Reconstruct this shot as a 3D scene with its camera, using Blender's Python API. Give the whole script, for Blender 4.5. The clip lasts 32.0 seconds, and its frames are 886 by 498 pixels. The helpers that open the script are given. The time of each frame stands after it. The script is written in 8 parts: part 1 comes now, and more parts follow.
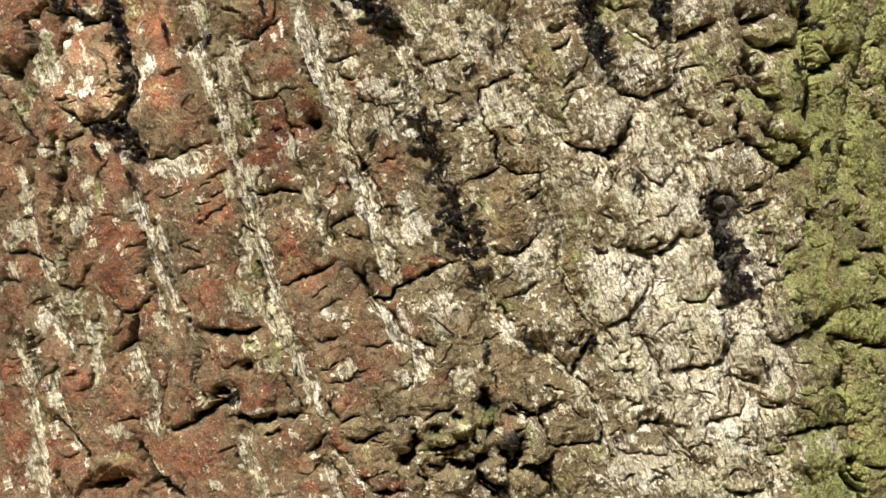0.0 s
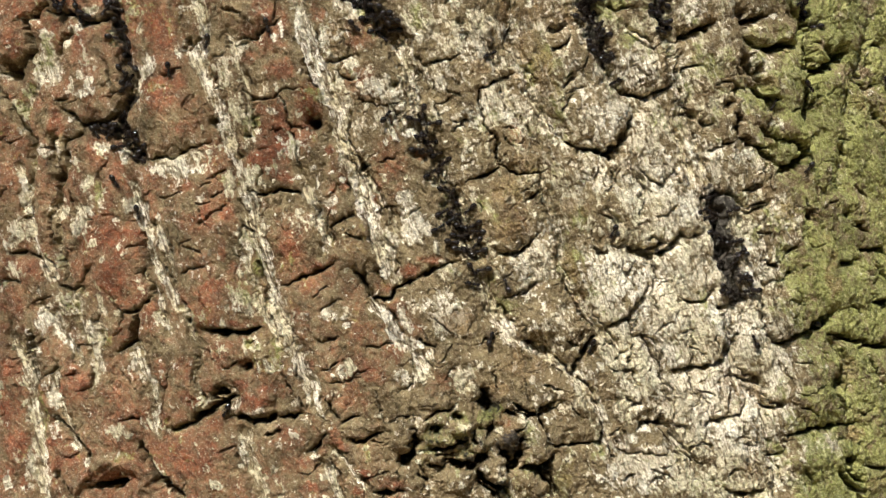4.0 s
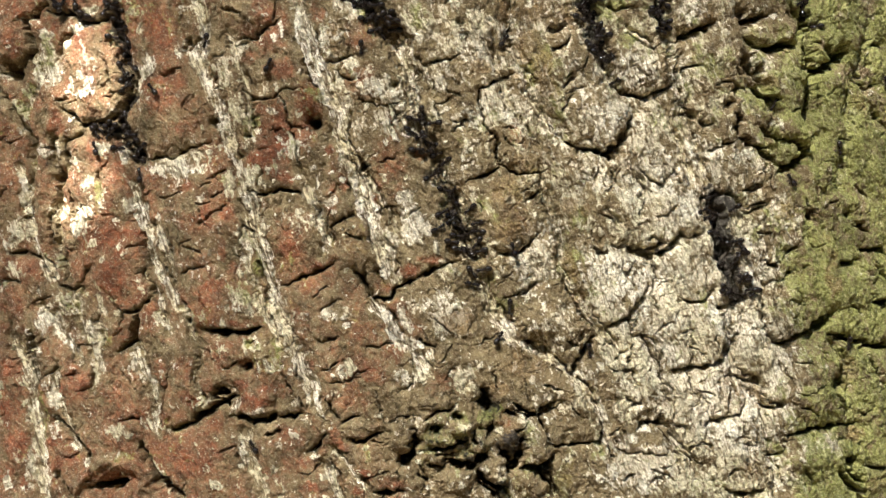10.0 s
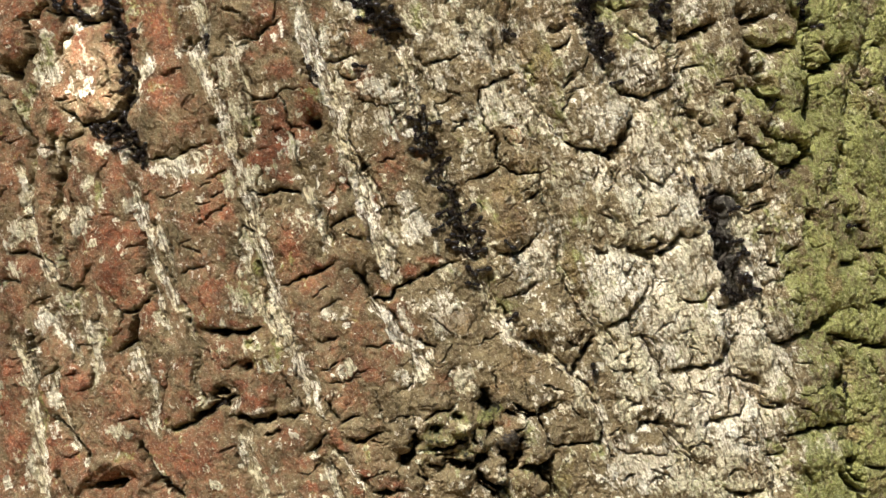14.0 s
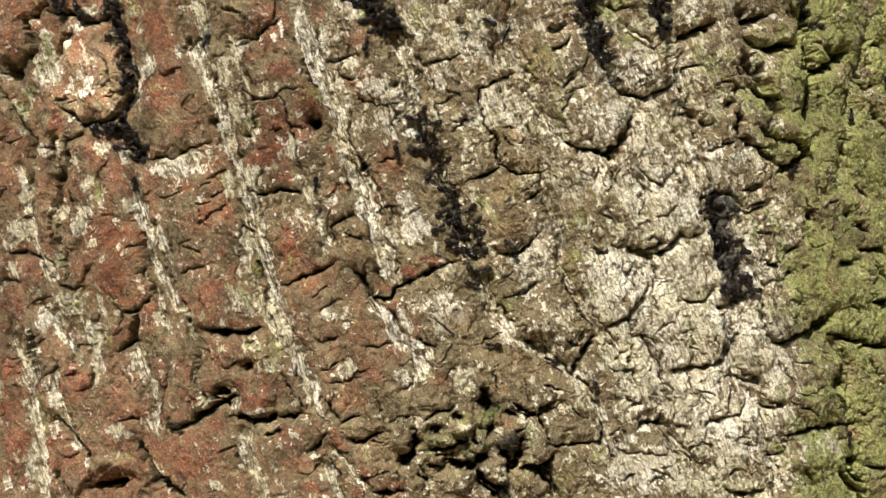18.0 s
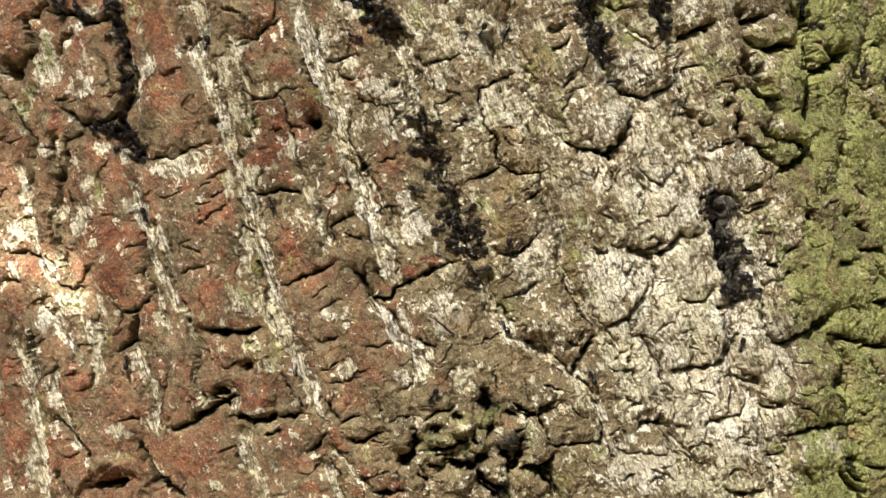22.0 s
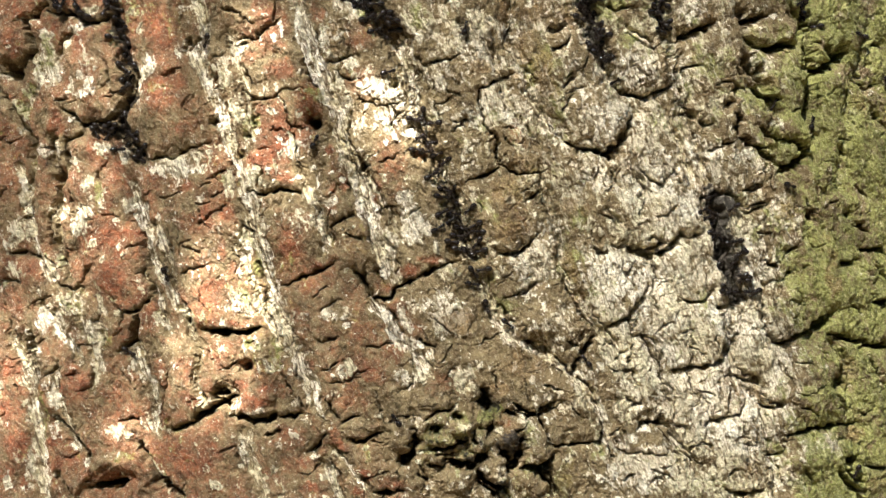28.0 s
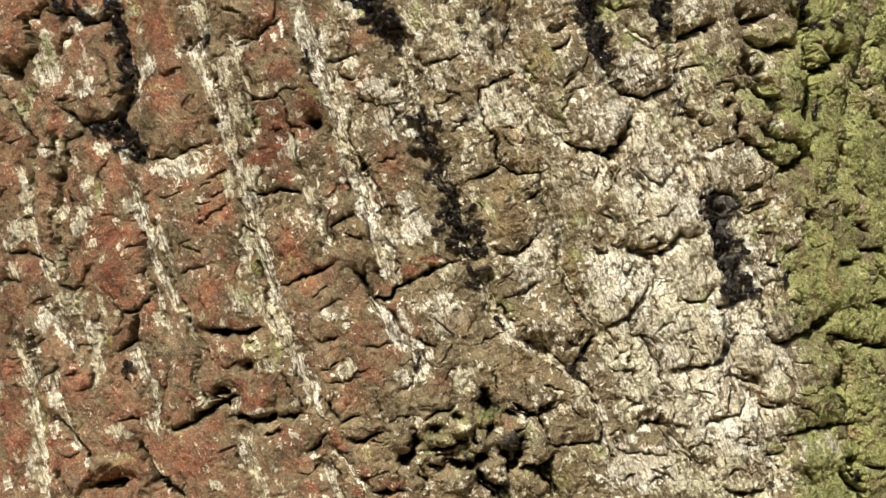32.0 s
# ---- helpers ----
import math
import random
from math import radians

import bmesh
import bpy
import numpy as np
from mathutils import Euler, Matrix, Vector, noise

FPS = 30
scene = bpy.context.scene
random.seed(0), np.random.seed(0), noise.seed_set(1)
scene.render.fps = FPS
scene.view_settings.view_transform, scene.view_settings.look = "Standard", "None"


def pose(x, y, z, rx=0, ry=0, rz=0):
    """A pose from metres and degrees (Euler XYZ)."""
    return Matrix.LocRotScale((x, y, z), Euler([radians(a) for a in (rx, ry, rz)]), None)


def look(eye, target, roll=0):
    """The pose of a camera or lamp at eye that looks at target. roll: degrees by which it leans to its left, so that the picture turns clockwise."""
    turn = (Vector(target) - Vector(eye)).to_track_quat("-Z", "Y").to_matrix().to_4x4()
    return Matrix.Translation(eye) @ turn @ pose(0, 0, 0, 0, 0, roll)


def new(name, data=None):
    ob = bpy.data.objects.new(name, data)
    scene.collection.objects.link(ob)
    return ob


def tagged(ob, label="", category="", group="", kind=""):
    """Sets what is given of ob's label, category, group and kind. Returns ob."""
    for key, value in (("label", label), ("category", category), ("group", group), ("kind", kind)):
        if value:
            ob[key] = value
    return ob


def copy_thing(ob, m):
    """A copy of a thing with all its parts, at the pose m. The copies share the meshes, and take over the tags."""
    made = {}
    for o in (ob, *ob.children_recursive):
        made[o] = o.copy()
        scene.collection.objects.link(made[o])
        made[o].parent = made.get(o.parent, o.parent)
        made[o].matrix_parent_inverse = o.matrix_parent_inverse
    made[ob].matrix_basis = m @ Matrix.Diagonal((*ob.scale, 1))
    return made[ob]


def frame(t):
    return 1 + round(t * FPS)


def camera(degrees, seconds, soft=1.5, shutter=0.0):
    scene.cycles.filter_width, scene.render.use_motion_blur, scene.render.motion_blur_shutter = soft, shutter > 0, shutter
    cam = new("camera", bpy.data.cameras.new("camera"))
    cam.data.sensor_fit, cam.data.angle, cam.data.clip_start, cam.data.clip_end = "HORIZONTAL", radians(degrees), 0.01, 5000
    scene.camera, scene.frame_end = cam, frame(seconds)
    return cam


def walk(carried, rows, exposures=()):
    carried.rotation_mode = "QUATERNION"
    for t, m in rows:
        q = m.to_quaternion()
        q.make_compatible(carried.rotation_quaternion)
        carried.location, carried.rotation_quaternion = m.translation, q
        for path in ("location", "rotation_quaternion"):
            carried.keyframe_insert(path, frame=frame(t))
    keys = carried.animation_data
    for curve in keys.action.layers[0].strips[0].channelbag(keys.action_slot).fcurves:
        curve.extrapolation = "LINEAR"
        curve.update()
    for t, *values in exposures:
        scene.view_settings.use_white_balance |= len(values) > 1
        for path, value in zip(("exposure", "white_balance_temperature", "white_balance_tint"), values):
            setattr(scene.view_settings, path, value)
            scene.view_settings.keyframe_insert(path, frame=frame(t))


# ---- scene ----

# ---------------------------------------------------------------- camera
# a still camera half a metre from the bark of a thick trunk; the trunk's axis stands at the origin
RADIUS, LEVEL, REACH = 0.350, 1.30, 0.4681
cam = camera(30, 32.0, soft=1.5)
EYE = pose(0.015, -(RADIUS + REACH), LEVEL, 90, 0, 0)
walk(cam, [(0.0, EYE), (32.0, EYE)], exposures=[(0.0, 2.19), (8.0, 2.19), (12.0, 2.16), (19.0, 2.16), (22.0, 2.20), (25.0, 2.22), (28.0, 2.22), (32.0, 2.23)])

# ---------------------------------------------------------------- light
SUN_UP, SUN_SIDE = 48.0, -21.0          # height of the sun and its angle to the right of the camera
to_sun = Vector((math.sin(radians(SUN_SIDE)) * math.cos(radians(SUN_UP)),
                 -math.cos(radians(SUN_SIDE)) * math.cos(radians(SUN_UP)), math.sin(radians(SUN_UP))))
world = bpy.data.worlds.new("sky")
world.use_nodes = True
scene.world = world
sky = world.node_tree.nodes.new("ShaderNodeTexSky")
sky.sky_type, sky.sun_disc = "NISHITA", False
sky.sun_elevation, sky.sun_rotation = radians(SUN_UP), radians(180 - SUN_SIDE)
world.node_tree.links.new(sky.outputs[0], world.node_tree.nodes["Background"].inputs[0])
world.node_tree.nodes["Background"].inputs[1].default_value = 0.056
sun_data = bpy.data.lights.new("sun", "SUN")
sun_data.energy, sun_data.angle, sun_data.color = 5.0, radians(0.53), (1.0, 0.965, 0.945)
sun = new("sun", sun_data)
sun.matrix_world = look(to_sun * 20, (0, 0, 0))


# ---------------------------------------------------------------- materials
class Nodes:
    """Short names for building a node material."""

    def __init__(self, name, roughness=0.8, specular=0.3):
        self.mat = bpy.data.materials.new(name)
        self.mat.use_nodes = True
        self.tree = self.mat.node_tree
        self.out = self.tree.nodes["Principled BSDF"]
        self.out.inputs["Roughness"].default_value = roughness
        self.out.inputs["Specular IOR Level"].default_value = specular
        self.coord = self.tree.nodes.new("ShaderNodeTexCoord").outputs["Object"]

    def put(self, socket, value):
        if isinstance(value, bpy.types.NodeSocket):
            self.tree.links.new(value, socket)
        else:
            socket.default_value = value

    def noise(self, scale, detail=4, rough=0.6, stretch=None, kind="ShaderNodeTexNoise"):
        at = self.coord
        if stretch:
            m = self.tree.nodes.new("ShaderNodeMapping")
            m.inputs["Scale"].default_value = stretch
            self.put(m.inputs["Vector"], at)
            at = m.outputs[0]
        n = self.tree.nodes.new(kind)
        self.put(n.inputs["Vector"], at)
        n.inputs["Scale"].default_value = scale
        if kind == "ShaderNodeTexNoise":
            n.inputs["Detail"].default_value, n.inputs["Roughness"].default_value = detail, rough
            return n.outputs["Fac"]
        return n.outputs["Distance"]

    def fibres(self, scale, detail=4, rough=0.6):
        """Noise drawn out along the grain of the trunk, which leans a little."""
        apart, joined = self.tree.nodes.new("ShaderNodeSeparateXYZ"), self.tree.nodes.new("ShaderNodeCombineXYZ")
        self.put(apart.inputs[0], self.coord)
        self.put(joined.inputs[0], self.math("ADD", apart.outputs[0], self.math("MULTIPLY", apart.outputs[2], 0.32)))
        self.put(joined.inputs[1], apart.outputs[1])
        self.put(joined.inputs[2], self.math("MULTIPLY", apart.outputs[2], 0.14))
        n = self.tree.nodes.new("ShaderNodeTexNoise")
        self.put(n.inputs["Vector"], joined.outputs[0])
        n.inputs["Scale"].default_value, n.inputs["Detail"].default_value, n.inputs["Roughness"].default_value = scale, detail, rough
        return n.outputs["Fac"]

    def ramp(self, value, low, high, a=0.0, b=1.0):
        n = self.tree.nodes.new("ShaderNodeMapRange")
        self.put(n.inputs["Value"], value)
        for key, v in (("From Min", low), ("From Max", high), ("To Min", a), ("To Max", b)):
            n.inputs[key].default_value = v
        n.interpolation_type = "SMOOTHSTEP"
        return n.outputs["Result"]

    def math(self, op, a, b=0.0):
        n = self.tree.nodes.new("ShaderNodeMath")
        n.operation = op
        self.put(n.inputs[0], a)
        self.put(n.inputs[1], b)
        return n.outputs[0]

    def mix(self, fac, a, b):
        n = self.tree.nodes.new("ShaderNodeMix")
        n.data_type = "RGBA"
        self.put(n.inputs[0], fac)
        self.put(n.inputs[6], (*a, 1) if isinstance(a, tuple) else a)
        self.put(n.inputs[7], (*b, 1) if isinstance(b, tuple) else b)
        return n.outputs[2]

    def attribute(self, name):
        n = self.tree.nodes.new("ShaderNodeAttribute")
        n.attribute_name = name
        return n.outputs["Fac"]

    def bump(self, height, strength, distance):
        n = self.tree.nodes.new("ShaderNodeBump")
        n.inputs["Strength"].default_value, n.inputs["Distance"].default_value = strength, distance
        self.put(n.inputs["Height"], height)
        self.put(self.out.inputs["Normal"], n.outputs[0])

    def done(self, colour, roughness=None):
        self.put(self.out.inputs["Base Color"], (*colour, 1) if isinstance(colour, tuple) else colour)
        if roughness is not None:
            self.put(self.out.inputs["Roughness"], roughness)
        return self.mat


def bark_material():
    n = Nodes("bark", 0.85, 0.25)
    fine, mid, coarse = n.noise(1400, 5, 0.75), n.noise(420, 5, 0.7), n.noise(110, 4, 0.6)
    strand, stain, grit = n.fibres(1200, 3, 0.65), n.noise(230, 5, 0.7), n.noise(800, 2, 0.5)
    broad = n.noise(45, 3, 0.5)
    tan = n.mix(n.ramp(mid, 0.33, 0.67), (0.135, 0.090, 0.040), (0.305, 0.238, 0.118))
    tan = n.mix(n.ramp(coarse, 0.45, 0.65, 0, 0.7), tan, (0.215, 0.152, 0.072))
    tan = n.mix(n.ramp(fine, 0.53, 0.70, 0, 0.9), tan, (0.58, 0.49, 0.31))
    red = n.mix(n.ramp(mid, 0.34, 0.68), (0.175, 0.068, 0.033), (0.385, 0.120, 0.052))
    red = n.mix(n.ramp(coarse, 0.46, 0.64, 0, 0.65), red, (0.225, 0.130, 0.064))
    red = n.mix(n.ramp(fine, 0.575, 0.65, 0, 0.85), red, (0.60, 0.46, 0.30))
    worn = n.math("ADD", n.attribute("red_bark"), n.math("MULTIPLY", n.math("SUBTRACT", broad, 0.5), 0.5))
    colour = n.mix(n.ramp(worn, 0.25, 0.84, 0, 0.95), tan, red)
    colour = n.mix(n.ramp(stain, 0.52, 0.68, 0, 0.5), colour, (0.105, 0.070, 0.036))
    # grey-white crusts, in grains and threads
    crust = n.mix(n.ramp(coarse, 0.42, 0.6), (1.0, 0.93, 0.73), (0.83, 0.74, 0.52))
    crust = n.mix(n.ramp(broad, 0.48, 0.62, 0, 0.6), crust, (0.72, 0.66, 0.38))
    crust = n.mix(n.ramp(strand, 0.39, 0.52), (0.44, 0.365, 0.235), crust)
    crust = n.mix(n.ramp(fine, 0.33, 0.55), (0.45, 0.37, 0.235), crust)
    cover = n.math("ADD", n.attribute("lichen"), n.math("MULTIPLY", n.math("SUBTRACT", fine, 0.5), 0.6))
    cover = n.math("ADD", cover, n.math("MULTIPLY", n.math("SUBTRACT", strand, 0.5), 0.7))
    cover = n.math("ADD", cover, n.math("MULTIPLY", n.math("SUBTRACT", coarse, 0.5), 0.7))
    colour = n.mix(n.ramp(cover, 0.40, 0.76), colour, crust)
    green = n.mix(n.ramp(fine, 0.38, 0.60), (0.18, 0.18, 0.048), (0.35, 0.365, 0.105))
    green = n.mix(n.ramp(stain, 0.5, 0.62, 0, 0.55), green, (0.20, 0.17, 0.07))
    green = n.mix(n.ramp(strand, 0.55, 0.72, 0, 0.8), green, (0.56, 0.54, 0.23))
    growth = n.math("ADD", n.attribute("algae"), n.math("MULTIPLY", n.math("SUBTRACT", mid, 0.5), 0.8))
    growth = n.math("ADD", growth, n.math("MULTIPLY", n.math("SUBTRACT", broad, 0.5), 0.5))
    colour = n.mix(n.ramp(growth, 0.3, 0.85, 0, 0.9), colour, green)
    # ochre stains where the sap has dried over crust and bark
    ochre = n.mix(n.ramp(fine, 0.38, 0.62), (0.16, 0.092, 0.036), (0.40, 0.27, 0.12))
    stained = n.math("ADD", n.attribute("rust"), n.math("MULTIPLY", n.math("SUBTRACT", mid, 0.5), 0.7))
    colour = n.mix(n.ramp(stained, 0.32, 0.80, 0, 0.66), colour, ochre)
    # bleached bast fibres in the furrows
    fibre = n.mix(n.ramp(coarse, 0.40, 0.60), (0.98, 0.91, 0.73), (0.78, 0.69, 0.44))
    fibre = n.mix(n.ramp(strand, 0.41, 0.55), (0.24, 0.18, 0.105), fibre)
    fibre = n.mix(n.ramp(fine, 0.34, 0.46), (0.38, 0.30, 0.18), fibre)
    laid = n.math("ADD", n.attribute("bast"), n.math("MULTIPLY", n.math("SUBTRACT", strand, 0.5), 0.9))
    laid = n.math("ADD", laid, n.math("MULTIPLY", n.math("SUBTRACT", mid, 0.5), 0.6))
    laid = n.math("ADD", laid, n.math("MULTIPLY", n.math("SUBTRACT", coarse, 0.5), 0.5))
    colour = n.mix(n.ramp(laid, 0.36, 0.64, 0, 0.93), colour, fibre)
    # dust and pores, finer than the crusts
    dust = n.noise(2900, 2, 0.6)
    colour = n.mix(n.ramp(dust, 0.34, 0.48, 0.32, 0.0), colour, (0.085, 0.062, 0.034))
    colour = n.mix(n.ramp(dust, 0.58, 0.70, 0.0, 0.4), colour, (0.80, 0.71, 0.50))
    # dark grit in the pores
    colour = n.mix(n.ramp(grit, 0.31, 0.41, 0.32, 0.0), colour, (0.055, 0.040, 0.022))
    # sap along the furrows, and shade painted into the scar's hollows
    sap_shade_mix = n.ramp(n.math("ADD", n.attribute("sap_shade"), n.math("MULTIPLY", n.math("SUBTRACT", mid, 0.5), 0.7)), 0.46, 0.82, 0, 0.92)
    colour = n.mix(sap_shade_mix, colour, (0.028, 0.023, 0.019))
    relief = n.math("ADD", n.math("MULTIPLY", fine, 1.4), n.math("ADD", strand, mid))
    n.bump(n.math("ADD", relief, n.ramp(grit, 0.34, 0.5)), 0.5, 0.0007)
    return n.done(colour, n.ramp(sap_shade_mix, 0, 1, 0.88, 0.62))


def plain_material(name, dark, light, scale, roughness, specular=0.3, relief=0.0):
    n = Nodes(name, roughness, specular)
    grain = n.noise(scale, 5, 0.6)
    if relief:
        n.bump(grain, 0.5, relief)
    return n.done(n.mix(n.ramp(grain, 0.3, 0.7), dark, light))


BARK = bark_material()
WOOD = plain_material("wood", (0.10, 0.06, 0.035), (0.2, 0.13, 0.08), 60, 0.8, relief=0.001)
SOIL = plain_material("forest_soil", (0.035, 0.026, 0.016), (0.11, 0.08, 0.045), 14, 0.95, relief=0.03)
SHELL = plain_material("ant_shell", (0.010, 0.007, 0.005), (0.018, 0.012, 0.008), 3000, 0.2, 0.5)
SHANK = plain_material("ant_leg", (0.016, 0.010, 0.007), (0.04, 0.026, 0.017), 3000, 0.45, 0.3)
LEAF = plain_material("leaf_green", (0.03, 0.045, 0.014), (0.075, 0.10, 0.03), 3, 0.6)
NEEDLE = plain_material("needle_green", (0.03, 0.05, 0.015), (0.07, 0.10, 0.03), 300, 0.5)


# ---------------------------------------------------------------- the bark's relief, in millimetres
# across: along the trunk's girth from the line that faces the camera; up: above the camera's level
STEP = 0.21
LOW_S, HIGH_S, LOW_H, HIGH_H = -126.0, 163.0, -84.0, 84.0
across = np.arange(LOW_S, HIGH_S + STEP / 2, STEP)
up = np.arange(LOW_H, HIGH_H + STEP / 2, STEP)
S, H = np.meshgrid(across, up)


def wave(x, y, seed):
    """Gradient noise between about -1 and 1."""
    rng = np.random.RandomState(seed)
    turn = rng.rand(256, 256) * 2 * np.pi
    gx, gy = np.cos(turn), np.sin(turn)
    ix, iy = np.floor(x).astype(int), np.floor(y).astype(int)
    fx, fy = x - ix, y - iy
    u, v = fx * fx * fx * (fx * (fx * 6 - 15) + 10), fy * fy * fy * (fy * (fy * 6 - 15) + 10)

    def corner(a, b):
        i, j = (ix + a) & 255, (iy + b) & 255
        return gx[i, j] * (fx - a) + gy[i, j] * (fy - b)

    low = corner(0, 0) * (1 - u) + corner(1, 0) * u
    high = corner(0, 1) * (1 - u) + corner(1, 1) * u
    return (low * (1 - v) + high * v) * 1.5


def layers(x, y, size, octaves, seed, gain=0.5):
    total, amount = 0.0, 1.0
    for k in range(octaves):
        total = total + amount * wave(x / size + 17.3 * k, y / size - 9.1 * k, seed + k)
        amount, size = amount * gain, size / 2
    return total


def cells(x, y, size, seed):
    """Distance to the nearest and to the second nearest of scattered points, and a random value of the nearest."""
    rng = np.random.RandomState(seed)
    px, py, tone = rng.rand(256, 256), rng.rand(256, 256), rng.rand(256, 256)
    x, y = x / size, y / size
    ix, iy = np.floor(x).astype(int), np.floor(y).astype(int)
    first, second, value = np.full(x.shape, 9.0), np.full(x.shape, 9.0), np.zeros(x.shape)
    for a in (-1, 0, 1):
        for b in (-1, 0, 1):
            i, j = (ix + a) & 255, (iy + b) & 255
            d = np.hypot(ix + a + px[i, j] - x, iy + b + py[i, j] - y)
            nearer = d < first
            second = np.where(nearer, first, np.minimum(second, d))
            value = np.where(nearer, tone[i, j], value)
            first = np.where(nearer, d, first)
    return first, second, value


WS = S + 1.1 * wave(S / 7, H / 7, 1) + 0.6 * wave(S / 2, H / 2, 2) + 0.28 * wave(S / 0.8, H / 0.8, 21)
WH = H + 1.1 * wave(S / 7, H / 7, 3) + 0.6 * wave(S / 2, H / 2, 4) + 0.28 * wave(S / 0.8, H / 0.8, 22)
carve, lift, edge_gap = np.zeros_like(S), np.zeros_like(S), np.full(S.shape, 14.0)
red_bark, lichen, algae, sap_shade, bast, rust, bare = (np.zeros_like(S) for _ in range(7))


def held(s, h):
    """Plan coordinates carried into the warped grain, so that a mark lies where it was given."""
    i = int(np.clip(round((h - LOW_H) / STEP), 0, len(up) - 1))
    j = int(np.clip(round((s - LOW_S) / STEP), 0, len(across) - 1))
    return s + WS[i, j] - S[i, j], h + WH[i, j] - H[i, j]


def window(points, margin):
    p = np.array(points)
    a = np.clip(np.searchsorted(across, (p[:, 0].min() - margin, p[:, 0].max() + margin)), 0, len(across))
    b = np.clip(np.searchsorted(up, (p[:, 1].min() - margin, p[:, 1].max() + margin)), 0, len(up))
    return slice(b[0], b[1]), slice(a[0], a[1])


def beside(points, at):
    """Distance from a line through the points, the side (1 above it) and how far along it, from 0 to 1."""
    points = [held(*p) for p in points]
    x, y = WS[at], WH[at]
    best, side, along, hand = np.full(x.shape, 1e9), np.zeros(x.shape), np.zeros(x.shape), np.ones(x.shape)
    sizes = [math.dist(p, q) for p, q in zip(points, points[1:])]
    done = 0.0
    for (ax, ay), (bx, by), size in zip(points, points[1:], sizes):
        t = np.clip(((x - ax) * (bx - ax) + (y - ay) * (by - ay)) / size ** 2, 0, 1)
        d = np.hypot(x - ax - t * (bx - ax), y - ay - t * (by - ay))
        turn = ((bx - ax) * (y - ay) - (by - ay) * (x - ax)) / size
        turn = turn * (1 if bx >= ax else -1) * abs(bx - ax) / size
        near = d < best
        hand = np.where(near, np.sign((bx - ax) * (y - ay) - (by - ay) * (x - ax)), hand)
        best, side = np.where(near, d, best), np.where(near, turn, side)
        along = np.where(near, (done + t * size) / sum(sizes), along)
        done += size
    return best, np.tanh(side / 0.6), along, hand


def furrow(width, depth, pale, *points):
    """A long soft valley between ridges of bark, with strands of bast and pale crust along it."""
    at = window(points, 14)
    d, _, along, hand = beside(points, at)
    run = along * sum(math.dist(p, q) for p, q in zip(points, points[1:]))
    ends = np.clip(np.minimum(along, 1 - along) * 8 + 0.3, 0, 1)
    broad_here = width * (1 + 0.45 * wave(run / 9, run * 0 + points[0][0], 9) + 0.25 * wave(S[at] / 2.5, H[at] / 5, 10))
    broad_here = np.maximum(broad_here, 0.4 * width)
    strand = wave(hand * d / 0.85 + 0.3 * wave(run / 3, d, 13), run / 8, 11) + 0.6 * wave(hand * d / 0.4, run / 4, 12)
    band = ends * np.exp(-(d / broad_here) ** 2)
    carve[at] = np.maximum(carve[at], depth * band * (0.8 + 0.35 * wave(S[at] / 4, H[at] / 9, 5) + 0.42 * np.clip(strand, -1, 1)))
    # a split runs beside the strands, now on one side, now on the other
    which = np.sign(wave(run / 14, run * 0 + 3.7 * points[0][1], 14) + 0.1)
    off = np.abs(hand * d - which * broad_here * 1.05)
    split = np.clip(0.35 + 1.2 * wave(run / 6, run * 0 + points[0][0] * 1.3, 15), 0, 1)
    carve[at] = np.maximum(carve[at], 2.6 * ends * split * np.exp(-(off / 0.34) ** 2))
    edge_gap[at] = np.minimum(edge_gap[at], d)
    crust = ends * np.exp(-(d / broad_here) ** 2)
    worn = 0.78 + 0.6 * wave(run / 6, hand * d / 3 + points[0][0], 16)
    core = ends * np.exp(-(d / broad_here) ** 4) * np.clip(worn + 0.08, 0.35, 1.1)
    bast[at] = np.maximum(bast[at], pale * core * (0.86 - 0.5 * np.clip(strand, -1, 1)))
    lichen[at] = np.maximum(lichen[at], 0.8 * pale * crust * np.clip(worn, 0.4, 1) * (1.0 - 0.5 * np.clip(strand, -1, 1)))
    algae[at] = np.maximum(algae[at], 0.14 * ends * np.exp(-(d / (2.2 * broad_here)) ** 2))


def crack(width, depth, *points):
    """A sharp split across the ridges: the bark above it stands out over the bark below."""
    at = window(points, 14)
    d, side, along, _ = beside(points, at)
    ends = np.clip(np.minimum(along, 1 - along) * 5 + 0.35, 0, 1)
    half = (0.27 * width + 0.07) * (0.8 + 0.7 * wave(S[at] / 2.2, H[at] / 2.2, 6)) * ends
    half = np.maximum(half, 0.14)
    carve[at] = np.maximum(carve[at], depth * ends / (1 + (d / half) ** 4))
    lift[at] += np.clip(side, -0.4, 1) * 0.18 * depth * ends * np.exp(-d / 2.6)
    if depth > 2.4:
        edge_gap[at] = np.minimum(edge_gap[at], d + max(0.0, 4 - depth))


def pit(radius, depth, s, h):
    at = window([(s, h)], radius * 3)
    s, h = held(s, h)
    d = np.hypot(WS[at] - s, WH[at] - h)
    carve[at] = np.maximum(carve[at], depth / (1 + (d / radius) ** 4))
    edge_gap[at] = np.minimum(edge_gap[at], d)


def wet(strength, width, *points):
    """Dark sap that has run down a furrow and dried."""
    at = window(points, 3 * width + 2)
    d, _, _, _ = beside(points, at)
    sap_shade[at] = np.maximum(sap_shade[at], strength * np.exp(-(d / width) ** 2))


def ridge(width, height, *points):
    """A raised welt, as round an old knot hole."""
    at = window(points, 3 * width + 2)
    d, _, _, _ = beside(points, at)
    lift[at] += height * np.exp(-(d / width) ** 2)


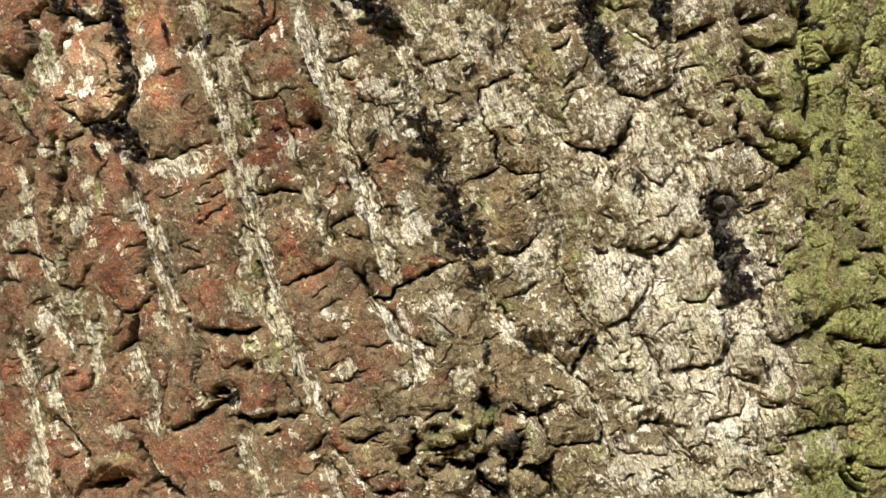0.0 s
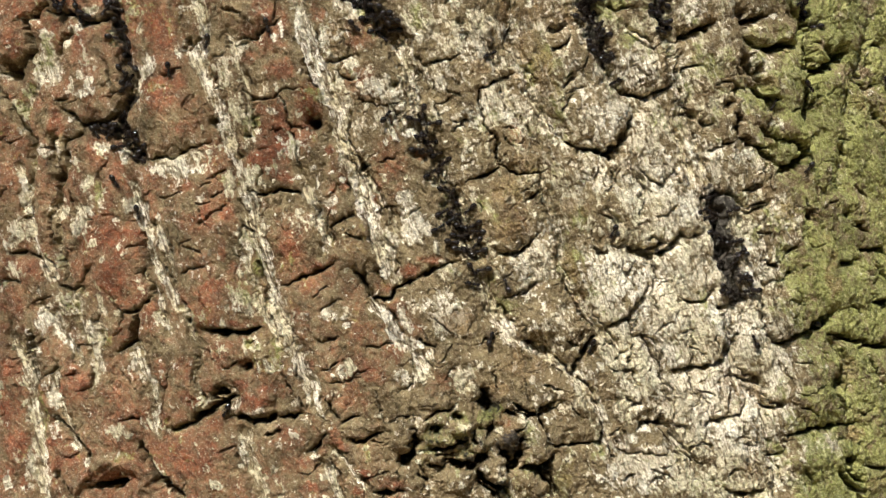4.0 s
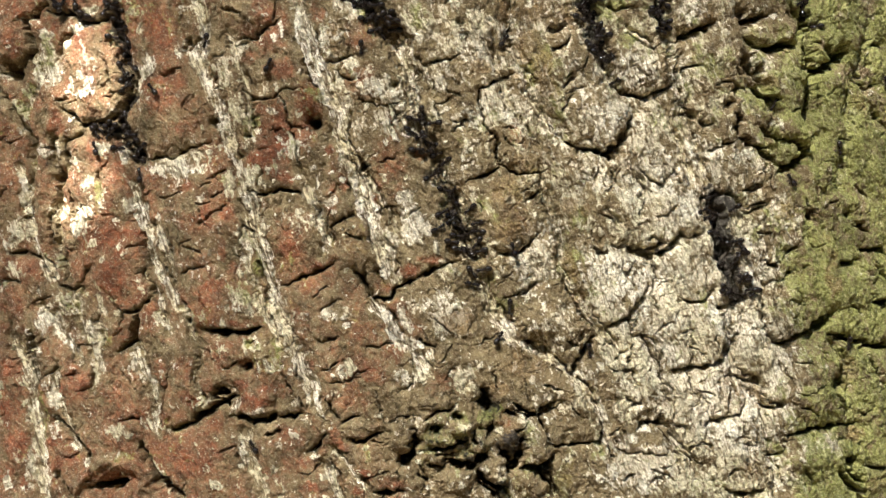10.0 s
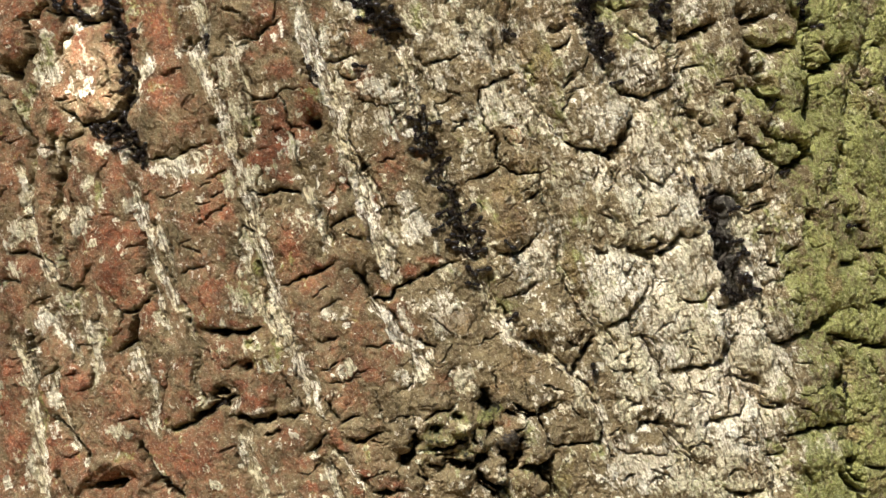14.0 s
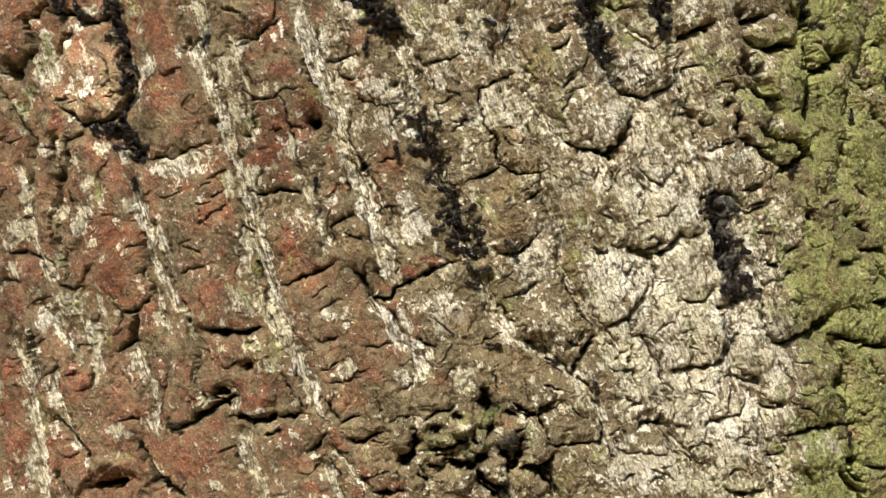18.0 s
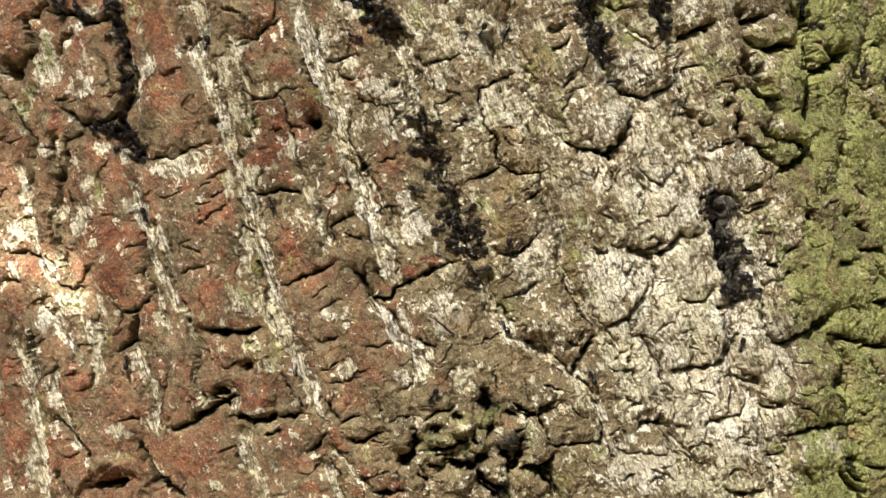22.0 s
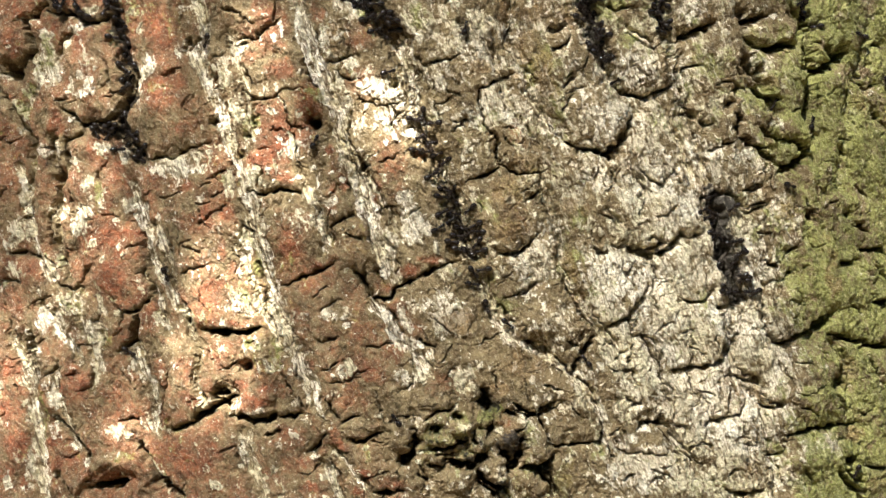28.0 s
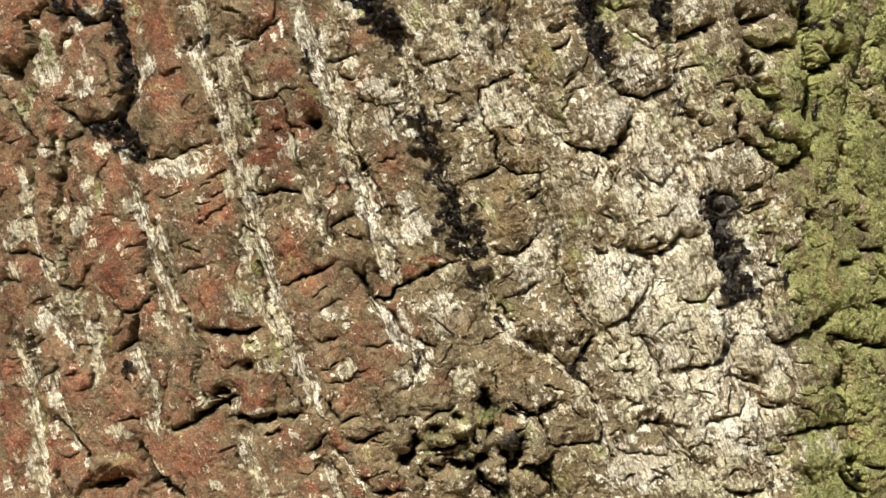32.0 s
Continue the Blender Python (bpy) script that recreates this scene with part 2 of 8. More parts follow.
def boss(height, s, h, rs, rh):
    """A plate that bulges out and falls off steeply at its rim."""
    at = window([(s, h)], 1.6 * max(rs, rh) + 2)
    s, h = held(s, h)
    q = ((WS[at] - s) / rs) ** 2 + ((WH[at] - h) / rh) ** 2
    lift[at] += height * np.exp(-q ** 3) * (1 - 0.3 * q.clip(0, 1))


def spot(layer, strength, s, h, rs, rh, lean=0.0):
    """A patch of growth or colour; lean: degrees by which its long side leans."""
    at = window([(s, h)], 2.2 * max(rs, rh) + 2)
    s, h = held(s, h)
    c, n = math.cos(radians(lean)), math.sin(radians(lean))
    x, y = WS[at] - s, WH[at] - h
    q = ((c * x + n * y) / rs) ** 2 + ((c * y - n * x) / rh) ** 2
    layer[at] = np.maximum(layer[at], strength * np.exp(-q * q))


furrow(1.4, 3, 0.2, (-117.9, 46.9), (-112.1, 38.4), (-107.4, 32.5), (-106.4, 23.3), (-108.3, 15.1))
furrow(1.6, 0.6, 0.9, (-111.2, 25.1), (-108.3, 15.1), (-106.1, 5.1), (-103.6, -3.1), (-99, -10.5))
furrow(1.4, 3, 0.3, (-99.9, 33.1), (-99.9, 24.9), (-96.8, 20.7), (-99, 10.1), (-98.1, 1.8), (-94.4, -9.7))
furrow(1.4, 0.6, 0.7, (-103.6, -16.4), (-97.2, -24.5), (-89.9, -32.6))
furrow(2, 0.8, 0.9, (-114.1, -26.4), (-108.3, -34.6), (-105.5, -44.5), (-103.6, -56), (-102.7, -67.5), (-100.9, -74.1))
furrow(1.8, 4, 0.3, (-80.1, 75.2), (-78.9, 62.1), (-75.8, 52.3), (-74.9, 44.1), (-78.4, 37.7), (-76.1, 30.3), (-70.9, 25.3))
furrow(1.6, 0.6, 1.15, (-74, 18.9), (-71.4, 9.1), (-68.9, 0.2), (-65.5, -7.9), (-61.2, -16.8), (-55.3, -26.5))
furrow(1.8, 0.6, 0.8, (-74, -25.9), (-69.7, -35.6), (-67.2, -43.6), (-66.3, -53.3))
furrow(2, 0.7, 1.2, (-57, 74.5), (-52.8, 63.1), (-54.5, 54.2), (-50.6, 43.7), (-47, 32.4), (-41.7, 19.5), (-38.4, 10.6), (-35.5, 0.2), (-32.7, -11.1), (-28.7, -23.9), (-25.4, -31.9), (-21.7, -41.5), (-18.2, -48.7))
furrow(2, 0.6, 0.8, (-42, -51.3), (-40.4, -59.3), (-37.1, -65.7), (-35.5, -73.7))
furrow(1.8, 0.6, 0.85, (-19.3, -60.7), (-16.1, -65.5), (-12.9, -73.5))
furrow(2.4, 0.7, 1.25, (-28.2, 73.9), (-23.3, 61.1), (-20.6, 51.4), (-15.7, 41), (-14.1, 32.2), (-10.9, 24.2), (-7.7, 16.2), (-4.5, 6.6), (-1.6, -1.4), (0.3, -8.6))
furrow(1.6, 0.5, 1.15, (-5.6, -14.2), (-0, -20.6), (2.4, -26.2), (7.2, -30.2), (11.2, -35.1))
furrow(1.6, 0.7, 0.9, (-24.1, 17.8), (-20.9, 11.4), (-18, 3.4), (-19, -2.2))
furrow(2.2, 3.4, 0.3, (-10.5, 73.8), (-4.8, 65.8), (-0, 60.2), (4, 52.2), (7.2, 41.8), (10.4, 33), (13.6, 23.4), (17.6, 16.2), (20.5, 6.6), (23.7, -3))
furrow(1.4, 0.6, 1.2, (-0, 58.6), (4.4, 53), (7.2, 43.4))
furrow(1.8, 0.8, 1.05, (23.7, -4.6), (26.9, -12.7), (31.7, -21.5), (38.5, -27.5), (45.4, -30.8), (52, -35.7), (58.3, -41.9), (61.9, -50), (64.1, -59.8))
furrow(1.4, 1.6, 0.5, (34.5, 74), (32.4, 61.2), (38.5, 50), (43.4, 40.4), (50.8, 31.6))
furrow(1.4, 1.4, 0.5, (42.6, 22.7), (47.5, 6.6), (50.8, -9.5), (56.6, -19.2), (65, -29))
furrow(2.4, 3.6, 0.2, (54.9, 74.4), (58.3, 61.6), (61.9, 53.6), (63.6, 47.1))
furrow(1.6, 2.6, 0.3, (76.9, 75.1), (79.4, 62.1), (81.7, 54))
furrow(1.6, 0.6, 0.8, (81.7, 54), (84.3, 44.3), (85.9, 34.5), (90.8, 23.1), (93.5, 15.8))
furrow(2.4, 3, 0.3, (93.5, 14.9), (96.5, 3.5), (100.1, -9.7), (101.9, -17.2))
furrow(1.8, 0.6, 0.8, (101.9, -17.2), (98.8, -29.5), (102.5, -39.5), (109.8, -47.1), (113, -59.7), (114.5, -74.7))
furrow(1.4, 4.5, 0.2, (103.4, 69.5), (106.1, 59.7), (107.4, 51.5), (111.1, 45))
furrow(1.4, 2.2, 0.4, (111.1, 45), (114.5, 40.1), (110.8, 31.7))
furrow(1.3, 5, 0.1, (122.5, 77.1), (125, 63.8), (128, 53.9), (127.2, 43.8), (125.6, 32.9))
furrow(2.6, 0.9, 0.1, (146.3, 66.6), (140, 44.2), (136, 18.7))
furrow(1.5, 1.2, 0.1, (132.9, -26.8), (139, -33.7), (140, -43.9), (139, -51.5), (142.1, -60.9))
crack(2.6, 7, (-101.8, 71.5), (-108.3, 66.8), (-106.1, 58.9), (-110.2, 54.9), (-117.9, 51.9))
crack(1.4, 4, (-101.8, 69.8), (-93.5, 68.3), (-89.9, 65.7), (-80.1, 67))
crack(0.8, 2, (-97.2, 58.6), (-95.7, 61.8), (-93.5, 63.4))
crack(1.4, 4.5, (-96.8, 40.5), (-89.9, 35.6), (-83.7, 36.8), (-79.3, 39.3))
crack(2.2, 4.5, (-84.9, 35.8), (-79.3, 34.1), (-74.9, 32.7))
crack(1.1, 3.5, (-89.9, 34.3), (-95, 31.7), (-94.3, 23.2))
crack(0.8, 2, (-99, 43), (-95, 43.7))
crack(1, 3, (-70.2, 25.8), (-62.1, 25.9), (-60, 27.7), (-52.6, 30.2))
crack(1.1, 3, (-58.7, 55.9), (-57.3, 60.3))
crack(0.5, 1.5, (-65.1, 49.4), (-59.5, 51.6))
crack(0.5, 1.5, (-58.7, 39.8), (-57, 43.8))
crack(0.6, 2, (-47.8, 68.2), (-43.7, 67.4), (-38.8, 63.7))
crack(1.3, 3.5, (-31.9, 64.7), (-35.5, 62), (-37.9, 59.3), (-42.9, 59.4))
crack(0.5, 2, (-32.6, 70), (-33, 64.4))
crack(1.1, 3, (-17.7, 52.7), (-13.2, 53.6), (-10.3, 54.7))
crack(1, 2.5, (-15.1, 50.6), (-12.5, 48.5), (-9.6, 48.2))
crack(0.6, 2, (-42, 45.2), (-37.9, 42.7), (-35.5, 42.7), (-31.4, 44.3), (-24.1, 45))
crack(0.6, 2, (-31.4, 43.5), (-29, 38.7), (-28, 33.8), (-26.6, 27.4), (-24.9, 23.4))
crack(0.5, 1.5, (-28.2, 34.2), (-22.5, 34.1))
crack(0.6, 2, (-8.8, 43.1), (-3.6, 40.2), (4, 41.8))
crack(0.5, 2, (-14.5, 32.2), (-12.1, 28.7), (-8, 25.8))
crack(0.6, 2.5, (9.9, 52), (14.4, 53), (18.9, 54.9))
crack(1.1, 3, (24.8, 45), (27.5, 46), (34.5, 49.9))
crack(1.1, 3, (25.3, 45.4), (25.9, 38.6), (26.9, 34.6), (30.1, 31.4), (30.8, 24.2))
crack(0.6, 2, (12.8, 41), (17.6, 43.1))
crack(1, 3, (21.6, 19.2), (26.4, 20.7), (30.8, 23.3))
crack(0.8, 3, (30.4, 23.9), (34.5, 22), (41, 21.5), (44.7, 22.7))
crack(0.5, 1.5, (37.7, 16.2), (41, 18.7))
crack(0.6, 2, (45.9, 56.5), (50.5, 58.9))
crack(0.6, 2, (44.7, 62.6), (50, 64.6))
crack(0.5, 2, (50, 48.5), (54.1, 51.5))
crack(0.8, 2, (41, 44.4), (42.6, 37.2))
crack(2.2, 7, (49.7, 30.5), (57.4, 28.6), (62.4, 26.7), (66.3, 30.6), (68.3, 35.1), (70, 39.1))
crack(1.6, 4.5, (63.6, 47.1), (66.6, 44.6), (73.4, 43.7), (81.7, 47.8))
crack(1, 3, (61.6, 69.4), (65.3, 68.2), (69.7, 69.7))
crack(0.6, 2, (67.5, 61.8), (72.6, 58.7), (75.1, 57.1), (77.7, 58.8))
crack(0.5, 2, (70.9, 52.5), (74.3, 49.3))
crack(2.6, 5.5, (82.9, 59.6), (89.9, 63.8), (94, 65.6))
crack(1.1, 2.75, (83.8, 50.5), (85.9, 52.5), (90.8, 53))
crack(1.1, 2.2, (94.7, 47.5), (98.8, 48.8), (104.3, 46.4))
crack(3.9, 5.5, (101.6, 67.8), (106.1, 66.7), (111.1, 68.2))
crack(3, 7.15, (104.3, 62.6), (109.8, 58.9), (120.2, 60.3))
crack(0.9, 2.2, (117.3, 70.2), (120.2, 67.8))
crack(2.2, 6.6, (126.4, 52.2), (132.3, 55.1), (138.4, 57.7))
crack(3, 4.4, (132.9, 58.8), (137, 57.6))
crack(2.8, 7.15, (104.1, 56.7), (106.3, 51.1))
crack(2.6, 6.6, (108, 47.4), (110.8, 45), (114.9, 43.8))
crack(2.8, 7.15, (103, 39.8), (102.3, 33.5))
crack(2.2, 6.05, (102.5, 32.5), (108, 30.3), (114.9, 24.8))
crack(0.9, 2.2, (118.3, 40.2), (126.4, 41.3))
crack(2.4, 6.6, (126.8, 32.4), (122.5, 25.6), (114.9, 22.6))
crack(1.7, 3.85, (83.8, 38.6), (88.7, 39.5))
crack(1.1, 2.2, (90.8, 35.4), (94.7, 37.1))
crack(1.1, 2.2, (97, 30.6), (101.2, 31.5))
crack(0.5, 1.5, (129, 6.9), (124.1, 15.2))
crack(1.1, 3.5, (-114.1, -1.5), (-104.6, -2.1), (-101.8, -6.4), (-98.6, -10.2), (-89.6, -11.3))
crack(0.8, 3, (-119.9, -10.7), (-110.2, -9.8))
crack(0.6, 2, (-106.8, -16.1), (-99.9, -13.7))
crack(0.6, 2.5, (-90.8, -10), (-87.8, -5.4))
crack(0.5, 2, (-109.3, 8.8), (-106.1, 10.1))
crack(1.4, 4, (-78.4, -18.7), (-73.2, -17.7), (-68.5, -13.5))
crack(2.9, 7, (-73, -18.7), (-74, -25.9), (-78.7, -29.5))
crack(0.8, 2.5, (-59, -7.3), (-55.3, -5.3), (-52.3, -4.7))
crack(0.8, 2.5, (-54.6, 7.3), (-51.1, 9.8), (-46.7, 12.6))
crack(0.5, 2, (-55.3, 13.1), (-51.1, 13.5))
crack(0.6, 2, (-51.3, 20.2), (-46.7, 22.7))
crack(0.5, 1.5, (-66.3, 14.8), (-60.4, 16.2))
crack(2.6, 7, (-52.6, -23.1), (-47, -24), (-40.4, -23.3), (-36.8, -22))
crack(1.9, 4, (-59, -18.4), (-56.2, -24.4))
crack(1.3, 3.5, (-41.1, 16.6), (-35.5, 15.3), (-30.6, 17), (-25.4, 15.9))
crack(1.3, 3.5, (-44, 1.4), (-42, 6.6), (-39.1, 4.7))
crack(1, 3, (-30.6, -10.3), (-24.1, -7.5), (-20.9, -6.2), (-15.7, -3.7))
crack(1.1, 3, (-17.4, 6.2), (-13.7, 8.2), (-10, 9.8))
crack(0.8, 2.5, (-12.5, 4.6), (-10.5, 3.4), (-7.7, 3))
crack(1.3, 4, (-7.1, -5.9), (-8, -9.4), (-5.6, -13.4), (-0.4, -14.2), (1.9, -10.7), (7.2, -8.5), (11.5, -6.2), (18.4, -3.7))
crack(0.5, 1.5, (-21.7, -14.3), (-17.7, -10.7))
crack(0.5, 1.5, (-20.1, -17.5), (-13.7, -14.6))
crack(0.6, 2, (-4, 10.1), (-0, 12.3), (1.9, 12))
crack(0.5, 2, (3.5, 8.5), (8.8, 11.7))
crack(0.5, 1.5, (30.4, -1), (34.5, -0.6), (42.1, 2.7))
crack(0.5, 1.5, (31.2, -14.9), (38.5, -11.9), (42.6, -9.2))
crack(2.2, 4, (68.7, 0.5), (75.1, -1.5), (81.2, -0.2), (84.6, 4.7))
crack(1, 2.5, (75.1, -1.5), (77.7, -6.4))
crack(0.8, 2.5, (61.3, -22.5), (65.8, -20.6), (70.9, -20.1))
crack(0.6, 2.5, (73.4, -12.5), (68.7, -19.6))
crack(0.6, 2, (71.7, -17.7), (69.2, -24.2))
crack(2.2, 5, (90.8, 14.6), (94.7, 16.3), (99.7, 16.3), (104.8, 12.1))
crack(1, 3, (104.8, 11.7), (111.7, 13.4))
crack(0.6, 2, (103.4, 16.7), (109.8, 19.2))
crack(0.8, 2, (108, 4.3), (113, 4.8))
crack(0.6, 2, (117.3, -1.8), (122.5, 1))
crack(1.3, 3, (136.4, -4.6), (143.1, -3.2))
crack(0.8, 2.5, (144.2, -0.7), (151.6, 0.2), (155.9, -2.4))
crack(0.5, 2, (111.7, -4.8), (115.5, -3.5))
crack(0.6, 2, (148.4, -4.9), (154.4, -9.3))
crack(1.1, 3, (148.4, -16), (155.9, -16.1))
crack(0.8, 2, (119.3, -14.9), (123.1, -16.2))
crack(2.6, 5, (128, -23.7), (131.5, -22.1), (133.9, -19.2))
crack(1.6, 4, (111.7, -24.7), (114.9, -27.1), (119.3, -27.5), (128, -24))
crack(1.4, 4, (132.3, -25.4), (144.2, -27.4), (148.4, -29.7), (155.9, -29.4))
crack(0.5, 1.5, (82.9, -15), (92.6, -14.9))
crack(2.1, 4, (97.6, -17.3), (101.9, -15.5))
crack(1.8, 4.5, (82, -34.9), (89.9, -34.3), (96.1, -33.4), (99.7, -29.5), (101.9, -24.3))
crack(1.1, 3, (101.9, -34.5), (109.8, -40))
crack(1.6, 4.5, (118.9, -55.2), (124.1, -54.2), (128, -52.9), (138, -52.3), (143.1, -52))
crack(0.8, 2, (108.9, -42.1), (112.6, -45.5), (116.4, -45.1))
crack(0.5, 1.5, (120.2, -41.6), (126, -42.6), (130, -40.2))
crack(0.5, 1.5, (120.2, -33.2), (126, -33.9))
crack(1.1, 3.5, (81.2, -50.1), (76.9, -50), (71.7, -50.9))
crack(0.8, 2.5, (80.3, -50.7), (84.6, -57.1), (90.8, -62.5))
crack(0.8, 2.5, (71.4, -24.2), (75.5, -25.9), (78.2, -32.4), (79.4, -40.6), (80.7, -48))
crack(1, 2.5, (93.5, -49.8), (103, -48.6), (105.2, -42.8))
crack(1.6, 4.5, (98.3, -70), (103.4, -71.2), (110.8, -70.9))
crack(2.2, 4.5, (142.1, -63), (139, -65.5), (145.2, -70.4))
crack(1.6, 4, (139, -70.1), (146.3, -76.5))
crack(1, 3, (148.4, -65.5), (152.6, -66.3))
crack(2.1, 4.5, (38.2, -25.9), (44.3, -27.5), (46.4, -29.6))
crack(1.3, 3.5, (46.4, -30.1), (52, -35.7))
crack(2.1, 4, (52, -35.3), (55.8, -29.2), (58.6, -24.9))
crack(1.3, 3, (53.3, -36.2), (57.4, -40.2), (59.9, -45.1))
crack(1, 3.5, (45.1, -55.2), (51.6, -55.6), (59.9, -54.7), (61.6, -50))
crack(0.8, 3, (45.9, -55.4), (43.1, -49.7), (41.8, -47.3))
crack(1.1, 3.5, (34.5, -45.1), (38.5, -47.3), (42.6, -47), (48, -44))
crack(0.8, 2.5, (60.8, -54.8), (64.1, -60.6))
crack(1.1, 3.5, (36.6, -62.2), (43.4, -62.1), (46.4, -58.1))
crack(0.8, 3, (43.4, -62.6), (45.9, -65.9), (48.3, -70.7))
crack(1.4, 3.5, (-11.9, -53.9), (-7.2, -54.6), (-2, -51.8))
crack(0.8, 2.5, (-18, -42.3), (-13.7, -49.1), (-8.4, -47.1))
crack(1.9, 4.5, (-23.3, -57.5), (-20.6, -56.2), (-18.5, -52.4))
crack(1.3, 3.5, (-31.4, -48), (-25.4, -46.7))
crack(1.8, 4.5, (-44.5, -47.3), (-38.8, -49), (-31.9, -47.2))
crack(1.4, 4, (-62.9, -52), (-57, -49.6))
crack(2.9, 7, (-56.2, -48.6), (-50.3, -45.3), (-47.8, -43.7), (-44, -41.7))
crack(2.6, 7, (-72.3, -55.4), (-69.7, -60.2), (-67.5, -66), (-59.5, -69.7))
crack(0.8, 2.5, (-78.4, -49.5), (-72.3, -48.3))
crack(1, 3, (-101.8, -47.7), (-96.8, -50.5), (-91.7, -55.6), (-87, -61.7))
crack(2.2, 4, (-97.5, -65.4), (-94.4, -71.3))
crack(1.6, 4, (-111.2, -26.4), (-106.8, -32.1), (-104.9, -39.5))
crack(0.8, 2.5, (-97.2, -34.1), (-101.8, -37))
crack(0.5, 2, (-78.4, -34.9), (-73.2, -40.5))
crack(0.5, 2, (-16.9, -38), (-11.3, -37.5), (-5.6, -33.8))
crack(0.5, 2, (-19.3, -34.3), (-14.5, -31.9))
crack(0.5, 2, (-6.4, -27.4), (0.8, -26.7))
crack(0.6, 2.5, (3.2, -39.8), (5.6, -38.6), (6.4, -36.3))
crack(1.1, 3.5, (8, -25.4), (12.8, -27.9))
crack(0.8, 2.5, (18.4, -33.5), (16, -37))
crack(0.6, 2, (24.8, -27.1), (28.8, -25.5), (32.1, -23.9))
crack(1.9, 4, (24.8, -65.6), (30.4, -70.4))
crack(1.9, 4.5, (-4.8, -69), (4, -68.3))
crack(0.6, 2, (-7.2, -64.7), (-0, -63))
crack(0.8, 2.5, (67.5, -42), (72.6, -44.5))
crack(0.5, 1.5, (71.7, -58.3), (80.3, -58.6))
pit(2.6, 8, -113.7, 52)
pit(1.6, 8, -96.8, 20.6)
pit(1.8, 8, -21.2, 36.2)
pit(1.1, 3, -50.3, 36.9)
pit(1.6, 4, -40.7, -33.6)
pit(1.6, 4, 141.7, -63.5)
pit(3.2, 5, 44.3, -27.5)
pit(1.3, 4, 135.6, 58.4)
spot(lichen, 0.9, -100.9, 51.3, 4, 6.1, 0)
spot(lichen, 0.9, -69.9, 52.4, 2.9, 4.8, 0)
spot(lichen, 0.85, -89, 44.7, 4.5, 1.9, 0)
spot(lichen, 0.9, -59.5, 23.6, 9.6, 2.9, 0)
spot(lichen, 0.95, -89.6, 9.2, 3.5, 6.1, -35)
spot(lichen, 1, -85.4, 1.8, 1.4, 1.4, 0)
spot(lichen, 1, -88.1, 19.5, 1.6, 1.8, 0)
spot(lichen, 1, -83.7, -16.2, 1.6, 3.2, 20)
spot(lichen, 0.9, -25.7, 8.5, 5.4, 2.6, 0)
spot(lichen, 0.95, 5.1, 6.2, 6.1, 5.8, 0)
spot(lichen, 0.95, -5.6, 45.8, 4.5, 2.6, 0)
spot(lichen, 0.8, -10.5, 52.2, 2.9, 2.6, 0)
spot(lichen, 0.9, -16.4, -18.3, 3.2, 2.2, 0)
spot(lichen, 1, 4.4, -26.7, 3.8, 3.2, 0)
spot(lichen, 0.95, 7.2, -35.4, 5.1, 2.9, 0)
spot(lichen, 0.85, -98.1, -23.7, 2.6, 8, 20)
spot(lichen, 0.9, -104.6, -61.8, 2.9, 9.6, 0)
spot(lichen, 1, -93.5, -56.7, 1.3, 1.3, 0)
spot(lichen, 0.95, -97.5, -42.6, 1.9, 4.8, 20)
spot(lichen, 0.75, -40.4, -16.7, 7.2, 4.8, 0)
spot(lichen, 1, -54.5, -45.4, 2.2, 1.3, 0)
spot(lichen, 0.85, -78.4, -52, 4.2, 1.9, 0)
spot(lichen, 0.8, 38.5, -4.7, 6.4, 9.6, 0)
spot(lichen, 0.8, 30.4, 40.3, 8.8, 8.8, 0)
spot(lichen, 0.85, 25.6, 61.1, 9.6, 6.4, 0)
spot(lichen, 0.85, 72.6, 51.4, 7.2, 5.1, 0)
spot(lichen, 0.8, 59.9, 38.2, 8, 5.4, 0)
spot(lichen, 1, 75.1, 17.3, 11.2, 9.6, 0)
spot(lichen, 0.95, 83.8, -19.4, 14.4, 17.6, 0)
spot(lichen, 0.95, 90.8, -49, 12.8, 14.4, 0)
spot(lichen, 1, 98.8, -57.5, 8, 8, 0)
spot(lichen, 1, 131.9, -60.5, 3.5, 2.2, 0)
spot(lichen, 1, 141.7, 39.7, 1, 1.9, 0)
spot(lichen, 0.8, 108, -29.7, 6.4, 5.4, 0)
spot(lichen, 0.7, 16, -19.1, 6.7, 7.4, 0)
spot(lichen, 0.7, 1.6, 32.2, 3.8, 2.6, 0)
spot(lichen, 0.7, 118.3, 3.5, 4.8, 12.8, 0)
spot(red_bark, 0.9, -32.2, 30.7, 6.4, 12.8, 0)
spot(red_bark, 1, -38.8, -44, 4.8, 4.8, 0)
wet(0.78, 2.6, (-80.1, 75.2), (-78.9, 62.1), (-75.8, 52.3), (-74.9, 44.1), (-78.4, 37.7), (-76.1, 30.3), (-72.3, 27))
wet(0.9, 1.6, (-85.4, 35.8), (-80.1, 34.7))
wet(0.8, 2.2, (-9.3, 73.8), (-5.6, 67.4), (-0, 61.8))
wet(0.56, 1.4, (8.8, 40.2), (10.4, 32.2), (12.8, 22.6))
wet(0.68, 2.4, (17.6, 15.4), (20, 6.6), (23.7, -2.2))
wet(0.8, 3.2, (55.8, 74.5), (58.3, 63.2), (61.9, 55.2))
wet(0.8, 2.6, (76.9, 75.1), (78.9, 62.1))
wet(0.92, 4.2, (94.7, 15), (97, 3.5), (100.7, -8.1), (102.5, -13.9))
wet(0.6, 1.3, (122.5, 75.4), (124.5, 67.2))
spot(red_bark, 0.8, -112.1, 68.3, 5.6, 7.2, 0)
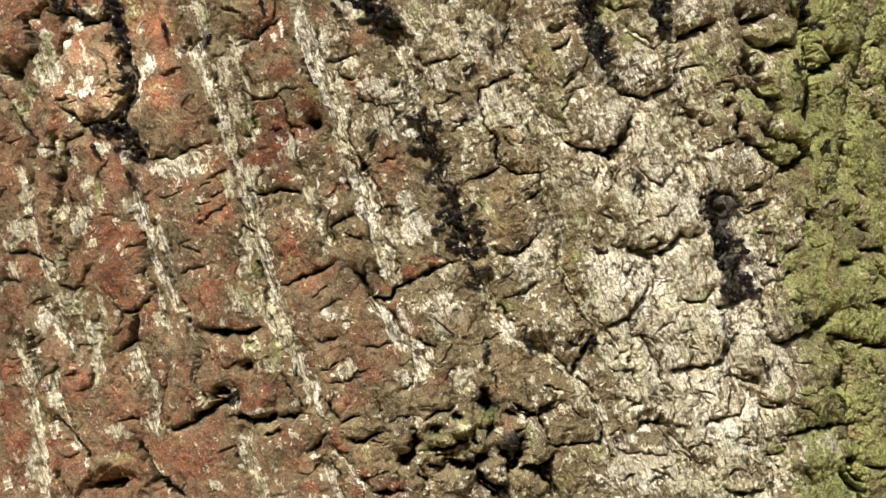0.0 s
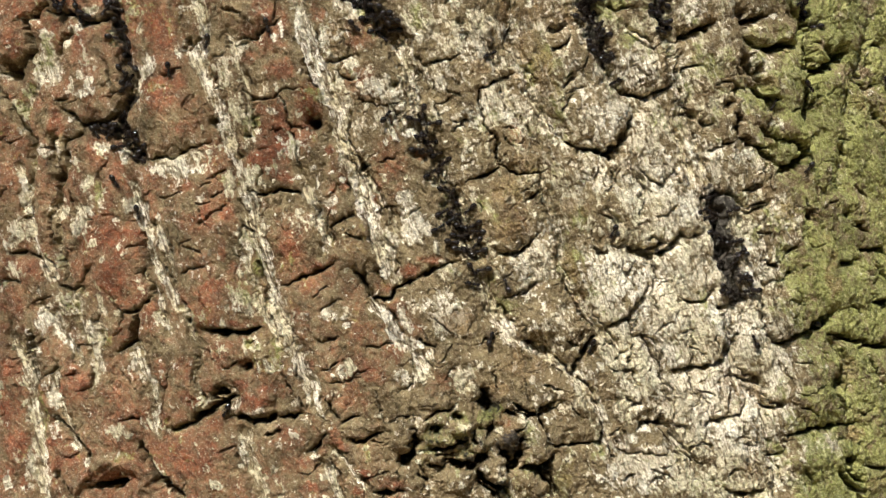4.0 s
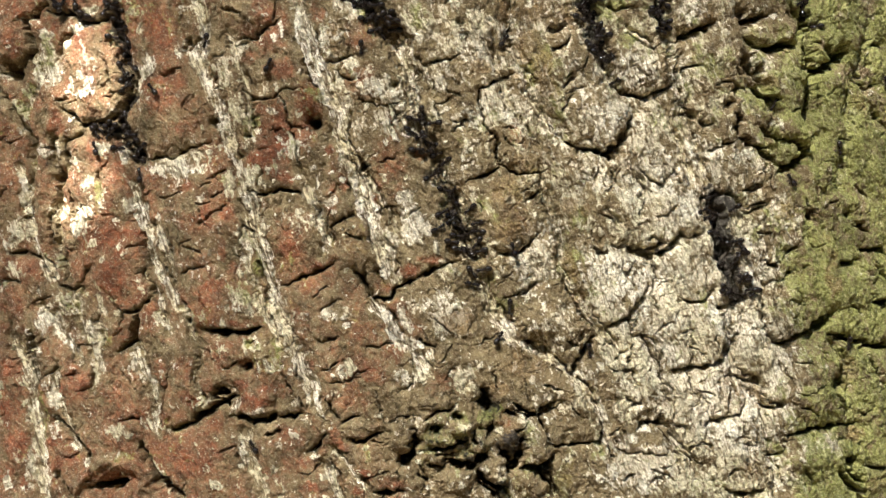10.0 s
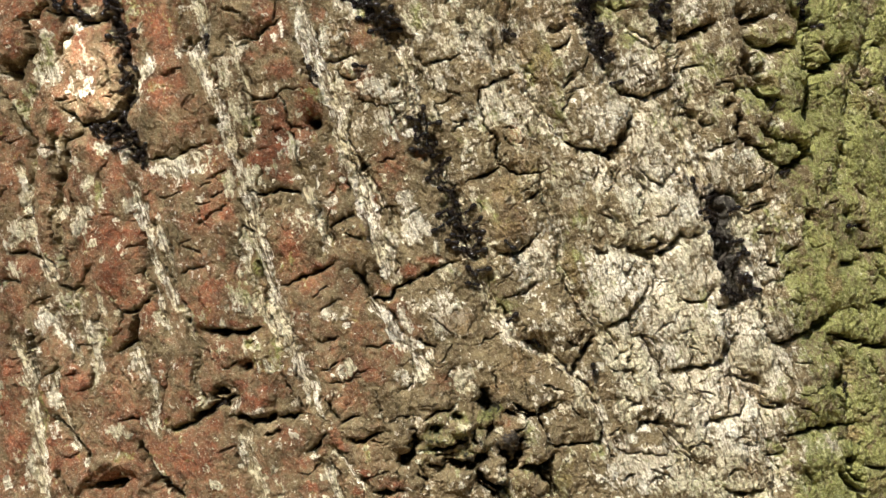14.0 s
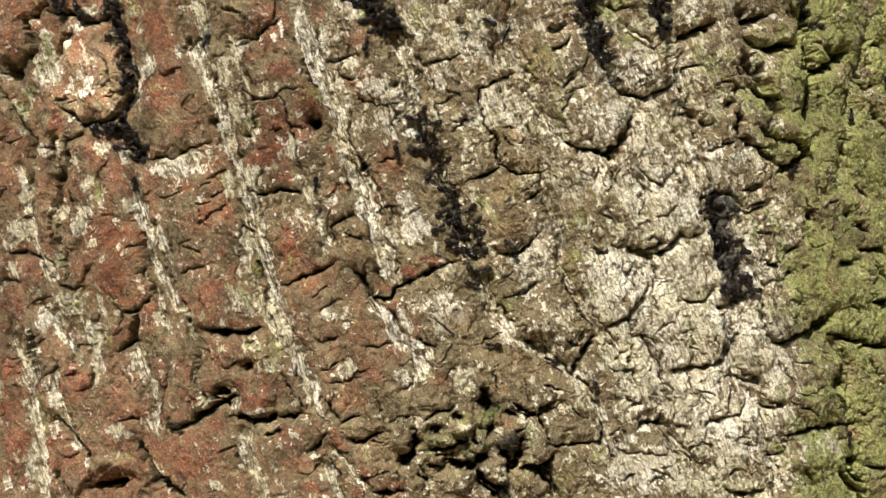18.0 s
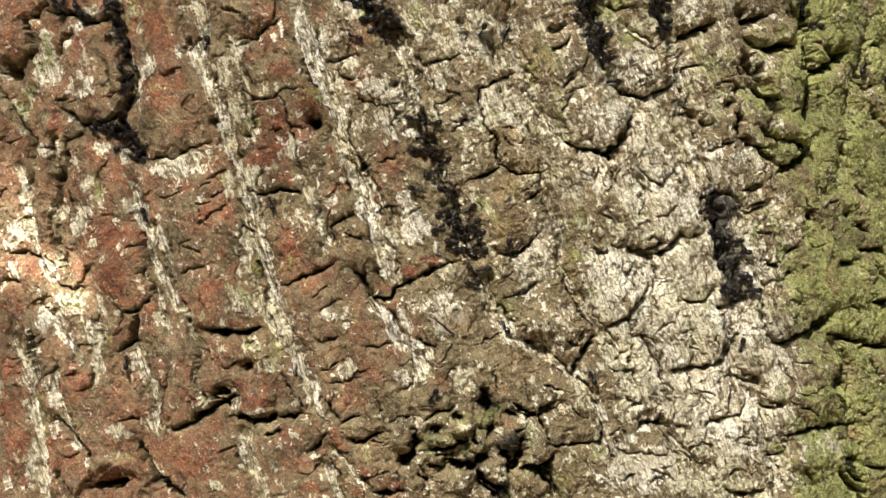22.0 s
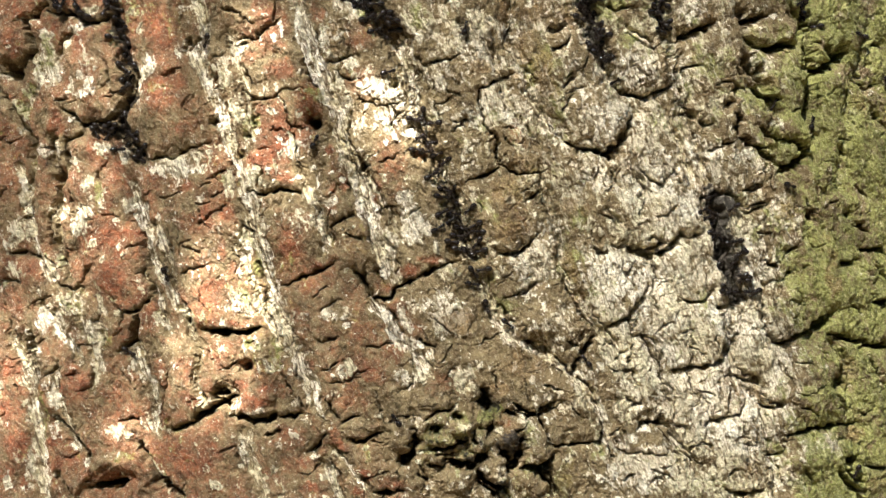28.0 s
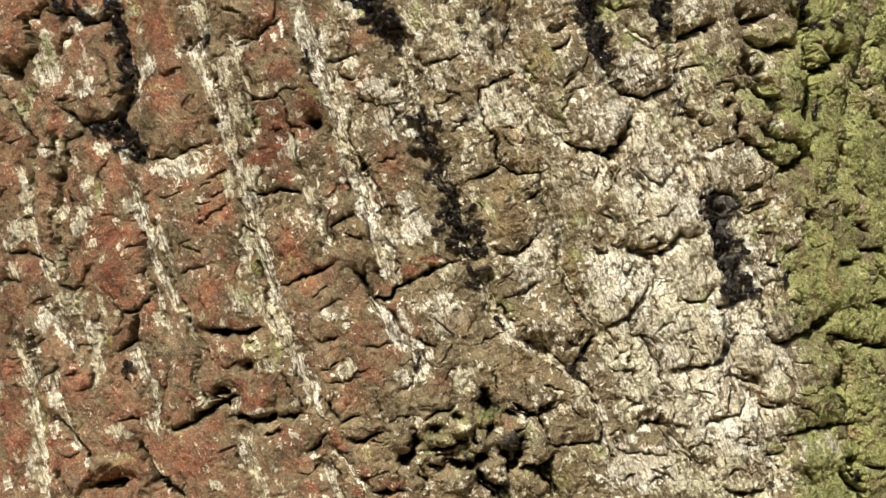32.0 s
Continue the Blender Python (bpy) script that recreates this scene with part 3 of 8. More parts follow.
spot(red_bark, 0.8, -113.1, 58.3, 4.8, 4, 0)
spot(red_bark, 0.8, -99.4, 63.6, 1.6, 6.4, 0)
spot(red_bark, 0.8, -88.1, 59.9, 3.8, 7.2, 0)
spot(red_bark, 0.8, -82.8, 44.3, 2.2, 3.2, 0)
spot(red_bark, 0.8, -65.1, 62.6, 6.7, 8.8, 0)
spot(red_bark, 0.8, -63.7, 43.1, 6.7, 7.2, 0)
spot(red_bark, 0.8, -60.4, 33.8, 5.4, 3.2, 0)
spot(red_bark, 0.8, -98.1, 38, 2.2, 4.8, 0)
spot(red_bark, 0.8, -87.2, 28.3, 2.4, 3.5, 0)
spot(red_bark, 0.8, -78.4, 24.6, 3.5, 3.5, 0)
spot(red_bark, 0.8, -99, 47.1, 2.2, 1.6, 0)
spot(red_bark, 0.8, -116, 45.1, 2.2, 2.4, 0)
spot(red_bark, 0.8, -100.9, 29, 1.6, 2.4, 0)
spot(red_bark, 0.8, -114.1, 18.5, 3.8, 6.7, 0)
spot(red_bark, 0.8, -81, 21.1, 2.9, 4.5, 0)
spot(red_bark, 0.8, -89.9, 16.6, 1.9, 4.8, 0)
spot(red_bark, 0.8, -78.9, 1.8, 7.4, 8, 0)
spot(red_bark, 0.8, -81, -9.6, 6.7, 5.8, 0)
spot(red_bark, 0.8, -107.4, -5.6, 3.8, 3.2, 0)
spot(red_bark, 0.8, -95.3, -4.8, 2.2, 2.9, 0)
spot(red_bark, 0.8, -66.3, -16.1, 3.2, 3.8, 0)
spot(red_bark, 0.8, -56.2, 6.6, 7.7, 6.7, 0)
spot(red_bark, 0.8, -52, -12.7, 5.1, 4.8, 0)
spot(red_bark, 0.8, -58.7, 17.9, 2.6, 2.2, 0)
spot(red_bark, 0.8, -47.8, 0.2, 2.4, 4.5, 0)
spot(red_bark, 0.8, -100.5, -21.3, 2.9, 4.5, 0)
spot(red_bark, 0.8, -68.9, 14.8, 1.6, 3.2, 0)
spot(red_bark, 0.8, -114.1, -33.1, 4.5, 4.5, 0)
spot(red_bark, 0.8, -113.1, -53, 6.4, 8.8, 0)
spot(red_bark, 0.8, -112.1, -63.8, 5.4, 4.5, 0)
spot(red_bark, 0.8, -92.6, -39.2, 6.7, 5.4, 0)
spot(red_bark, 0.8, -77.5, -40.6, 3.8, 5.4, 0)
spot(red_bark, 0.8, -96.8, -54.1, 3.5, 4.5, 0)
spot(red_bark, 0.8, -95.3, -61, 4.8, 2.2, 0)
spot(red_bark, 0.8, -65.5, -32.3, 4.5, 4.8, 0)
spot(red_bark, 0.8, -58.7, -41.9, 3.5, 3.8, 0)
spot(red_bark, 0.8, -49.5, -29.2, 3.8, 3.8, 0)
spot(red_bark, 0.8, -51.6, -38.6, 2.2, 4.5, 0)
spot(red_bark, 0.8, -57, -56.4, 8, 5.8, 0)
spot(red_bark, 0.8, -58.7, -63.2, 6.4, 4.5, 0)
spot(red_bark, 0.8, -49.5, -68.3, 3.8, 2.2, 0)
spot(red_bark, 0.8, -63.7, -25.8, 2.9, 2.9, 0)
spot(red_bark, 0.8, -40.4, 61.3, 6.1, 4.5, 0)
spot(red_bark, 0.8, -36.3, 67.6, 3.8, 3.8, 0)
spot(red_bark, 0.8, -42, 54, 6.1, 2.9, 0)
spot(red_bark, 0.8, -30.6, 51.5, 5.4, 2.9, 0)
spot(red_bark, 0.8, -35.5, 37.9, 2.2, 3.8, 0)
spot(red_bark, 0.8, -30.6, 32.3, 2.9, 4.5, 0)
spot(red_bark, 0.8, -30.6, 25, 3.8, 2.2, 0)
spot(red_bark, 0.8, -20.9, 67.4, 2.2, 4.5, 0)
spot(red_bark, 0.8, -29.8, 20.7, 3.8, 2.2, 0)
spot(red_bark, 0.8, -46.2, 9.8, 2.9, 2.9, 0)
spot(red_bark, 0.8, -27.4, 0.2, 6.1, 4.2, 0)
spot(red_bark, 0.8, -19.3, -5, 3.8, 1.6, 0)
spot(red_bark, 0.8, -49.5, -13.5, 2.4, 3.8, 0)
spot(red_bark, 0.8, -12.9, 17.8, 2.6, 3.2, 0)
spot(red_bark, 0.8, -25.7, -19.1, 3.8, 3.2, 0)
spot(red_bark, 0.8, 4.8, -6.2, 4.8, 1.9, 0)
spot(red_bark, 0.8, -37.1, -43.5, 4.5, 3.2, 0)
spot(red_bark, 0.8, -42, -32, 1.9, 2.2, 0)
spot(red_bark, 0.8, -30.6, -40, 4.5, 2.9, 0)
spot(red_bark, 0.8, -30.6, -54.4, 6.1, 3.2, 0)
spot(red_bark, 0.8, -27.4, -60, 6.4, 4.2, 0)
spot(red_bark, 0.8, -35.5, -63.3, 1.9, 2.2, 0)
spot(red_bark, 0.8, -22.2, -31.9, 1.6, 2.9, 0)
spot(red_bark, 0.8, -14.5, -55.1, 3.2, 1.9, 0)
spot(red_bark, 0.8, -8, -63.9, 3.8, 2.9, 0)
spot(red_bark, 0.8, -0, -11, 3.2, 1.6, 0)
spot(red_bark, 0.8, -3.2, 17, 1.6, 3.2, 0)
spot(red_bark, 0.8, 8.8, 26.6, 2.2, 1.9, 0)
spot(lichen, 0.62, -100.9, 59.5, 2.6, 8, 0)
spot(lichen, 0.62, -93.5, 47.8, 2.2, 3.2, 0)
spot(lichen, 0.62, -107.4, 46.5, 2.2, 3.2, 0)
spot(lichen, 0.62, -103.6, 28.3, 2.9, 2.9, 0)
spot(lichen, 0.62, -109.3, 38.3, 2.9, 5.8, 0)
spot(lichen, 0.62, -107.4, 6.8, 2.6, 7.2, 0)
spot(lichen, 0.62, -98.1, 10.9, 3.5, 2.9, 0)
spot(lichen, 0.62, -113.1, 1.8, 2.9, 2.9, 0)
spot(lichen, 0.62, -95, -17.9, 3.8, 4.2, 0)
spot(lichen, 0.62, -93.2, -26.9, 2.9, 7.2, 0)
spot(lichen, 0.62, -86, -24.4, 3.5, 7.2, 0)
spot(lichen, 0.62, -106.1, -28.8, 2.2, 4.5, 0)
spot(lichen, 0.62, -84.2, -33.3, 2.2, 4.5, 0)
spot(lichen, 0.62, -59.5, 68.1, 2.2, 3.2, 0)
spot(lichen, 0.62, -43.7, 38.8, 3.5, 6.4, 0)
spot(lichen, 0.62, -47, 50.1, 3.2, 6.4, 0)
spot(lichen, 0.62, -40.4, 30.7, 2.9, 4.8, 0)
spot(lichen, 0.62, -14.5, 59.4, 2.2, 4.2, 0)
spot(lichen, 0.62, -8, 33.8, 2.9, 3.2, 0)
spot(lichen, 0.62, -0, 48.2, 2.6, 3.2, 0)
spot(lichen, 0.62, -12.9, 3.4, 2.9, 3.8, 0)
spot(lichen, 0.62, -37.1, 17.8, 3.8, 1.9, 0)
spot(lichen, 0.62, -20.9, 16.2, 2.2, 3.2, 0)
spot(lichen, 0.62, -35.5, 6.6, 3.2, 3.2, 0)
spot(lichen, 0.62, -42, -4.7, 2.9, 4.8, 0)
spot(lichen, 0.62, -38.8, -27.2, 4.8, 3.2, 0)
spot(lichen, 0.62, -28.2, -25.5, 2.6, 2.6, 0)
spot(lichen, 0.62, -16.1, -41.5, 2.2, 3.2, 0)
spot(lichen, 0.62, 16, -6.2, 3.2, 3.8, 0)
spot(lichen, 0.62, -63.7, -4.7, 2.2, 2.6, 0)
crack(5.4, 9, (-86.7, -68.2), (-81, -67.2), (-75.8, -66.1))
spot(algae, 0.6, 47.5, 43.7, 3.2, 9.6, -20)
spot(algae, 0.55, 51.6, 35.6, 4.8, 8, -15)
spot(algae, 0.5, 30.4, 13, 9.6, 9.6, 0)
spot(algae, 0.55, 51.6, 0.2, 4.8, 12.8, -10)
spot(algae, 0.6, 94.4, 54.4, 9.6, 8, 0)
spot(algae, 0.55, 14.4, 11.4, 3.2, 4.8, 0)
spot(algae, 0.5, 80.3, 1.8, 6.4, 4.8, 0)
spot(algae, 0.55, 90.8, -13, 3.2, 6.4, 0)
wet(0.75, 1.4, (-101.8, 69.5), (-93.5, 68.8), (-87.2, 66.5), (-80.1, 67.9))
crack(1, 3, (-93.5, 62.9), (-96.8, 59.4), (-97.5, 55.8))
crack(0.6, 2.5, (-82.8, 54.1), (-81, 47.5))
crack(0.8, 2.5, (-106.4, 45.7), (-103.6, 43.4))
furrow(1.2, 0.4, 0.75, (-106.4, 58.1), (-103.6, 51.4), (-106.1, 45.7), (-108.3, 39.9))
furrow(1, 0.3, 0.7, (-85.4, -24.4), (-84.6, -32.5), (-86.3, -40.7))
furrow(1.2, 0.3, 0.75, (-93.5, -13), (-89.9, -22.8), (-85.4, -32.5))
furrow(1, 0.3, 0.7, (-98.1, -34.4), (-99, -42.7), (-94.4, -49.1), (-91.7, -57.3))
furrow(1, 0.3, 0.75, (-46.2, 61.4), (-43.7, 53.3), (-40.4, 43.6), (-38.8, 32.3))
furrow(1.2, 0.3, 0.75, (-43.7, 1.8), (-39.6, -7.9), (-35.5, -19.1), (-30.6, -28.7))
furrow(0.9, 0.3, 0.75, (-70.6, -6.3), (-66.3, -14.4), (-63.7, -24.1))
furrow(1, 1.2, 0.6, (-8, 22.6), (-0, 9.8), (4.8, 0.2))
furrow(1, 1.2, 0.6, (-54.5, -28.9), (-55.3, -38.6), (-53.6, -45))
furrow(0.9, 0.2, 0.7, (-14.5, -57.5), (-9.6, -63.9), (-5.6, -68.6))
furrow(1, 1.2, 0.6, (28.8, 61.1), (30.4, 51.5), (34.5, 38.7), (41.8, 29.1))
furrow(1, 1.2, 0.6, (40.2, 43.6), (43.4, 35.6), (50.8, 30.8))
furrow(1, 2, 0.3, (84.6, 44.3), (88.2, 34.6), (91.7, 23.1))
crack(1, 3, (71.7, 22.9), (75.1, 19.7), (79.4, 18.1))
crack(0.8, 2.5, (64.1, 21.2), (66.6, 17.2))
crack(0.6, 2, (59.9, 9.9), (65, 6.6))
crack(0.6, 2, (58.3, 0.2), (62.4, -1.5))
crack(0.8, 2.5, (75.1, -3.1), (77.7, -9.6))
crack(0.9, 2.2, (82.9, 23), (84.6, 16.5))
crack(1, 3, (109.8, -9.8), (110.8, -19.7), (112.6, -29.7))
crack(1.1, 2.75, (92.6, 28.1), (97.9, 29.5))
crack(1.1, 3.3, (130, 40.5), (129, 48.9))
crack(1.1, 2.75, (141.1, 51), (146.3, 47.9), (150.5, 49.7))
crack(1.1, 2.75, (148.4, 41.1), (154.4, 36.2))
crack(0.8, 2.5, (142.1, 18.8), (146.3, 15.5))
crack(1.1, 2.75, (136, 33.1), (140, 32.4))
crack(1, 3, (141.1, 7), (146.3, 5.3))
crack(0.6, 2, (126, 11.9), (130, 9.4))
crack(0.8, 2.5, (116.4, -9.8), (120.2, -6.5))
crack(0.8, 2.5, (140, -16.8), (144.2, -19.4))
crack(0.6, 2.5, (120.2, -39.9), (117.3, -34.8))
crack(0.8, 2.5, (122.1, -46.7), (128, -49.4))
crack(0.8, 3, (148.4, -33.9), (152.6, -40.9))
crack(0.8, 3, (134.9, -40.3), (138, -47.2))
crack(0.8, 2.5, (124.1, -65.1), (128, -70.4))
crack(0.6, 2, (90.8, -55.6), (86.4, -58.7))
crack(0.6, 2, (66.6, -51.7), (68.3, -56.6))
crack(0.6, 2, (75.1, -63.3), (82, -66.8))
crack(0.6, 2, (89, -40.8), (94.4, -42.6))
crack(0.6, 2, (65.8, -4.7), (68.3, -9.6))
crack(0.6, 2.5, (-20.9, -25.5), (-14.5, -24.7))
crack(0.6, 2, (-29, -19.1), (-25.7, -25.5))
crack(0.6, 2, (11.2, -19), (17.6, -23.9))
crack(0.5, 2, (14.4, -31.9), (17.6, -27.1))
crack(0.6, 2, (-30.6, -35.1), (-27.4, -41.5))
crack(0.6, 2, (-84.6, 23), (-83.1, 16.5))
crack(0.6, 2, (-93.5, 16.6), (-91.7, 10))
crack(0.6, 2.5, (-99.9, 1.8), (-100.9, 7.6))
crack(0.8, 2.5, (-97.2, 0.2), (-93.5, -0.7))
crack(0.5, 2, (-75.8, 0.2), (-70.2, 0.8))
crack(0.6, 2, (-63.7, 5), (-62.1, 0.2))
crack(0.6, 2.5, (-47.8, 16.3), (-51.1, 14.7))
crack(0.6, 2, (-37.9, 17.8), (-36.3, 22.7))
crack(0.6, 2, (-104.6, -27.9), (-101.8, -26.2))
crack(0.6, 2, (-48.7, -57.9), (-43.7, -56.2))
crack(0.6, 2, (-35.5, -52.8), (-30.6, -51.2))
crack(0.6, 2, (-110.2, -43), (-112.1, -39.7))
crack(0.8, 3, (-112.1, -26.4), (-114.1, -21.5))
crack(0.6, 2, (-65.5, -42), (-63.7, -35.5))
crack(0.6, 2.5, (51.6, -45), (54.9, -48.3))
crack(0.6, 2, (48.3, -40.1), (43.4, -38.5))
crack(0.6, 2.5, (28.8, -35.1), (30.4, -40))
pit(0.8, 3, -99, 32.3)
pit(0.8, 3, -40.4, 32.3)
pit(0.8, 3, -42.9, 25.9)
pit(1, 4, -7.2, 23.4)
pit(0.8, 3, 1.6, 46.6)
pit(1, 4, 88.2, 38.7)
pit(1, 4, 71.7, 0.2)
pit(1.3, 5, 75.1, -1.1)
pit(0.8, 3, 99.7, 42.2)
pit(0.8, 3, 126, 9.4)
pit(1, 3, 140, 10.3)
spot(algae, 0.42, -101.8, 55.4, 3.5, 7.2, 0)
spot(algae, 0.45, -107.4, 46.5, 2.6, 3.8, 0)
spot(algae, 0.45, -94.4, -19.6, 3.8, 5.8, 0)
spot(algae, 0.42, -85.4, -26, 3.5, 6.4, 0)
spot(algae, 0.42, -106.4, -29.6, 2.6, 4.8, 0)
spot(algae, 0.42, -103.6, -54.4, 2.2, 9.6, 0)
spot(algae, 0.4, -40.4, 33.9, 3.5, 6.4, 0)
spot(algae, 0.4, -47, 48.5, 3.2, 6.4, 0)
spot(algae, 0.42, -36.3, -3.1, 3.2, 8, -20)
spot(algae, 0.4, -60.4, 66.5, 4.8, 3.2, 0)
spot(algae, 0.45, -35.5, -28.8, 6.4, 4.8, 0)
wet(0.54, 1.3, (12.4, 23.4), (15.2, 18.6), (17.9, 14.6))
spot(lichen, 0.75, 108, -34.6, 7.2, 6.4, 0)
spot(lichen, 0.8, 108, -52.8, 8, 9.6, 0)
spot(lichen, 0.7, 117.3, -68.2, 6.4, 4.8, 0)
spot(lichen, 0.65, 124.1, -60.1, 6.4, 4.8, 0)
spot(lichen, 0.6, 107.1, 6.8, 8, 9.6, 0)
spot(lichen, 0.6, 110.8, 23.4, 9.6, 6.4, 0)
spot(lichen, 0.6, 118.3, 50.2, 6.4, 9.6, 0)
spot(lichen, 0.65, 50, 17.9, 8, 8, 0)
spot(red_bark, 0.9, -45, -20.8, 1.9, 1.3, 0)
spot(algae, 0.5, 40.2, 61.3, 6.4, 12.8, 0)
spot(algae, 0.5, 43.4, 42, 3.8, 11.2, -20)
crack(1.4, 4, (34.6, 66.3), (33.4, 61.2), (32.1, 56.7))
spot(sap_shade, 0.55, 32.9, 60.4, 1.6, 4.2, 0)
spot(red_bark, 0.6, 33.7, 64.4, 2.2, 9.6, 0)
spot(red_bark, 0.6, 36.9, 33.9, 3.2, 6.4, 0)
spot(red_bark, 0.55, 34.5, 11.4, 6.4, 8, 0)
crack(0.8, 3, (83.8, 55.7), (82.9, 49.2), (84.6, 44.3))
crack(1, 3.5, (84.6, 41.9), (89, 38.7))
crack(0.6, 2.5, (101.6, 53), (103.4, 48.1))
spot(sap_shade, 0.6, 87.3, 39.5, 2.2, 1.6, 0)
crack(0.8, 2.5, (20.8, 36.2), (17.6, 33))
crack(0.6, 2, (16, 45), (20, 43.1))
crack(0.6, 2, (34.5, 29.1), (32.1, 32.3))
crack(0.8, 2.5, (51.6, 43.7), (49.2, 38.8))
crack(0.6, 2, (38.5, 51.6), (41.8, 48.4))
crack(0.6, 2, (56.6, 55.1), (54.9, 51))
crack(0.5, 2, (20.8, 64.2), (18.4, 63.9))
spot(lichen, 0.8, -13.7, -18.3, 3.8, 2.9, 0)
spot(lichen, 0.9, -88.1, -61.3, 1.6, 1.6, 0)
spot(lichen, 0.95, -114.4, -69.4, 1.6, 1.9, 0)
spot(lichen, 0.9, -48.7, -66.7, 2.2, 2.2, 0)
spot(lichen, 0.8, -54.5, -58, 1.6, 1.6, 0)
spot(lichen, 0.75, -26.6, -52.8, 2.6, 1.9, 0)
spot(lichen, 0.8, -21.7, 9, 2.2, 3.5, 0)
spot(lichen, 0.8, -31.4, -56, 1.9, 1.6, 0)
furrow(0.5, 0.1, 0.9, (-16.9, -55.9), (-12.9, -59.9), (-8, -65.5))
spot(lichen, 0.9, 65, -6.3, 12.8, 9.6, 0)
spot(lichen, 0.85, 67.5, -32.3, 9.6, 9.6, 0)
spot(lichen, 0.85, 63.3, -19.3, 8, 8, 0)
ridge(1.6, 2, (-90.3, -68.7), (-87.2, -63.4), (-81, -60.9), (-73.5, -61.6), (-69.9, -66.1), (-72.3, -71.4))
ridge(1.1, 1, (-13.7, -53), (-8, -50.4), (-0, -49.8))
ridge(1.3, 1, (-42.9, -46.2), (-38.8, -47.7), (-33.9, -46.1))
boss(1.1, -88.1, 54.2, 7.7, 14.1)
boss(1.1, -64.6, 42.3, 8.3, 12.8)
boss(1.8, 72.6, 53, 8.6, 8.3)
boss(1.8, 59.1, 37.7, 9.9, 8.6)
boss(1.1, 34.5, 36.3, 6.7, 11.2)
boss(1, 19.5, 34.6, 6.1, 9.6)
boss(1.5, 45.1, -23.2, 10.9, 6.1)
boss(1.2, 50, -44.2, 9.3, 10.6)
boss(1.2, 96.1, 54.1, 9.3, 9.9)
boss(1.3, 118.3, 49.4, 7, 8.8)
boss(1.6, 119.3, 34.4, 7.7, 6.7)
boss(1, 92.6, -29.4, 9, 7)
boss(1.3, 108, -30, 6.4, 6.4)
boss(1.1, -78.9, 1.8, 8.3, 15.2)
boss(0.7, -55.3, 6.6, 9, 9.3)
boss(1.9, -38.4, -43.6, 5.1, 4.2)
boss(1, -93.5, -40.9, 9, 7.4)
boss(0.9, -57.8, -34.6, 7, 9.6)
boss(0.8, -57, -58, 9.3, 7.7)
boss(0.9, -36.3, 62, 5.8, 6.4)
boss(0.8, -40.4, 67.7, 6.4, 3.5)
boss(0.9, -1.6, 46.6, 6.7, 6.4)
boss(1.3, 114.5, 63.4, 5.8, 4.2)
boss(1.2, 127, 60.6, 6.4, 4.8)
boss(1.1, 88.2, 66.5, 5.4, 4.5)
boss(0.7, 33.7, 11.4, 11.2, 11.2)
boss(0.7, 8.8, 3.4, 9.6, 7.4)
boss(0.8, -14.5, 13, 6.4, 4.8)
boss(0.7, -27.4, 1.8, 9.6, 7)
boss(0.9, 54.9, -61.2, 8, 5.8)
boss(1.4, -112.1, 63.3, 5.4, 9.9)
boss(1, 126, -41.7, 7.4, 9.6)
boss(0.9, 124.1, -61.8, 8, 5.8)
boss(0.6, 132.9, -9.9, 9.6, 9.6)
boss(0.9, -106.4, -6.5, 4.8, 4.2)
spot(red_bark, 0.62, -5.6, -31.8, 20.8, 15.2, 0)
spot(red_bark, 0.85, -92.6, -40.9, 9.3, 7.4, 0)
spot(red_bark, 0.7, -20.9, -25.5, 11.2, 9.6, 0)
spot(red_bark, 0.6, 1.6, -19, 9.6, 8, 0)
pit(1.4, 4.5, -97.5, 20.6)
pit(1.1, 4, 108.9, 51.9)
pit(1.6, 4.5, 137.6, 58.5)
pit(1, 3, 110.4, 45.8)
spot(red_bark, 0.55, 33.7, 64.4, 5.6, 9.6, -20)
spot(red_bark, 0.5, 65, 33.4, 4.8, 8, -15)
spot(algae, 0.72, 118.3, -21.5, 9.6, 11.2, 0)
spot(algae, 0.65, 124.1, -41.7, 7.2, 9.6, 0)
spot(algae, 0.6, 41, 56.4, 4.8, 9.6, -15)
spot(red_bark, 0.45, 39.4, 53.2, 6.4, 14.4, -15)
spot(red_bark, 0.35, 50, 17.9, 4.8, 9.6, -15)
crack(0.8, 2.2, (75.1, 0.2), (76.9, -6.4), (75.1, -12.9), (77.7, -19.4))
crack(0.8, 2.0, (67.5, -19.3), (70, -25.8), (68.3, -32.3), (71.7, -40.5))
crack(0.8, 2.2, (86.4, -19.5), (88.2, -27.7), (86.4, -35.8), (89.9, -44.1))
crack(0.6, 1.8, (80.3, -39), (82, -47.2), (81.2, -55.3), (84.6, -63.6))
crack(0.6, 1.8, (95.2, -29.4), (97, -36), (95.8, -42.6))
crack(0.8, 2.0, (71.7, 22.9), (73.4, 14.8), (70.9, 6.7))
crack(0.6, 1.6, (90.8, -42.5), (92.6, -52.4), (91.7, -58.9))
crack(1, 2.4, (73.4, 1.8), (76, 3.4), (79.4, 2.1))
crack(1, 2.4, (97.9, -19.6), (99.7, -24.6), (98.3, -28.7))
crack(1, 2.2, (103.4, -50.2), (106.1, -57.7), (104.8, -64.3))
spot(red_bark, 0.75, -33.9, 61.2, 6.4, 9.6, -10)
spot(red_bark, 0.7, -23.3, 37, 5.4, 14.4, -15)
spot(red_bark, 0.68, -16.1, 17.8, 5.4, 12.8, -15)
spot(red_bark, 0.62, -8, 61, 6.4, 6.4, 0)
spot(red_bark, 0.62, -0, 25.8, 7, 9.6, 0)
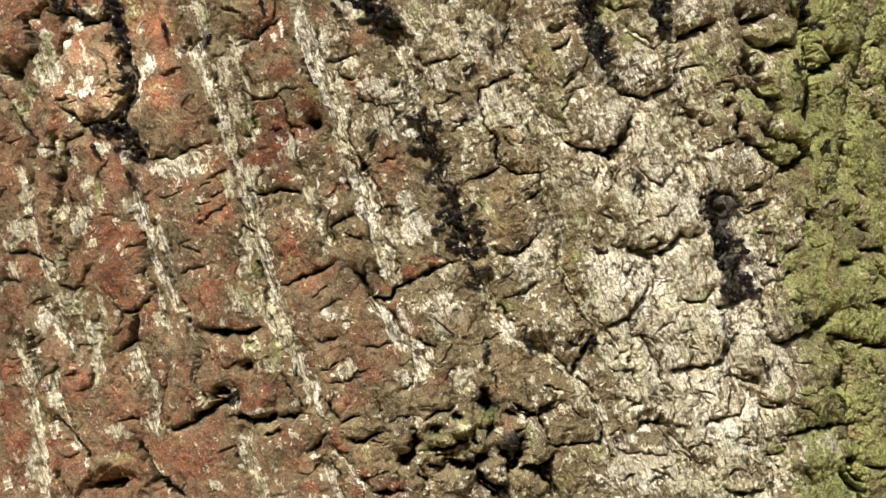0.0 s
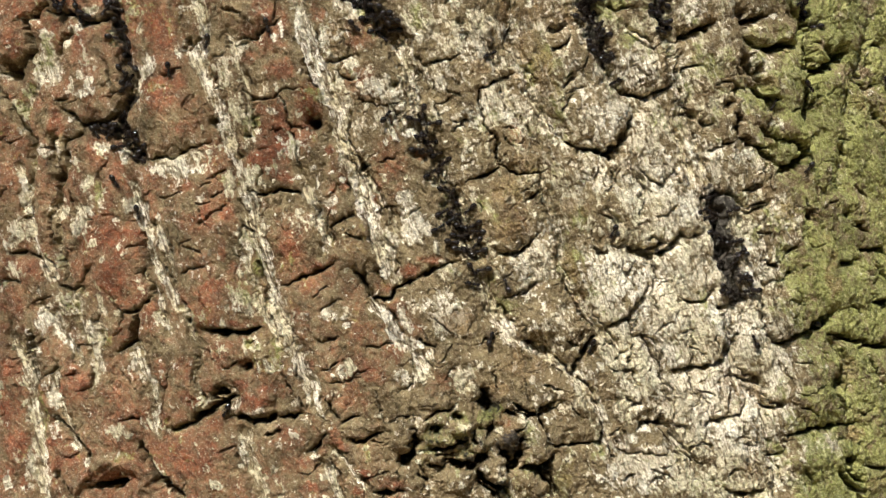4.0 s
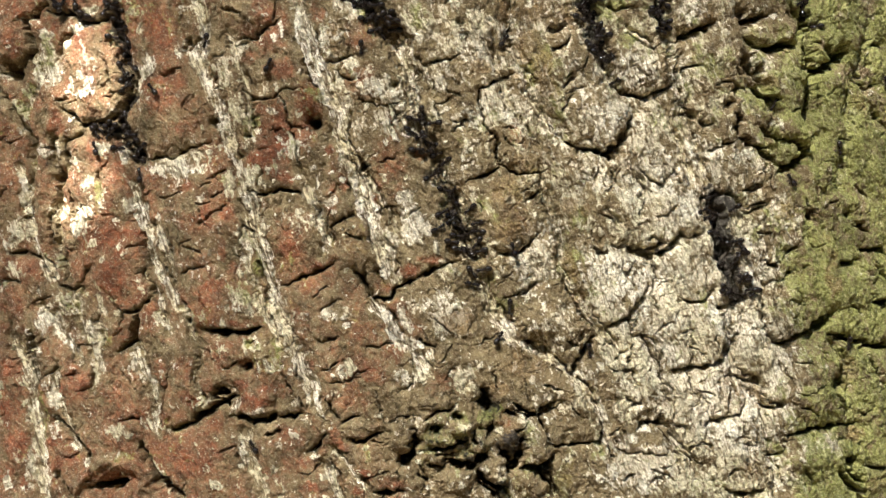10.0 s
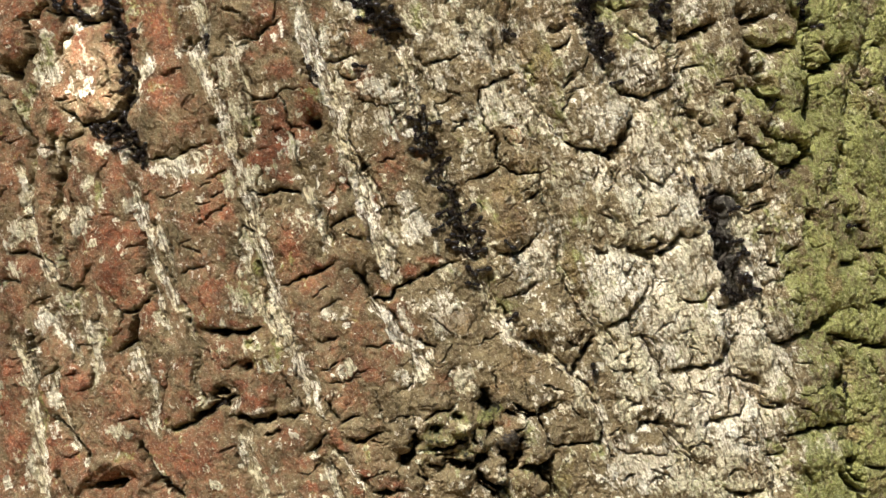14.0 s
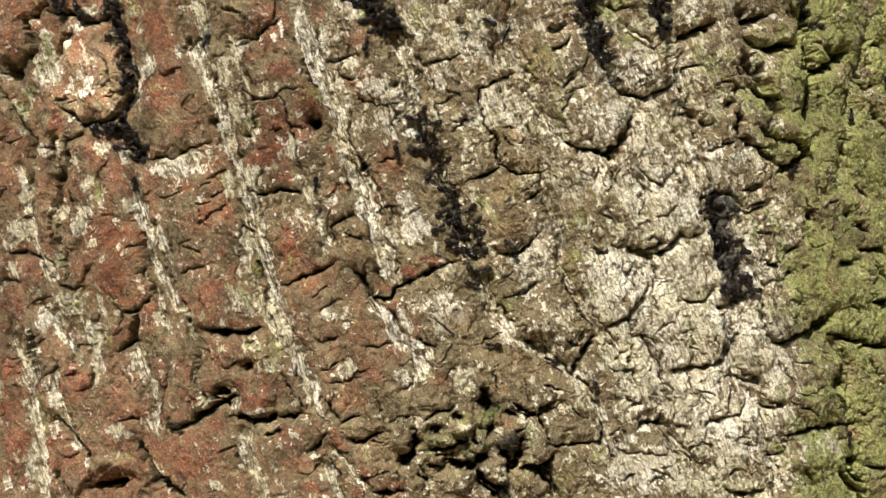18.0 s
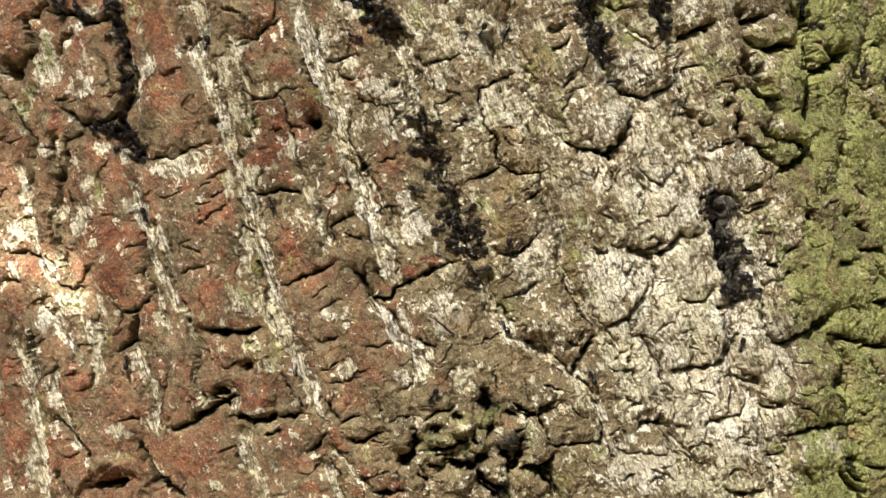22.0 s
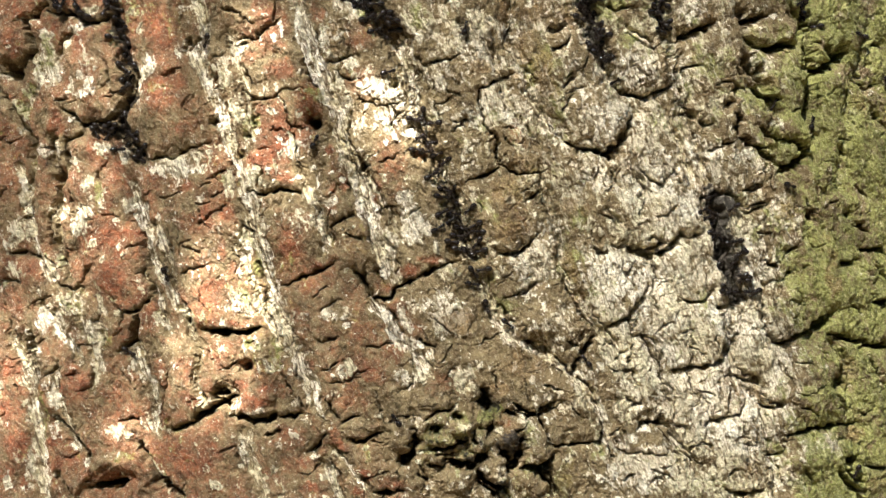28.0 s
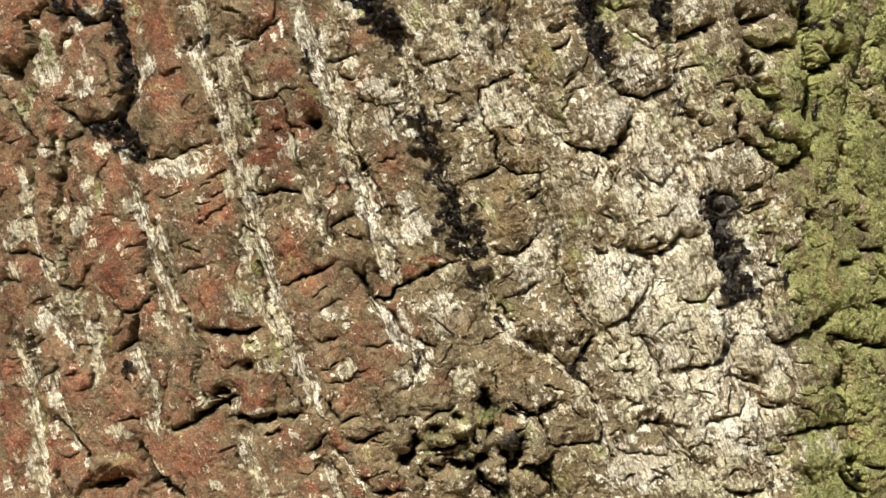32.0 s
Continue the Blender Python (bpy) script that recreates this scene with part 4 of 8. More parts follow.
spot(red_bark, 0.58, -8, 46.6, 6.4, 8, 0)
spot(red_bark, 0.65, -27.4, 3.4, 7, 9.6, -10)
spot(red_bark, 0.55, -0, 14.6, 8, 6.4, 0)
spot(algae, 0.66, 41, 53.2, 3.8, 11.2, -20)
spot(algae, 0.62, 47.5, 37.2, 3.8, 8, -25)
spot(algae, 0.6, 37.7, 66, 3.8, 6.4, 0)
spot(algae, 0.6, 53.3, 6.6, 3.2, 9.6, -10)
spot(algae, 0.6, 8.8, 64.2, 4.8, 4.8, 0)
furrow(0.8, 0.3, 1.1, (-22.5, 17.8), (-19.3, 9.8), (-17.4, 1.8))
furrow(0.7, 0.2, 1.0, (1.6, 61), (8, 53), (12, 43.4))
furrow(0.8, 0.2, 1.0, (80.3, 39.3), (84.6, 29.6), (88.2, 19.8))
spot(lichen, 0.62, 8, 64.2, 8, 9.6, 0)
spot(lichen, 0.6, 1.6, 40.2, 7, 9.6, 0)
spot(lichen, 0.6, 13.6, 49.8, 4.8, 8, 0)
spot(lichen, 0.6, -27.4, 32.2, 5.8, 8, 0)
spot(lichen, 0.58, -12.9, 65.8, 4.8, 9.6, 0)
spot(lichen, 0.6, -16.1, 48.2, 4.8, 9.6, 0)
spot(red_bark, 0.6, -20.9, -6.2, 9.6, 9.6, 0)
spot(red_bark, 0.55, -8, -12.6, 9.6, 8, 0)
spot(lichen, 0.6, -58.7, 56.7, 2.6, 4.8, 0)
crack(1.8, 5, (25, -62.7), (29.2, -66.9), (31.7, -71.1))
boss(1.4, 8, -68.7, 3.8, 3.8)
spot(red_bark, 0.85, -27.4, -52, 5.4, 4.2, 0)
spot(red_bark, 0.8, -19.3, -53.5, 4.2, 4.2, 0)
spot(red_bark, 0.75, -0, -68.6, 6.4, 5.4, 0)
spot(red_bark, 0.55, -11.3, -41.5, 11.2, 8, 0)
spot(red_bark, 0.5, 16, -36.7, 9.6, 6.4, 0)

spot(lichen, 0.8, -101.2, 54.5, 4.05, 5.8)
spot(lichen, 0.9, -103.0, 50.4, 4.65, 3)
spot(algae, 0.5, -101.2, 56.1, 4.6, 6.6)
spot(lichen, 0.95, -86.7, 69.1, 2.65, 1.6)
spot(algae, 0.4, -86.7, 68.8, 2.15, 1.6)
spot(lichen, 0.75, -91.2, 64.0, 4.5, 1.3, 25)
spot(lichen, 0.85, -94.4, 60.0, 1.65, 2.3)
spot(lichen, 0.95, -90.3, 50.1, 1.6, 1.4)
spot(lichen, 1, -87.1, 48.3, 1.6, 1.8)
spot(lichen, 0.8, -88.5, 45.1, 3.9, 1.5)
spot(lichen, 0.8, -72.2, 62.6, 1.55, 3.2)
spot(lichen, 0.95, -69.3, 52.3, 3.25, 4.6)
spot(lichen, 0.8, -71.9, 47.2, 1.4, 3.6)
spot(red_bark, 1, -91.2, 58.3, 2.7, 5.7)
spot(red_bark, 1, -89.4, 54.1, 2.5, 3.3)
spot(red_bark, 0.9, -98.4, 60.2, 2.2, 4.1)
spot(red_bark, 0.8, -83.2, 44.2, 2.6, 4.1)
spot(red_bark, 0.9, -97.5, 45.3, 3.3, 2.3)
spot(red_bark, 0.9, -98.4, 35.5, 3.25, 5.8)
spot(red_bark, 0.9, -114.3, 44.2, 1.95, 2.3)
spot(red_bark, 0.75, -63.4, 43.8, 10.15, 11.3)
spot(red_bark, 1, -60.0, 34.1, 2.35, 1.2)
spot(red_bark, 0.9, -67.6, 64.9, 2.05, 2)
spot(red_bark, 0.85, -113.4, 68.2, 3.8, 4.1)
spot(red_bark, 0.8, -113.4, 59.9, 4.8, 4.1)
spot(lichen, 0.95, -83.2, 29.5, 2.5, 2)
spot(lichen, 0.85, -77.1, 27.0, 1.55, 3.6, 15)
spot(lichen, 0.7, -111.5, 39.9, 1.9, 5, 15)
spot(algae, 0.45, -109.6, 39.9, 3.8, 6.6)
spot(lichen, 0.7, -107.7, 35.7, 1.5, 3.3, 20)
spot(lichen, 0.75, -97.5, 29.7, 1.45, 3.3)
spot(algae, 0.5, -96.6, 29.7, 1.8, 4.9)
spot(lichen, 0.9, -58.3, 25.2, 9.2, 2.5, 10)
spot(lichen, 0.95, -65.1, 24.4, 3.4, 2)
spot(bare, 1, -61.7, 40.5, 10.1, 9.7)
spot(bare, 1, -65.1, 63.2, 6.8, 6.5)
spot(bare, 1, -111.5, 59.8, 7.6, 5)
spot(bare, 1, -43.4, 66.0, 9.8, 4.8)
spot(lichen, 0.8, -109.2, 15.9, 1.7, 4.6)
spot(lichen, 0.85, -108.1, 11.7, 1.5, 3.3)
spot(algae, 0.5, -108.6, 15.0, 1.85, 6.7)
spot(lichen, 0.75, -108.6, 6.0, 4.7, 4.1)
spot(lichen, 0.85, -96.6, 10.8, 2.2, 2)
spot(lichen, 1, -87.6, 19.4, 1.8, 2.3)
spot(lichen, 1, -87.3, 11.3, 2.65, 2.9, -30)
spot(lichen, 0.9, -91.2, 5.9, 1.8, 2.9, -25)
spot(lichen, 0.7, -83.2, 16.5, 1.05, 6.5)
spot(algae, 0.5, -84.1, 16.5, 1.4, 6.5)
spot(lichen, 0.95, -78.8, 8.3, 1.2, 1.1)
spot(lichen, 1.1, -85.0, 1.8, 1.75, 1.5)
spot(lichen, 1.1, -82.7, -3.6, 1.05, 1.2)
spot(lichen, 1, -77.9, 0.7, 0.85, 1.3)
spot(lichen, 0.75, -75.7, 12.3, 2.8, 2.6)
spot(algae, 0.35, -75.7, 12.3, 2.8, 2.6)
spot(lichen, 1, -84.1, -14.5, 1.75, 2.4, 15)
spot(lichen, 1, -66.8, 9.1, 1, 1.7, 20)
spot(lichen, 0.85, -98.4, -8.1, 1.65, 1.4)
spot(lichen, 0.75, -112.4, -6.5, 2.25, 3.4)
spot(lichen, 0.7, -104.9, -12.2, 3.7, 3)
spot(algae, 0.5, -93.0, -16.2, 7.25, 5.7)
spot(lichen, 0.62, -93.0, -16.2, 7.25, 4.9)
spot(lichen, 0.7, -86.7, -22.7, 5.35, 4.1)
spot(lichen, 0.75, -103.0, -21.3, 2.75, 5)
spot(lichen, 0.85, -95.7, -22.8, 1.5, 4.1, 20)
spot(red_bark, 1, -81.4, 3.4, 6.15, 4.1)
spot(red_bark, 1, -80.6, -8.0, 7, 6.5)
spot(red_bark, 1, -74.5, 5.0, 3.45, 2)
spot(red_bark, 0.95, -107.7, -4.8, 4.7, 3.3)
spot(red_bark, 0.9, -58.3, 17.9, 3.05, 2.9)
spot(red_bark, 0.7, -58.3, 3.4, 6.7, 5.6)
spot(red_bark, 0.9, -50.8, -11.1, 4.65, 3.5)
spot(red_bark, 0.85, -52.5, 9.8, 2.5, 3.2)
spot(red_bark, 0.8, -109.6, -18.0, 1.5, 6.6)
spot(red_bark, 0.85, -113.4, 16.8, 3.45, 5.8)
furrow(0.8, 0.3, 1, (-68.1, 7.4), (-65.1, 1.8), (-63.4, -3.9), (-62.0, -9.5))
spot(lichen, 0.8, -65.1, 3.4, 1.35, 4.8, 20)
spot(lichen, 0.8, -47.5, -20.7, 1.65, 3.2)
spot(bare, 1, -80.6, -4.7, 8.75, 9.7)
spot(red_bark, 1, -113.4, -34.7, 4.8, 4.2)
spot(red_bark, 1, -114.3, -46.3, 2.85, 3.3)
spot(red_bark, 0.95, -111.5, -56.2, 7.6, 6.7)
spot(red_bark, 0.8, -109.6, -67.7, 2.8, 3.3)
spot(red_bark, 0.9, -91.2, -39.1, 8.05, 6.5)
spot(red_bark, 0.6, -85.8, -29.2, 5.3, 3.2)
spot(red_bark, 0.8, -58.3, -33.7, 6.7, 6.4)
spot(red_bark, 1, -55.8, -44.2, 2.5, 2.5)
spot(red_bark, 0.9, -98.4, -55.7, 3.65, 2.9)
spot(red_bark, 0.9, -97.5, -62.3, 3.65, 2.5)
spot(red_bark, 0.8, -51.7, -57.8, 6.6, 5.7)
spot(red_bark, 0.8, -60.0, -59.6, 5.05, 3.3)
spot(lichen, 0.85, -104.9, -30.4, 3, 5, 20)
spot(lichen, 0.85, -100.3, -37.7, 1.65, 4.1, 15)
spot(lichen, 0.9, -98.4, -44.2, 1.85, 3.3, 15)
spot(lichen, 1, -108.1, -44.5, 1.7, 1.2)
spot(lichen, 0.9, -105.8, -47.7, 2.65, 4.9)
spot(lichen, 0.95, -104.0, -59.2, 3.35, 7.4)
spot(lichen, 0.95, -103.6, -65.8, 4.1, 5.8)
spot(algae, 0.6, -102.1, -49.2, 1.85, 9.8)
spot(lichen, 1, -93.0, -56.4, 1.45, 1.3)
spot(lichen, 0.7, -97.5, -53.2, 3.3, 3.6)
spot(lichen, 0.95, -113.8, -69.5, 1.9, 1.6)
spot(lichen, 0.9, -116.3, -39.7, 1.55, 1.6)
spot(lichen, 0.8, -91.2, -26.0, 2.15, 1.9)
spot(lichen, 0.8, -86.7, -30.0, 1.6, 4)
spot(lichen, 0.8, -83.2, -25.1, 1.4, 3.3)
spot(algae, 0.5, -82.3, -25.9, 2.65, 4.9)
spot(lichen, 0.85, -72.8, -32.3, 2.4, 7.3, 15)
spot(lichen, 0.85, -68.5, -38.7, 1.55, 5.7, 15)
spot(lichen, 0.8, -69.3, -49.2, 3.75, 4)
spot(lichen, 0.7, -76.2, -52.6, 4.35, 2.4)
spot(lichen, 1, -53.3, -44.9, 2, 1.4, -20)
spot(lichen, 0.6, -61.7, -45.1, 2.4, 2)
spot(lichen, 0.6, -80.6, -59.3, 7.85, 1.3, 5)
spot(algae, 0.4, -77.9, -59.2, 7, 1.6)
spot(bare, 1, -84.1, -40.6, 8.85, 8.1)
spot(bare, 1, -58.3, -35.3, 6.7, 5.6)
spot(bare, 1, -56.7, -57.9, 7.5, 6.5)
crack(2, 5, (-106.8, -24.6), (-105.5, -29.5), (-105.5, -34.5))
crack(2.2, 5.5, (-70.5, -58.2), (-67.6, -63.0), (-63.4, -67.7), (-59.2, -70.8))
crack(2, 5, (-98.4, -64.8), (-95.7, -68.8), (-93.9, -72.0))
crack(3, 6, (-50.3, -42.2), (-48.7, -41.0), (-46.7, -40.0))
crack(1.5, 4, (-62.5, -52.3), (-56.7, -49.8), (-51.7, -47.3))
spot(lichen, 0.95, -24.0, 63.3, 1.95, 6.4, 15)
spot(lichen, 0.8, -18.4, 59.3, 2.25, 4)
spot(lichen, 0.95, -16.0, 46.5, 4.8, 3.5)
spot(lichen, 0.9, -12.8, 40.9, 2.55, 2.9)
spot(lichen, 0.95, -4.8, 46.5, 4, 2.8)
spot(lichen, 0.9, -1.6, 43.3, 3.2, 2.4)
spot(lichen, 0.9, -24.8, 49.7, 2.25, 2)
spot(lichen, 0.9, -10.4, 52.9, 1.95, 1.9)
spot(lichen, 0.75, -8.0, 49.7, 2.85, 2.2)
spot(lichen, 0.75, -42.6, 57.1, 3.3, 2)
spot(lichen, 0.7, -31.2, 61.0, 1.6, 3.2)
spot(lichen, 0.75, -43.4, 38.7, 2.95, 6.4)
spot(lichen, 0.95, -41.8, 36.3, 1.3, 2.2)
spot(lichen, 0.9, -32.8, 38.6, 1.65, 1.3)
spot(lichen, 0.95, -25.6, 37.8, 1.3, 1.2)
spot(rust, 0.8, -14.8, 60.9, 2.55, 6)
spot(red_bark, 0.8, -34.5, 61.0, 3.55, 4.1)
spot(red_bark, 0.85, -30.4, 50.6, 6.45, 4)
spot(red_bark, 1, -36.1, 39.4, 2.9, 2.6)
spot(red_bark, 1, -30.4, 33.0, 3.25, 2.2)
spot(red_bark, 0.9, -36.9, 25.8, 4.9, 4)
spot(red_bark, 1, -29.6, 25.8, 2.4, 4)
spot(red_bark, 0.75, -42.6, 62.8, 4.1, 2.9)
spot(red_bark, 0.8, -19.2, 66.5, 1.6, 2.4)
spot(red_bark, 0.9, -16.8, 28.1, 1.95, 1.9)
spot(lichen, 0.9, 7.2, 43.3, 2.55, 5.6, 10)
spot(lichen, 0.8, 3.2, 57.6, 2.25, 3.2)
spot(lichen, 0.8, 5.6, 32.1, 2.25, 2.9)
spot(lichen, 0.6, 14.3, 60.9, 6.35, 7.2)
spot(algae, 0.35, 13.5, 60.9, 6.35, 6.3)
spot(rust, 0.5, 15.9, 49.7, 4.8, 3.2)
spot(red_bark, 0.8, -0.0, 36.1, 3.2, 1.6)
spot(lichen, 0.75, -0.0, 32.9, 3.2, 1.9)
spot(bare, 1, -6.4, 56.0, 4.8, 4.8)
spot(bare, 1, -27.2, 49.8, 4.8, 4)
spot(lichen, 0.9, -45.1, 19.4, 2.6, 4.5)
spot(lichen, 0.8, -39.3, 21.0, 2.95, 3.5)
spot(lichen, 0.95, -26.4, 8.2, 3.2, 2.5)
spot(lichen, 0.9, -24.0, 5.0, 1.6, 1.6)
spot(lichen, 0.85, -16.8, 12.9, 2.85, 2)
spot(lichen, 0.8, -20.0, 19.3, 1.25, 4)
furrow(0.7, 0.2, 1.1, (-20.8, 10.6), (-18.5, 6.6), (-17.6, 0.2))
furrow(0.8, 0.3, 1.1, (-25.1, 21.3), (-23.2, 16.2), (-21.6, 12.2))
furrow(1.4, 0.5, 1.25, (-10.4, 20.9), (-7.2, 12.9), (-4.0, 6.5), (-3.2, 0.2), (-1.6, -6.2), (-0.0, -9.4))
spot(lichen, 0.95, -1.6, 1.8, 3.5, 4.7, 10)
spot(lichen, 1, 5.6, 6.5, 4.75, 4)
spot(lichen, 0.9, 3.2, 14.5, 2.85, 2.3)
spot(lichen, 0.9, -8.0, 17.7, 2.55, 3.2)
spot(lichen, 0.8, 1.6, -7.8, 2.2, 2.2)
spot(lichen, 0.8, 13.5, 1.0, 1.6, 2.2)
spot(lichen, 0.8, 14.3, -14.2, 3.2, 5.6)
spot(lichen, 0.75, 8.0, -15.8, 4.75, 3.5)
spot(lichen, 0.9, 3.2, -19.0, 1.9, 4, 20)
furrow(1, 0.3, 1.2, (-5.6, -12.6), (-2.4, -16.6), (0.8, -20.6), (2.4, -25.4))
furrow(1, 0.3, 1, (-42.6, 13.0), (-41.0, 8.2), (-38.5, 1.8), (-36.1, -4.6), (-34.5, -9.5), (-32.0, -15.9), (-30.4, -22.3))
spot(lichen, 0.8, -16.8, -18.2, 2.55, 2.2)
spot(lichen, 0.75, -25.6, -19.0, 3.55, 2.2)
spot(lichen, 0.85, -41.8, 1.8, 2, 5.6, 15)
spot(lichen, 0.85, -32.8, -19.1, 2.95, 4.8)
spot(lichen, 0.65, -42.6, -17.5, 5.75, 3.2)
spot(red_bark, 0.6, -30.4, 0.2, 4.85, 4)
spot(red_bark, 0.9, 11.9, -3.0, 3.95, 1.9)
spot(red_bark, 0.9, -16.0, 16.9, 2.4, 1.6)
spot(red_bark, 0.9, -4.8, 14.5, 1.3, 2.4)
spot(red_bark, 0.75, -28.8, 22.6, 3.2, 1.9)
spot(rust, 0.9, -20.8, 6.6, 1.6, 2.8)
spot(red_bark, 0.8, -45.1, -4.7, 1.95, 3.3)
spot(bare, 1, -25.6, 0.2, 6.4, 4.8)
spot(bare, 1, -16.0, -12.6, 6.4, 6.4)
spot(bare, 1, -27.2, -9.4, 9.65, 4.8)
spot(bare, 1, -8.0, -19.0, 4.8, 4)
crack(1.6, 4, (-9.9, -6.2), (-7.5, -8.1), (-6.1, -11.3))
spot(lichen, 0.95, -26.4, -30.2, 2.9, 4.8, 20)
spot(lichen, 0.95, -21.6, -40.6, 2.55, 4.8, 20)
spot(lichen, 0.9, -20.0, -46.2, 2.25, 2.6)
spot(lichen, 0.8, -12.8, -34.2, 4.8, 2.6, 10)
spot(lichen, 0.6, -12.0, -30.2, 3.2, 1.9)
spot(lichen, 0.95, 4.8, -27.0, 2.85, 2.9)
spot(lichen, 0.9, 8.0, -28.6, 1.25, 4)
spot(lichen, 0.95, 7.2, -35.0, 2.25, 1.6)
spot(lichen, 0.85, 3.2, -35.8, 2.25, 2.3)
spot(lichen, 0.95, 11.1, -31.0, 1.25, 2.9)
spot(lichen, 0.9, -43.4, -44.0, 1.95, 2.3, -40)
spot(lichen, 0.95, -37.7, -46.3, 3.6, 1.1, 10)
spot(red_bark, 1.1, -38.5, -43.9, 4.05, 2.8)
spot(red_bark, 1, -40.2, -32.7, 1.65, 1.9)
spot(red_bark, 0.9, -41.8, -38.4, 3.3, 2.3)
spot(red_bark, 0.8, -33.7, -39.9, 4.85, 2.6)
spot(lichen, 0.6, -35.3, -31.9, 4.05, 4)
spot(algae, 0.35, -33.7, -30.3, 2.95, 3.5)
spot(lichen, 0.9, -26.4, -43.0, 1.6, 1.9)
spot(red_bark, 1, -16.0, -52.6, 1.95, 3.2)
spot(red_bark, 0.9, -21.6, -51.0, 1.25, 1.9)
spot(lichen, 0.9, -18.4, -51.8, 1.15, 1.6)
spot(red_bark, 0.75, -30.4, -55.9, 6.45, 4.8)
spot(red_bark, 0.7, -32.0, -63.9, 6.45, 4)
spot(red_bark, 0.8, -22.4, -67.0, 4, 2.4)
spot(lichen, 0.8, -24.0, -48.6, 3.2, 1.9)
spot(lichen, 0.75, -41.8, -57.6, 2.5, 6.4)
spot(lichen, 0.85, -32.8, -62.3, 1.95, 1.9)
spot(lichen, 0.9, -27.2, -52.6, 1.3, 1.2)
spot(lichen, 0.9, -16.8, -63.8, 2.25, 4.8, 20)
furrow(1.2, 0.5, 1.1, (-18.4, -60.6), (-16.0, -64.5), (-14.4, -69.3))
spot(red_bark, 0.9, -8.0, -68.5, 2.4, 1.6)
spot(bare, 1, -6.4, -41.4, 8, 6.4)
spot(bare, 1, -0.0, -31.8, 6.4, 4)
spot(bare, 1, -14.4, -28.6, 4.8, 3.2)
spot(rust, 0.9, 31.1, 67.4, 2.9, 4.8)
spot(rust, 0.8, 40.0, 67.5, 6.5, 4)
spot(rust, 0.7, 49.8, 66.1, 4.9, 6.4)
spot(rust, 0.8, 38.4, 57.9, 4.85, 6.4)
spot(rust, 0.7, 43.2, 51.5, 4.05, 8.1, 20)
spot(rust, 0.7, 25.5, 51.3, 4, 2.9)
spot(rust, 0.6, 45.7, 45.1, 3.3, 4.1)
spot(rust, 0.7, 52.2, 35.6, 3.25, 4)
spot(rust, 0.8, 29.5, 33.0, 2.9, 2.9)
spot(rust, 0.8, 36.8, 24.2, 3.25, 3.2)
spot(algae, 0.6, 47.3, 51.6, 3.25, 4)
spot(algae, 0.6, 44.9, 41.9, 3.25, 3.2)
spot(algae, 0.7, 68.0, 60.1, 3.35, 2.4)
spot(algae, 0.6, 64.7, 45.4, 4.2, 2)
spot(lichen, 0.9, 20.7, 58.5, 4, 4)
spot(lichen, 0.6, 27.1, 56.2, 6.4, 6.4)
spot(lichen, 0.7, 31.9, 44.2, 4.85, 4.8)
spot(lichen, 0.7, 25.5, 36.2, 3.2, 4.7)
spot(lichen, 0.75, 40.0, 43.5, 3.2, 6.4, 25)
spot(lichen, 0.6, 55.5, 55.0, 4.95, 6.4)
spot(lichen, 0.8, 59.7, 50.2, 2.35, 2.2)
spot(lichen, 0.7, 59.7, 40.5, 7.5, 4.8)
spot(lichen, 0.8, 63.0, 32.5, 3.3, 2.2)
spot(lichen, 0.75, 67.2, 39.8, 2.35, 4.9)
spot(lichen, 0.75, 69.7, 53.6, 5.9, 5.7)
spot(lichen, 0.6, 71.4, 66.6, 4.2, 4.1)
furrow(1.2, 0.5, 1, (38.4, 46.7), (41.6, 40.3), (44.9, 34.7), (49.8, 30.7))
spot(lichen, 0.8, 74.8, 29.4, 6.8, 4.9)
spot(lichen, 0.7, 20.7, 36.9, 4, 3.2)
spot(lichen, 0.7, 23.9, 28.1, 5.6, 4)
spot(lichen, 0.95, 71.4, 16.4, 8.45, 6.5)
spot(lichen, 0.9, 64.7, 6.6, 3.35, 3.3)
spot(lichen, 0.7, 59.7, 19.5, 5, 4.1)
spot(lichen, 0.6, 56.3, 1.8, 4.95, 4.8)
spot(rust, 0.9, 32.7, 16.2, 5.65, 6.4)
spot(rust, 0.8, 33.5, 5.0, 7.25, 4)
spot(rust, 0.7, 51.4, 13.0, 3.3, 3.3)
spot(rust, 0.7, 55.5, 11.4, 2, 2.9)
spot(rust, 0.9, 51.4, -4.7, 2, 5.7, 15)
spot(rust, 0.9, 53.9, -14.3, 2, 4)
spot(rust, 0.5, 36.0, -3.0, 4.05, 1.9)
spot(algae, 0.6, 51.4, 0.2, 2.45, 3.2)
spot(algae, 0.4, 34.3, -15.9, 4.05, 3.2)
spot(lichen, 0.85, 38.4, 0.2, 3.25, 2.2)
spot(lichen, 0.7, 43.2, 1.8, 4.05, 9.6)
spot(lichen, 0.6, 46.5, -6.3, 4.1, 4.1)
spot(lichen, 0.8, 61.3, -4.7, 5, 4.1)
spot(lichen, 0.85, 61.3, -14.4, 6.65, 4.1)
spot(lichen, 0.95, 73.1, -17.7, 5.1, 4.9)
spot(lichen, 0.85, 27.1, -15.0, 1.9, 5.6, 20)
spot(lichen, 0.7, 41.6, -22.3, 4.85, 2.4)
spot(rust, 0.9, 19.1, -20.6, 4.8, 4)
spot(lichen, 0.8, 15.9, -19.0, 2.25, 4)
spot(rust, 0.6, 38.4, -31.9, 8.1, 6.4)
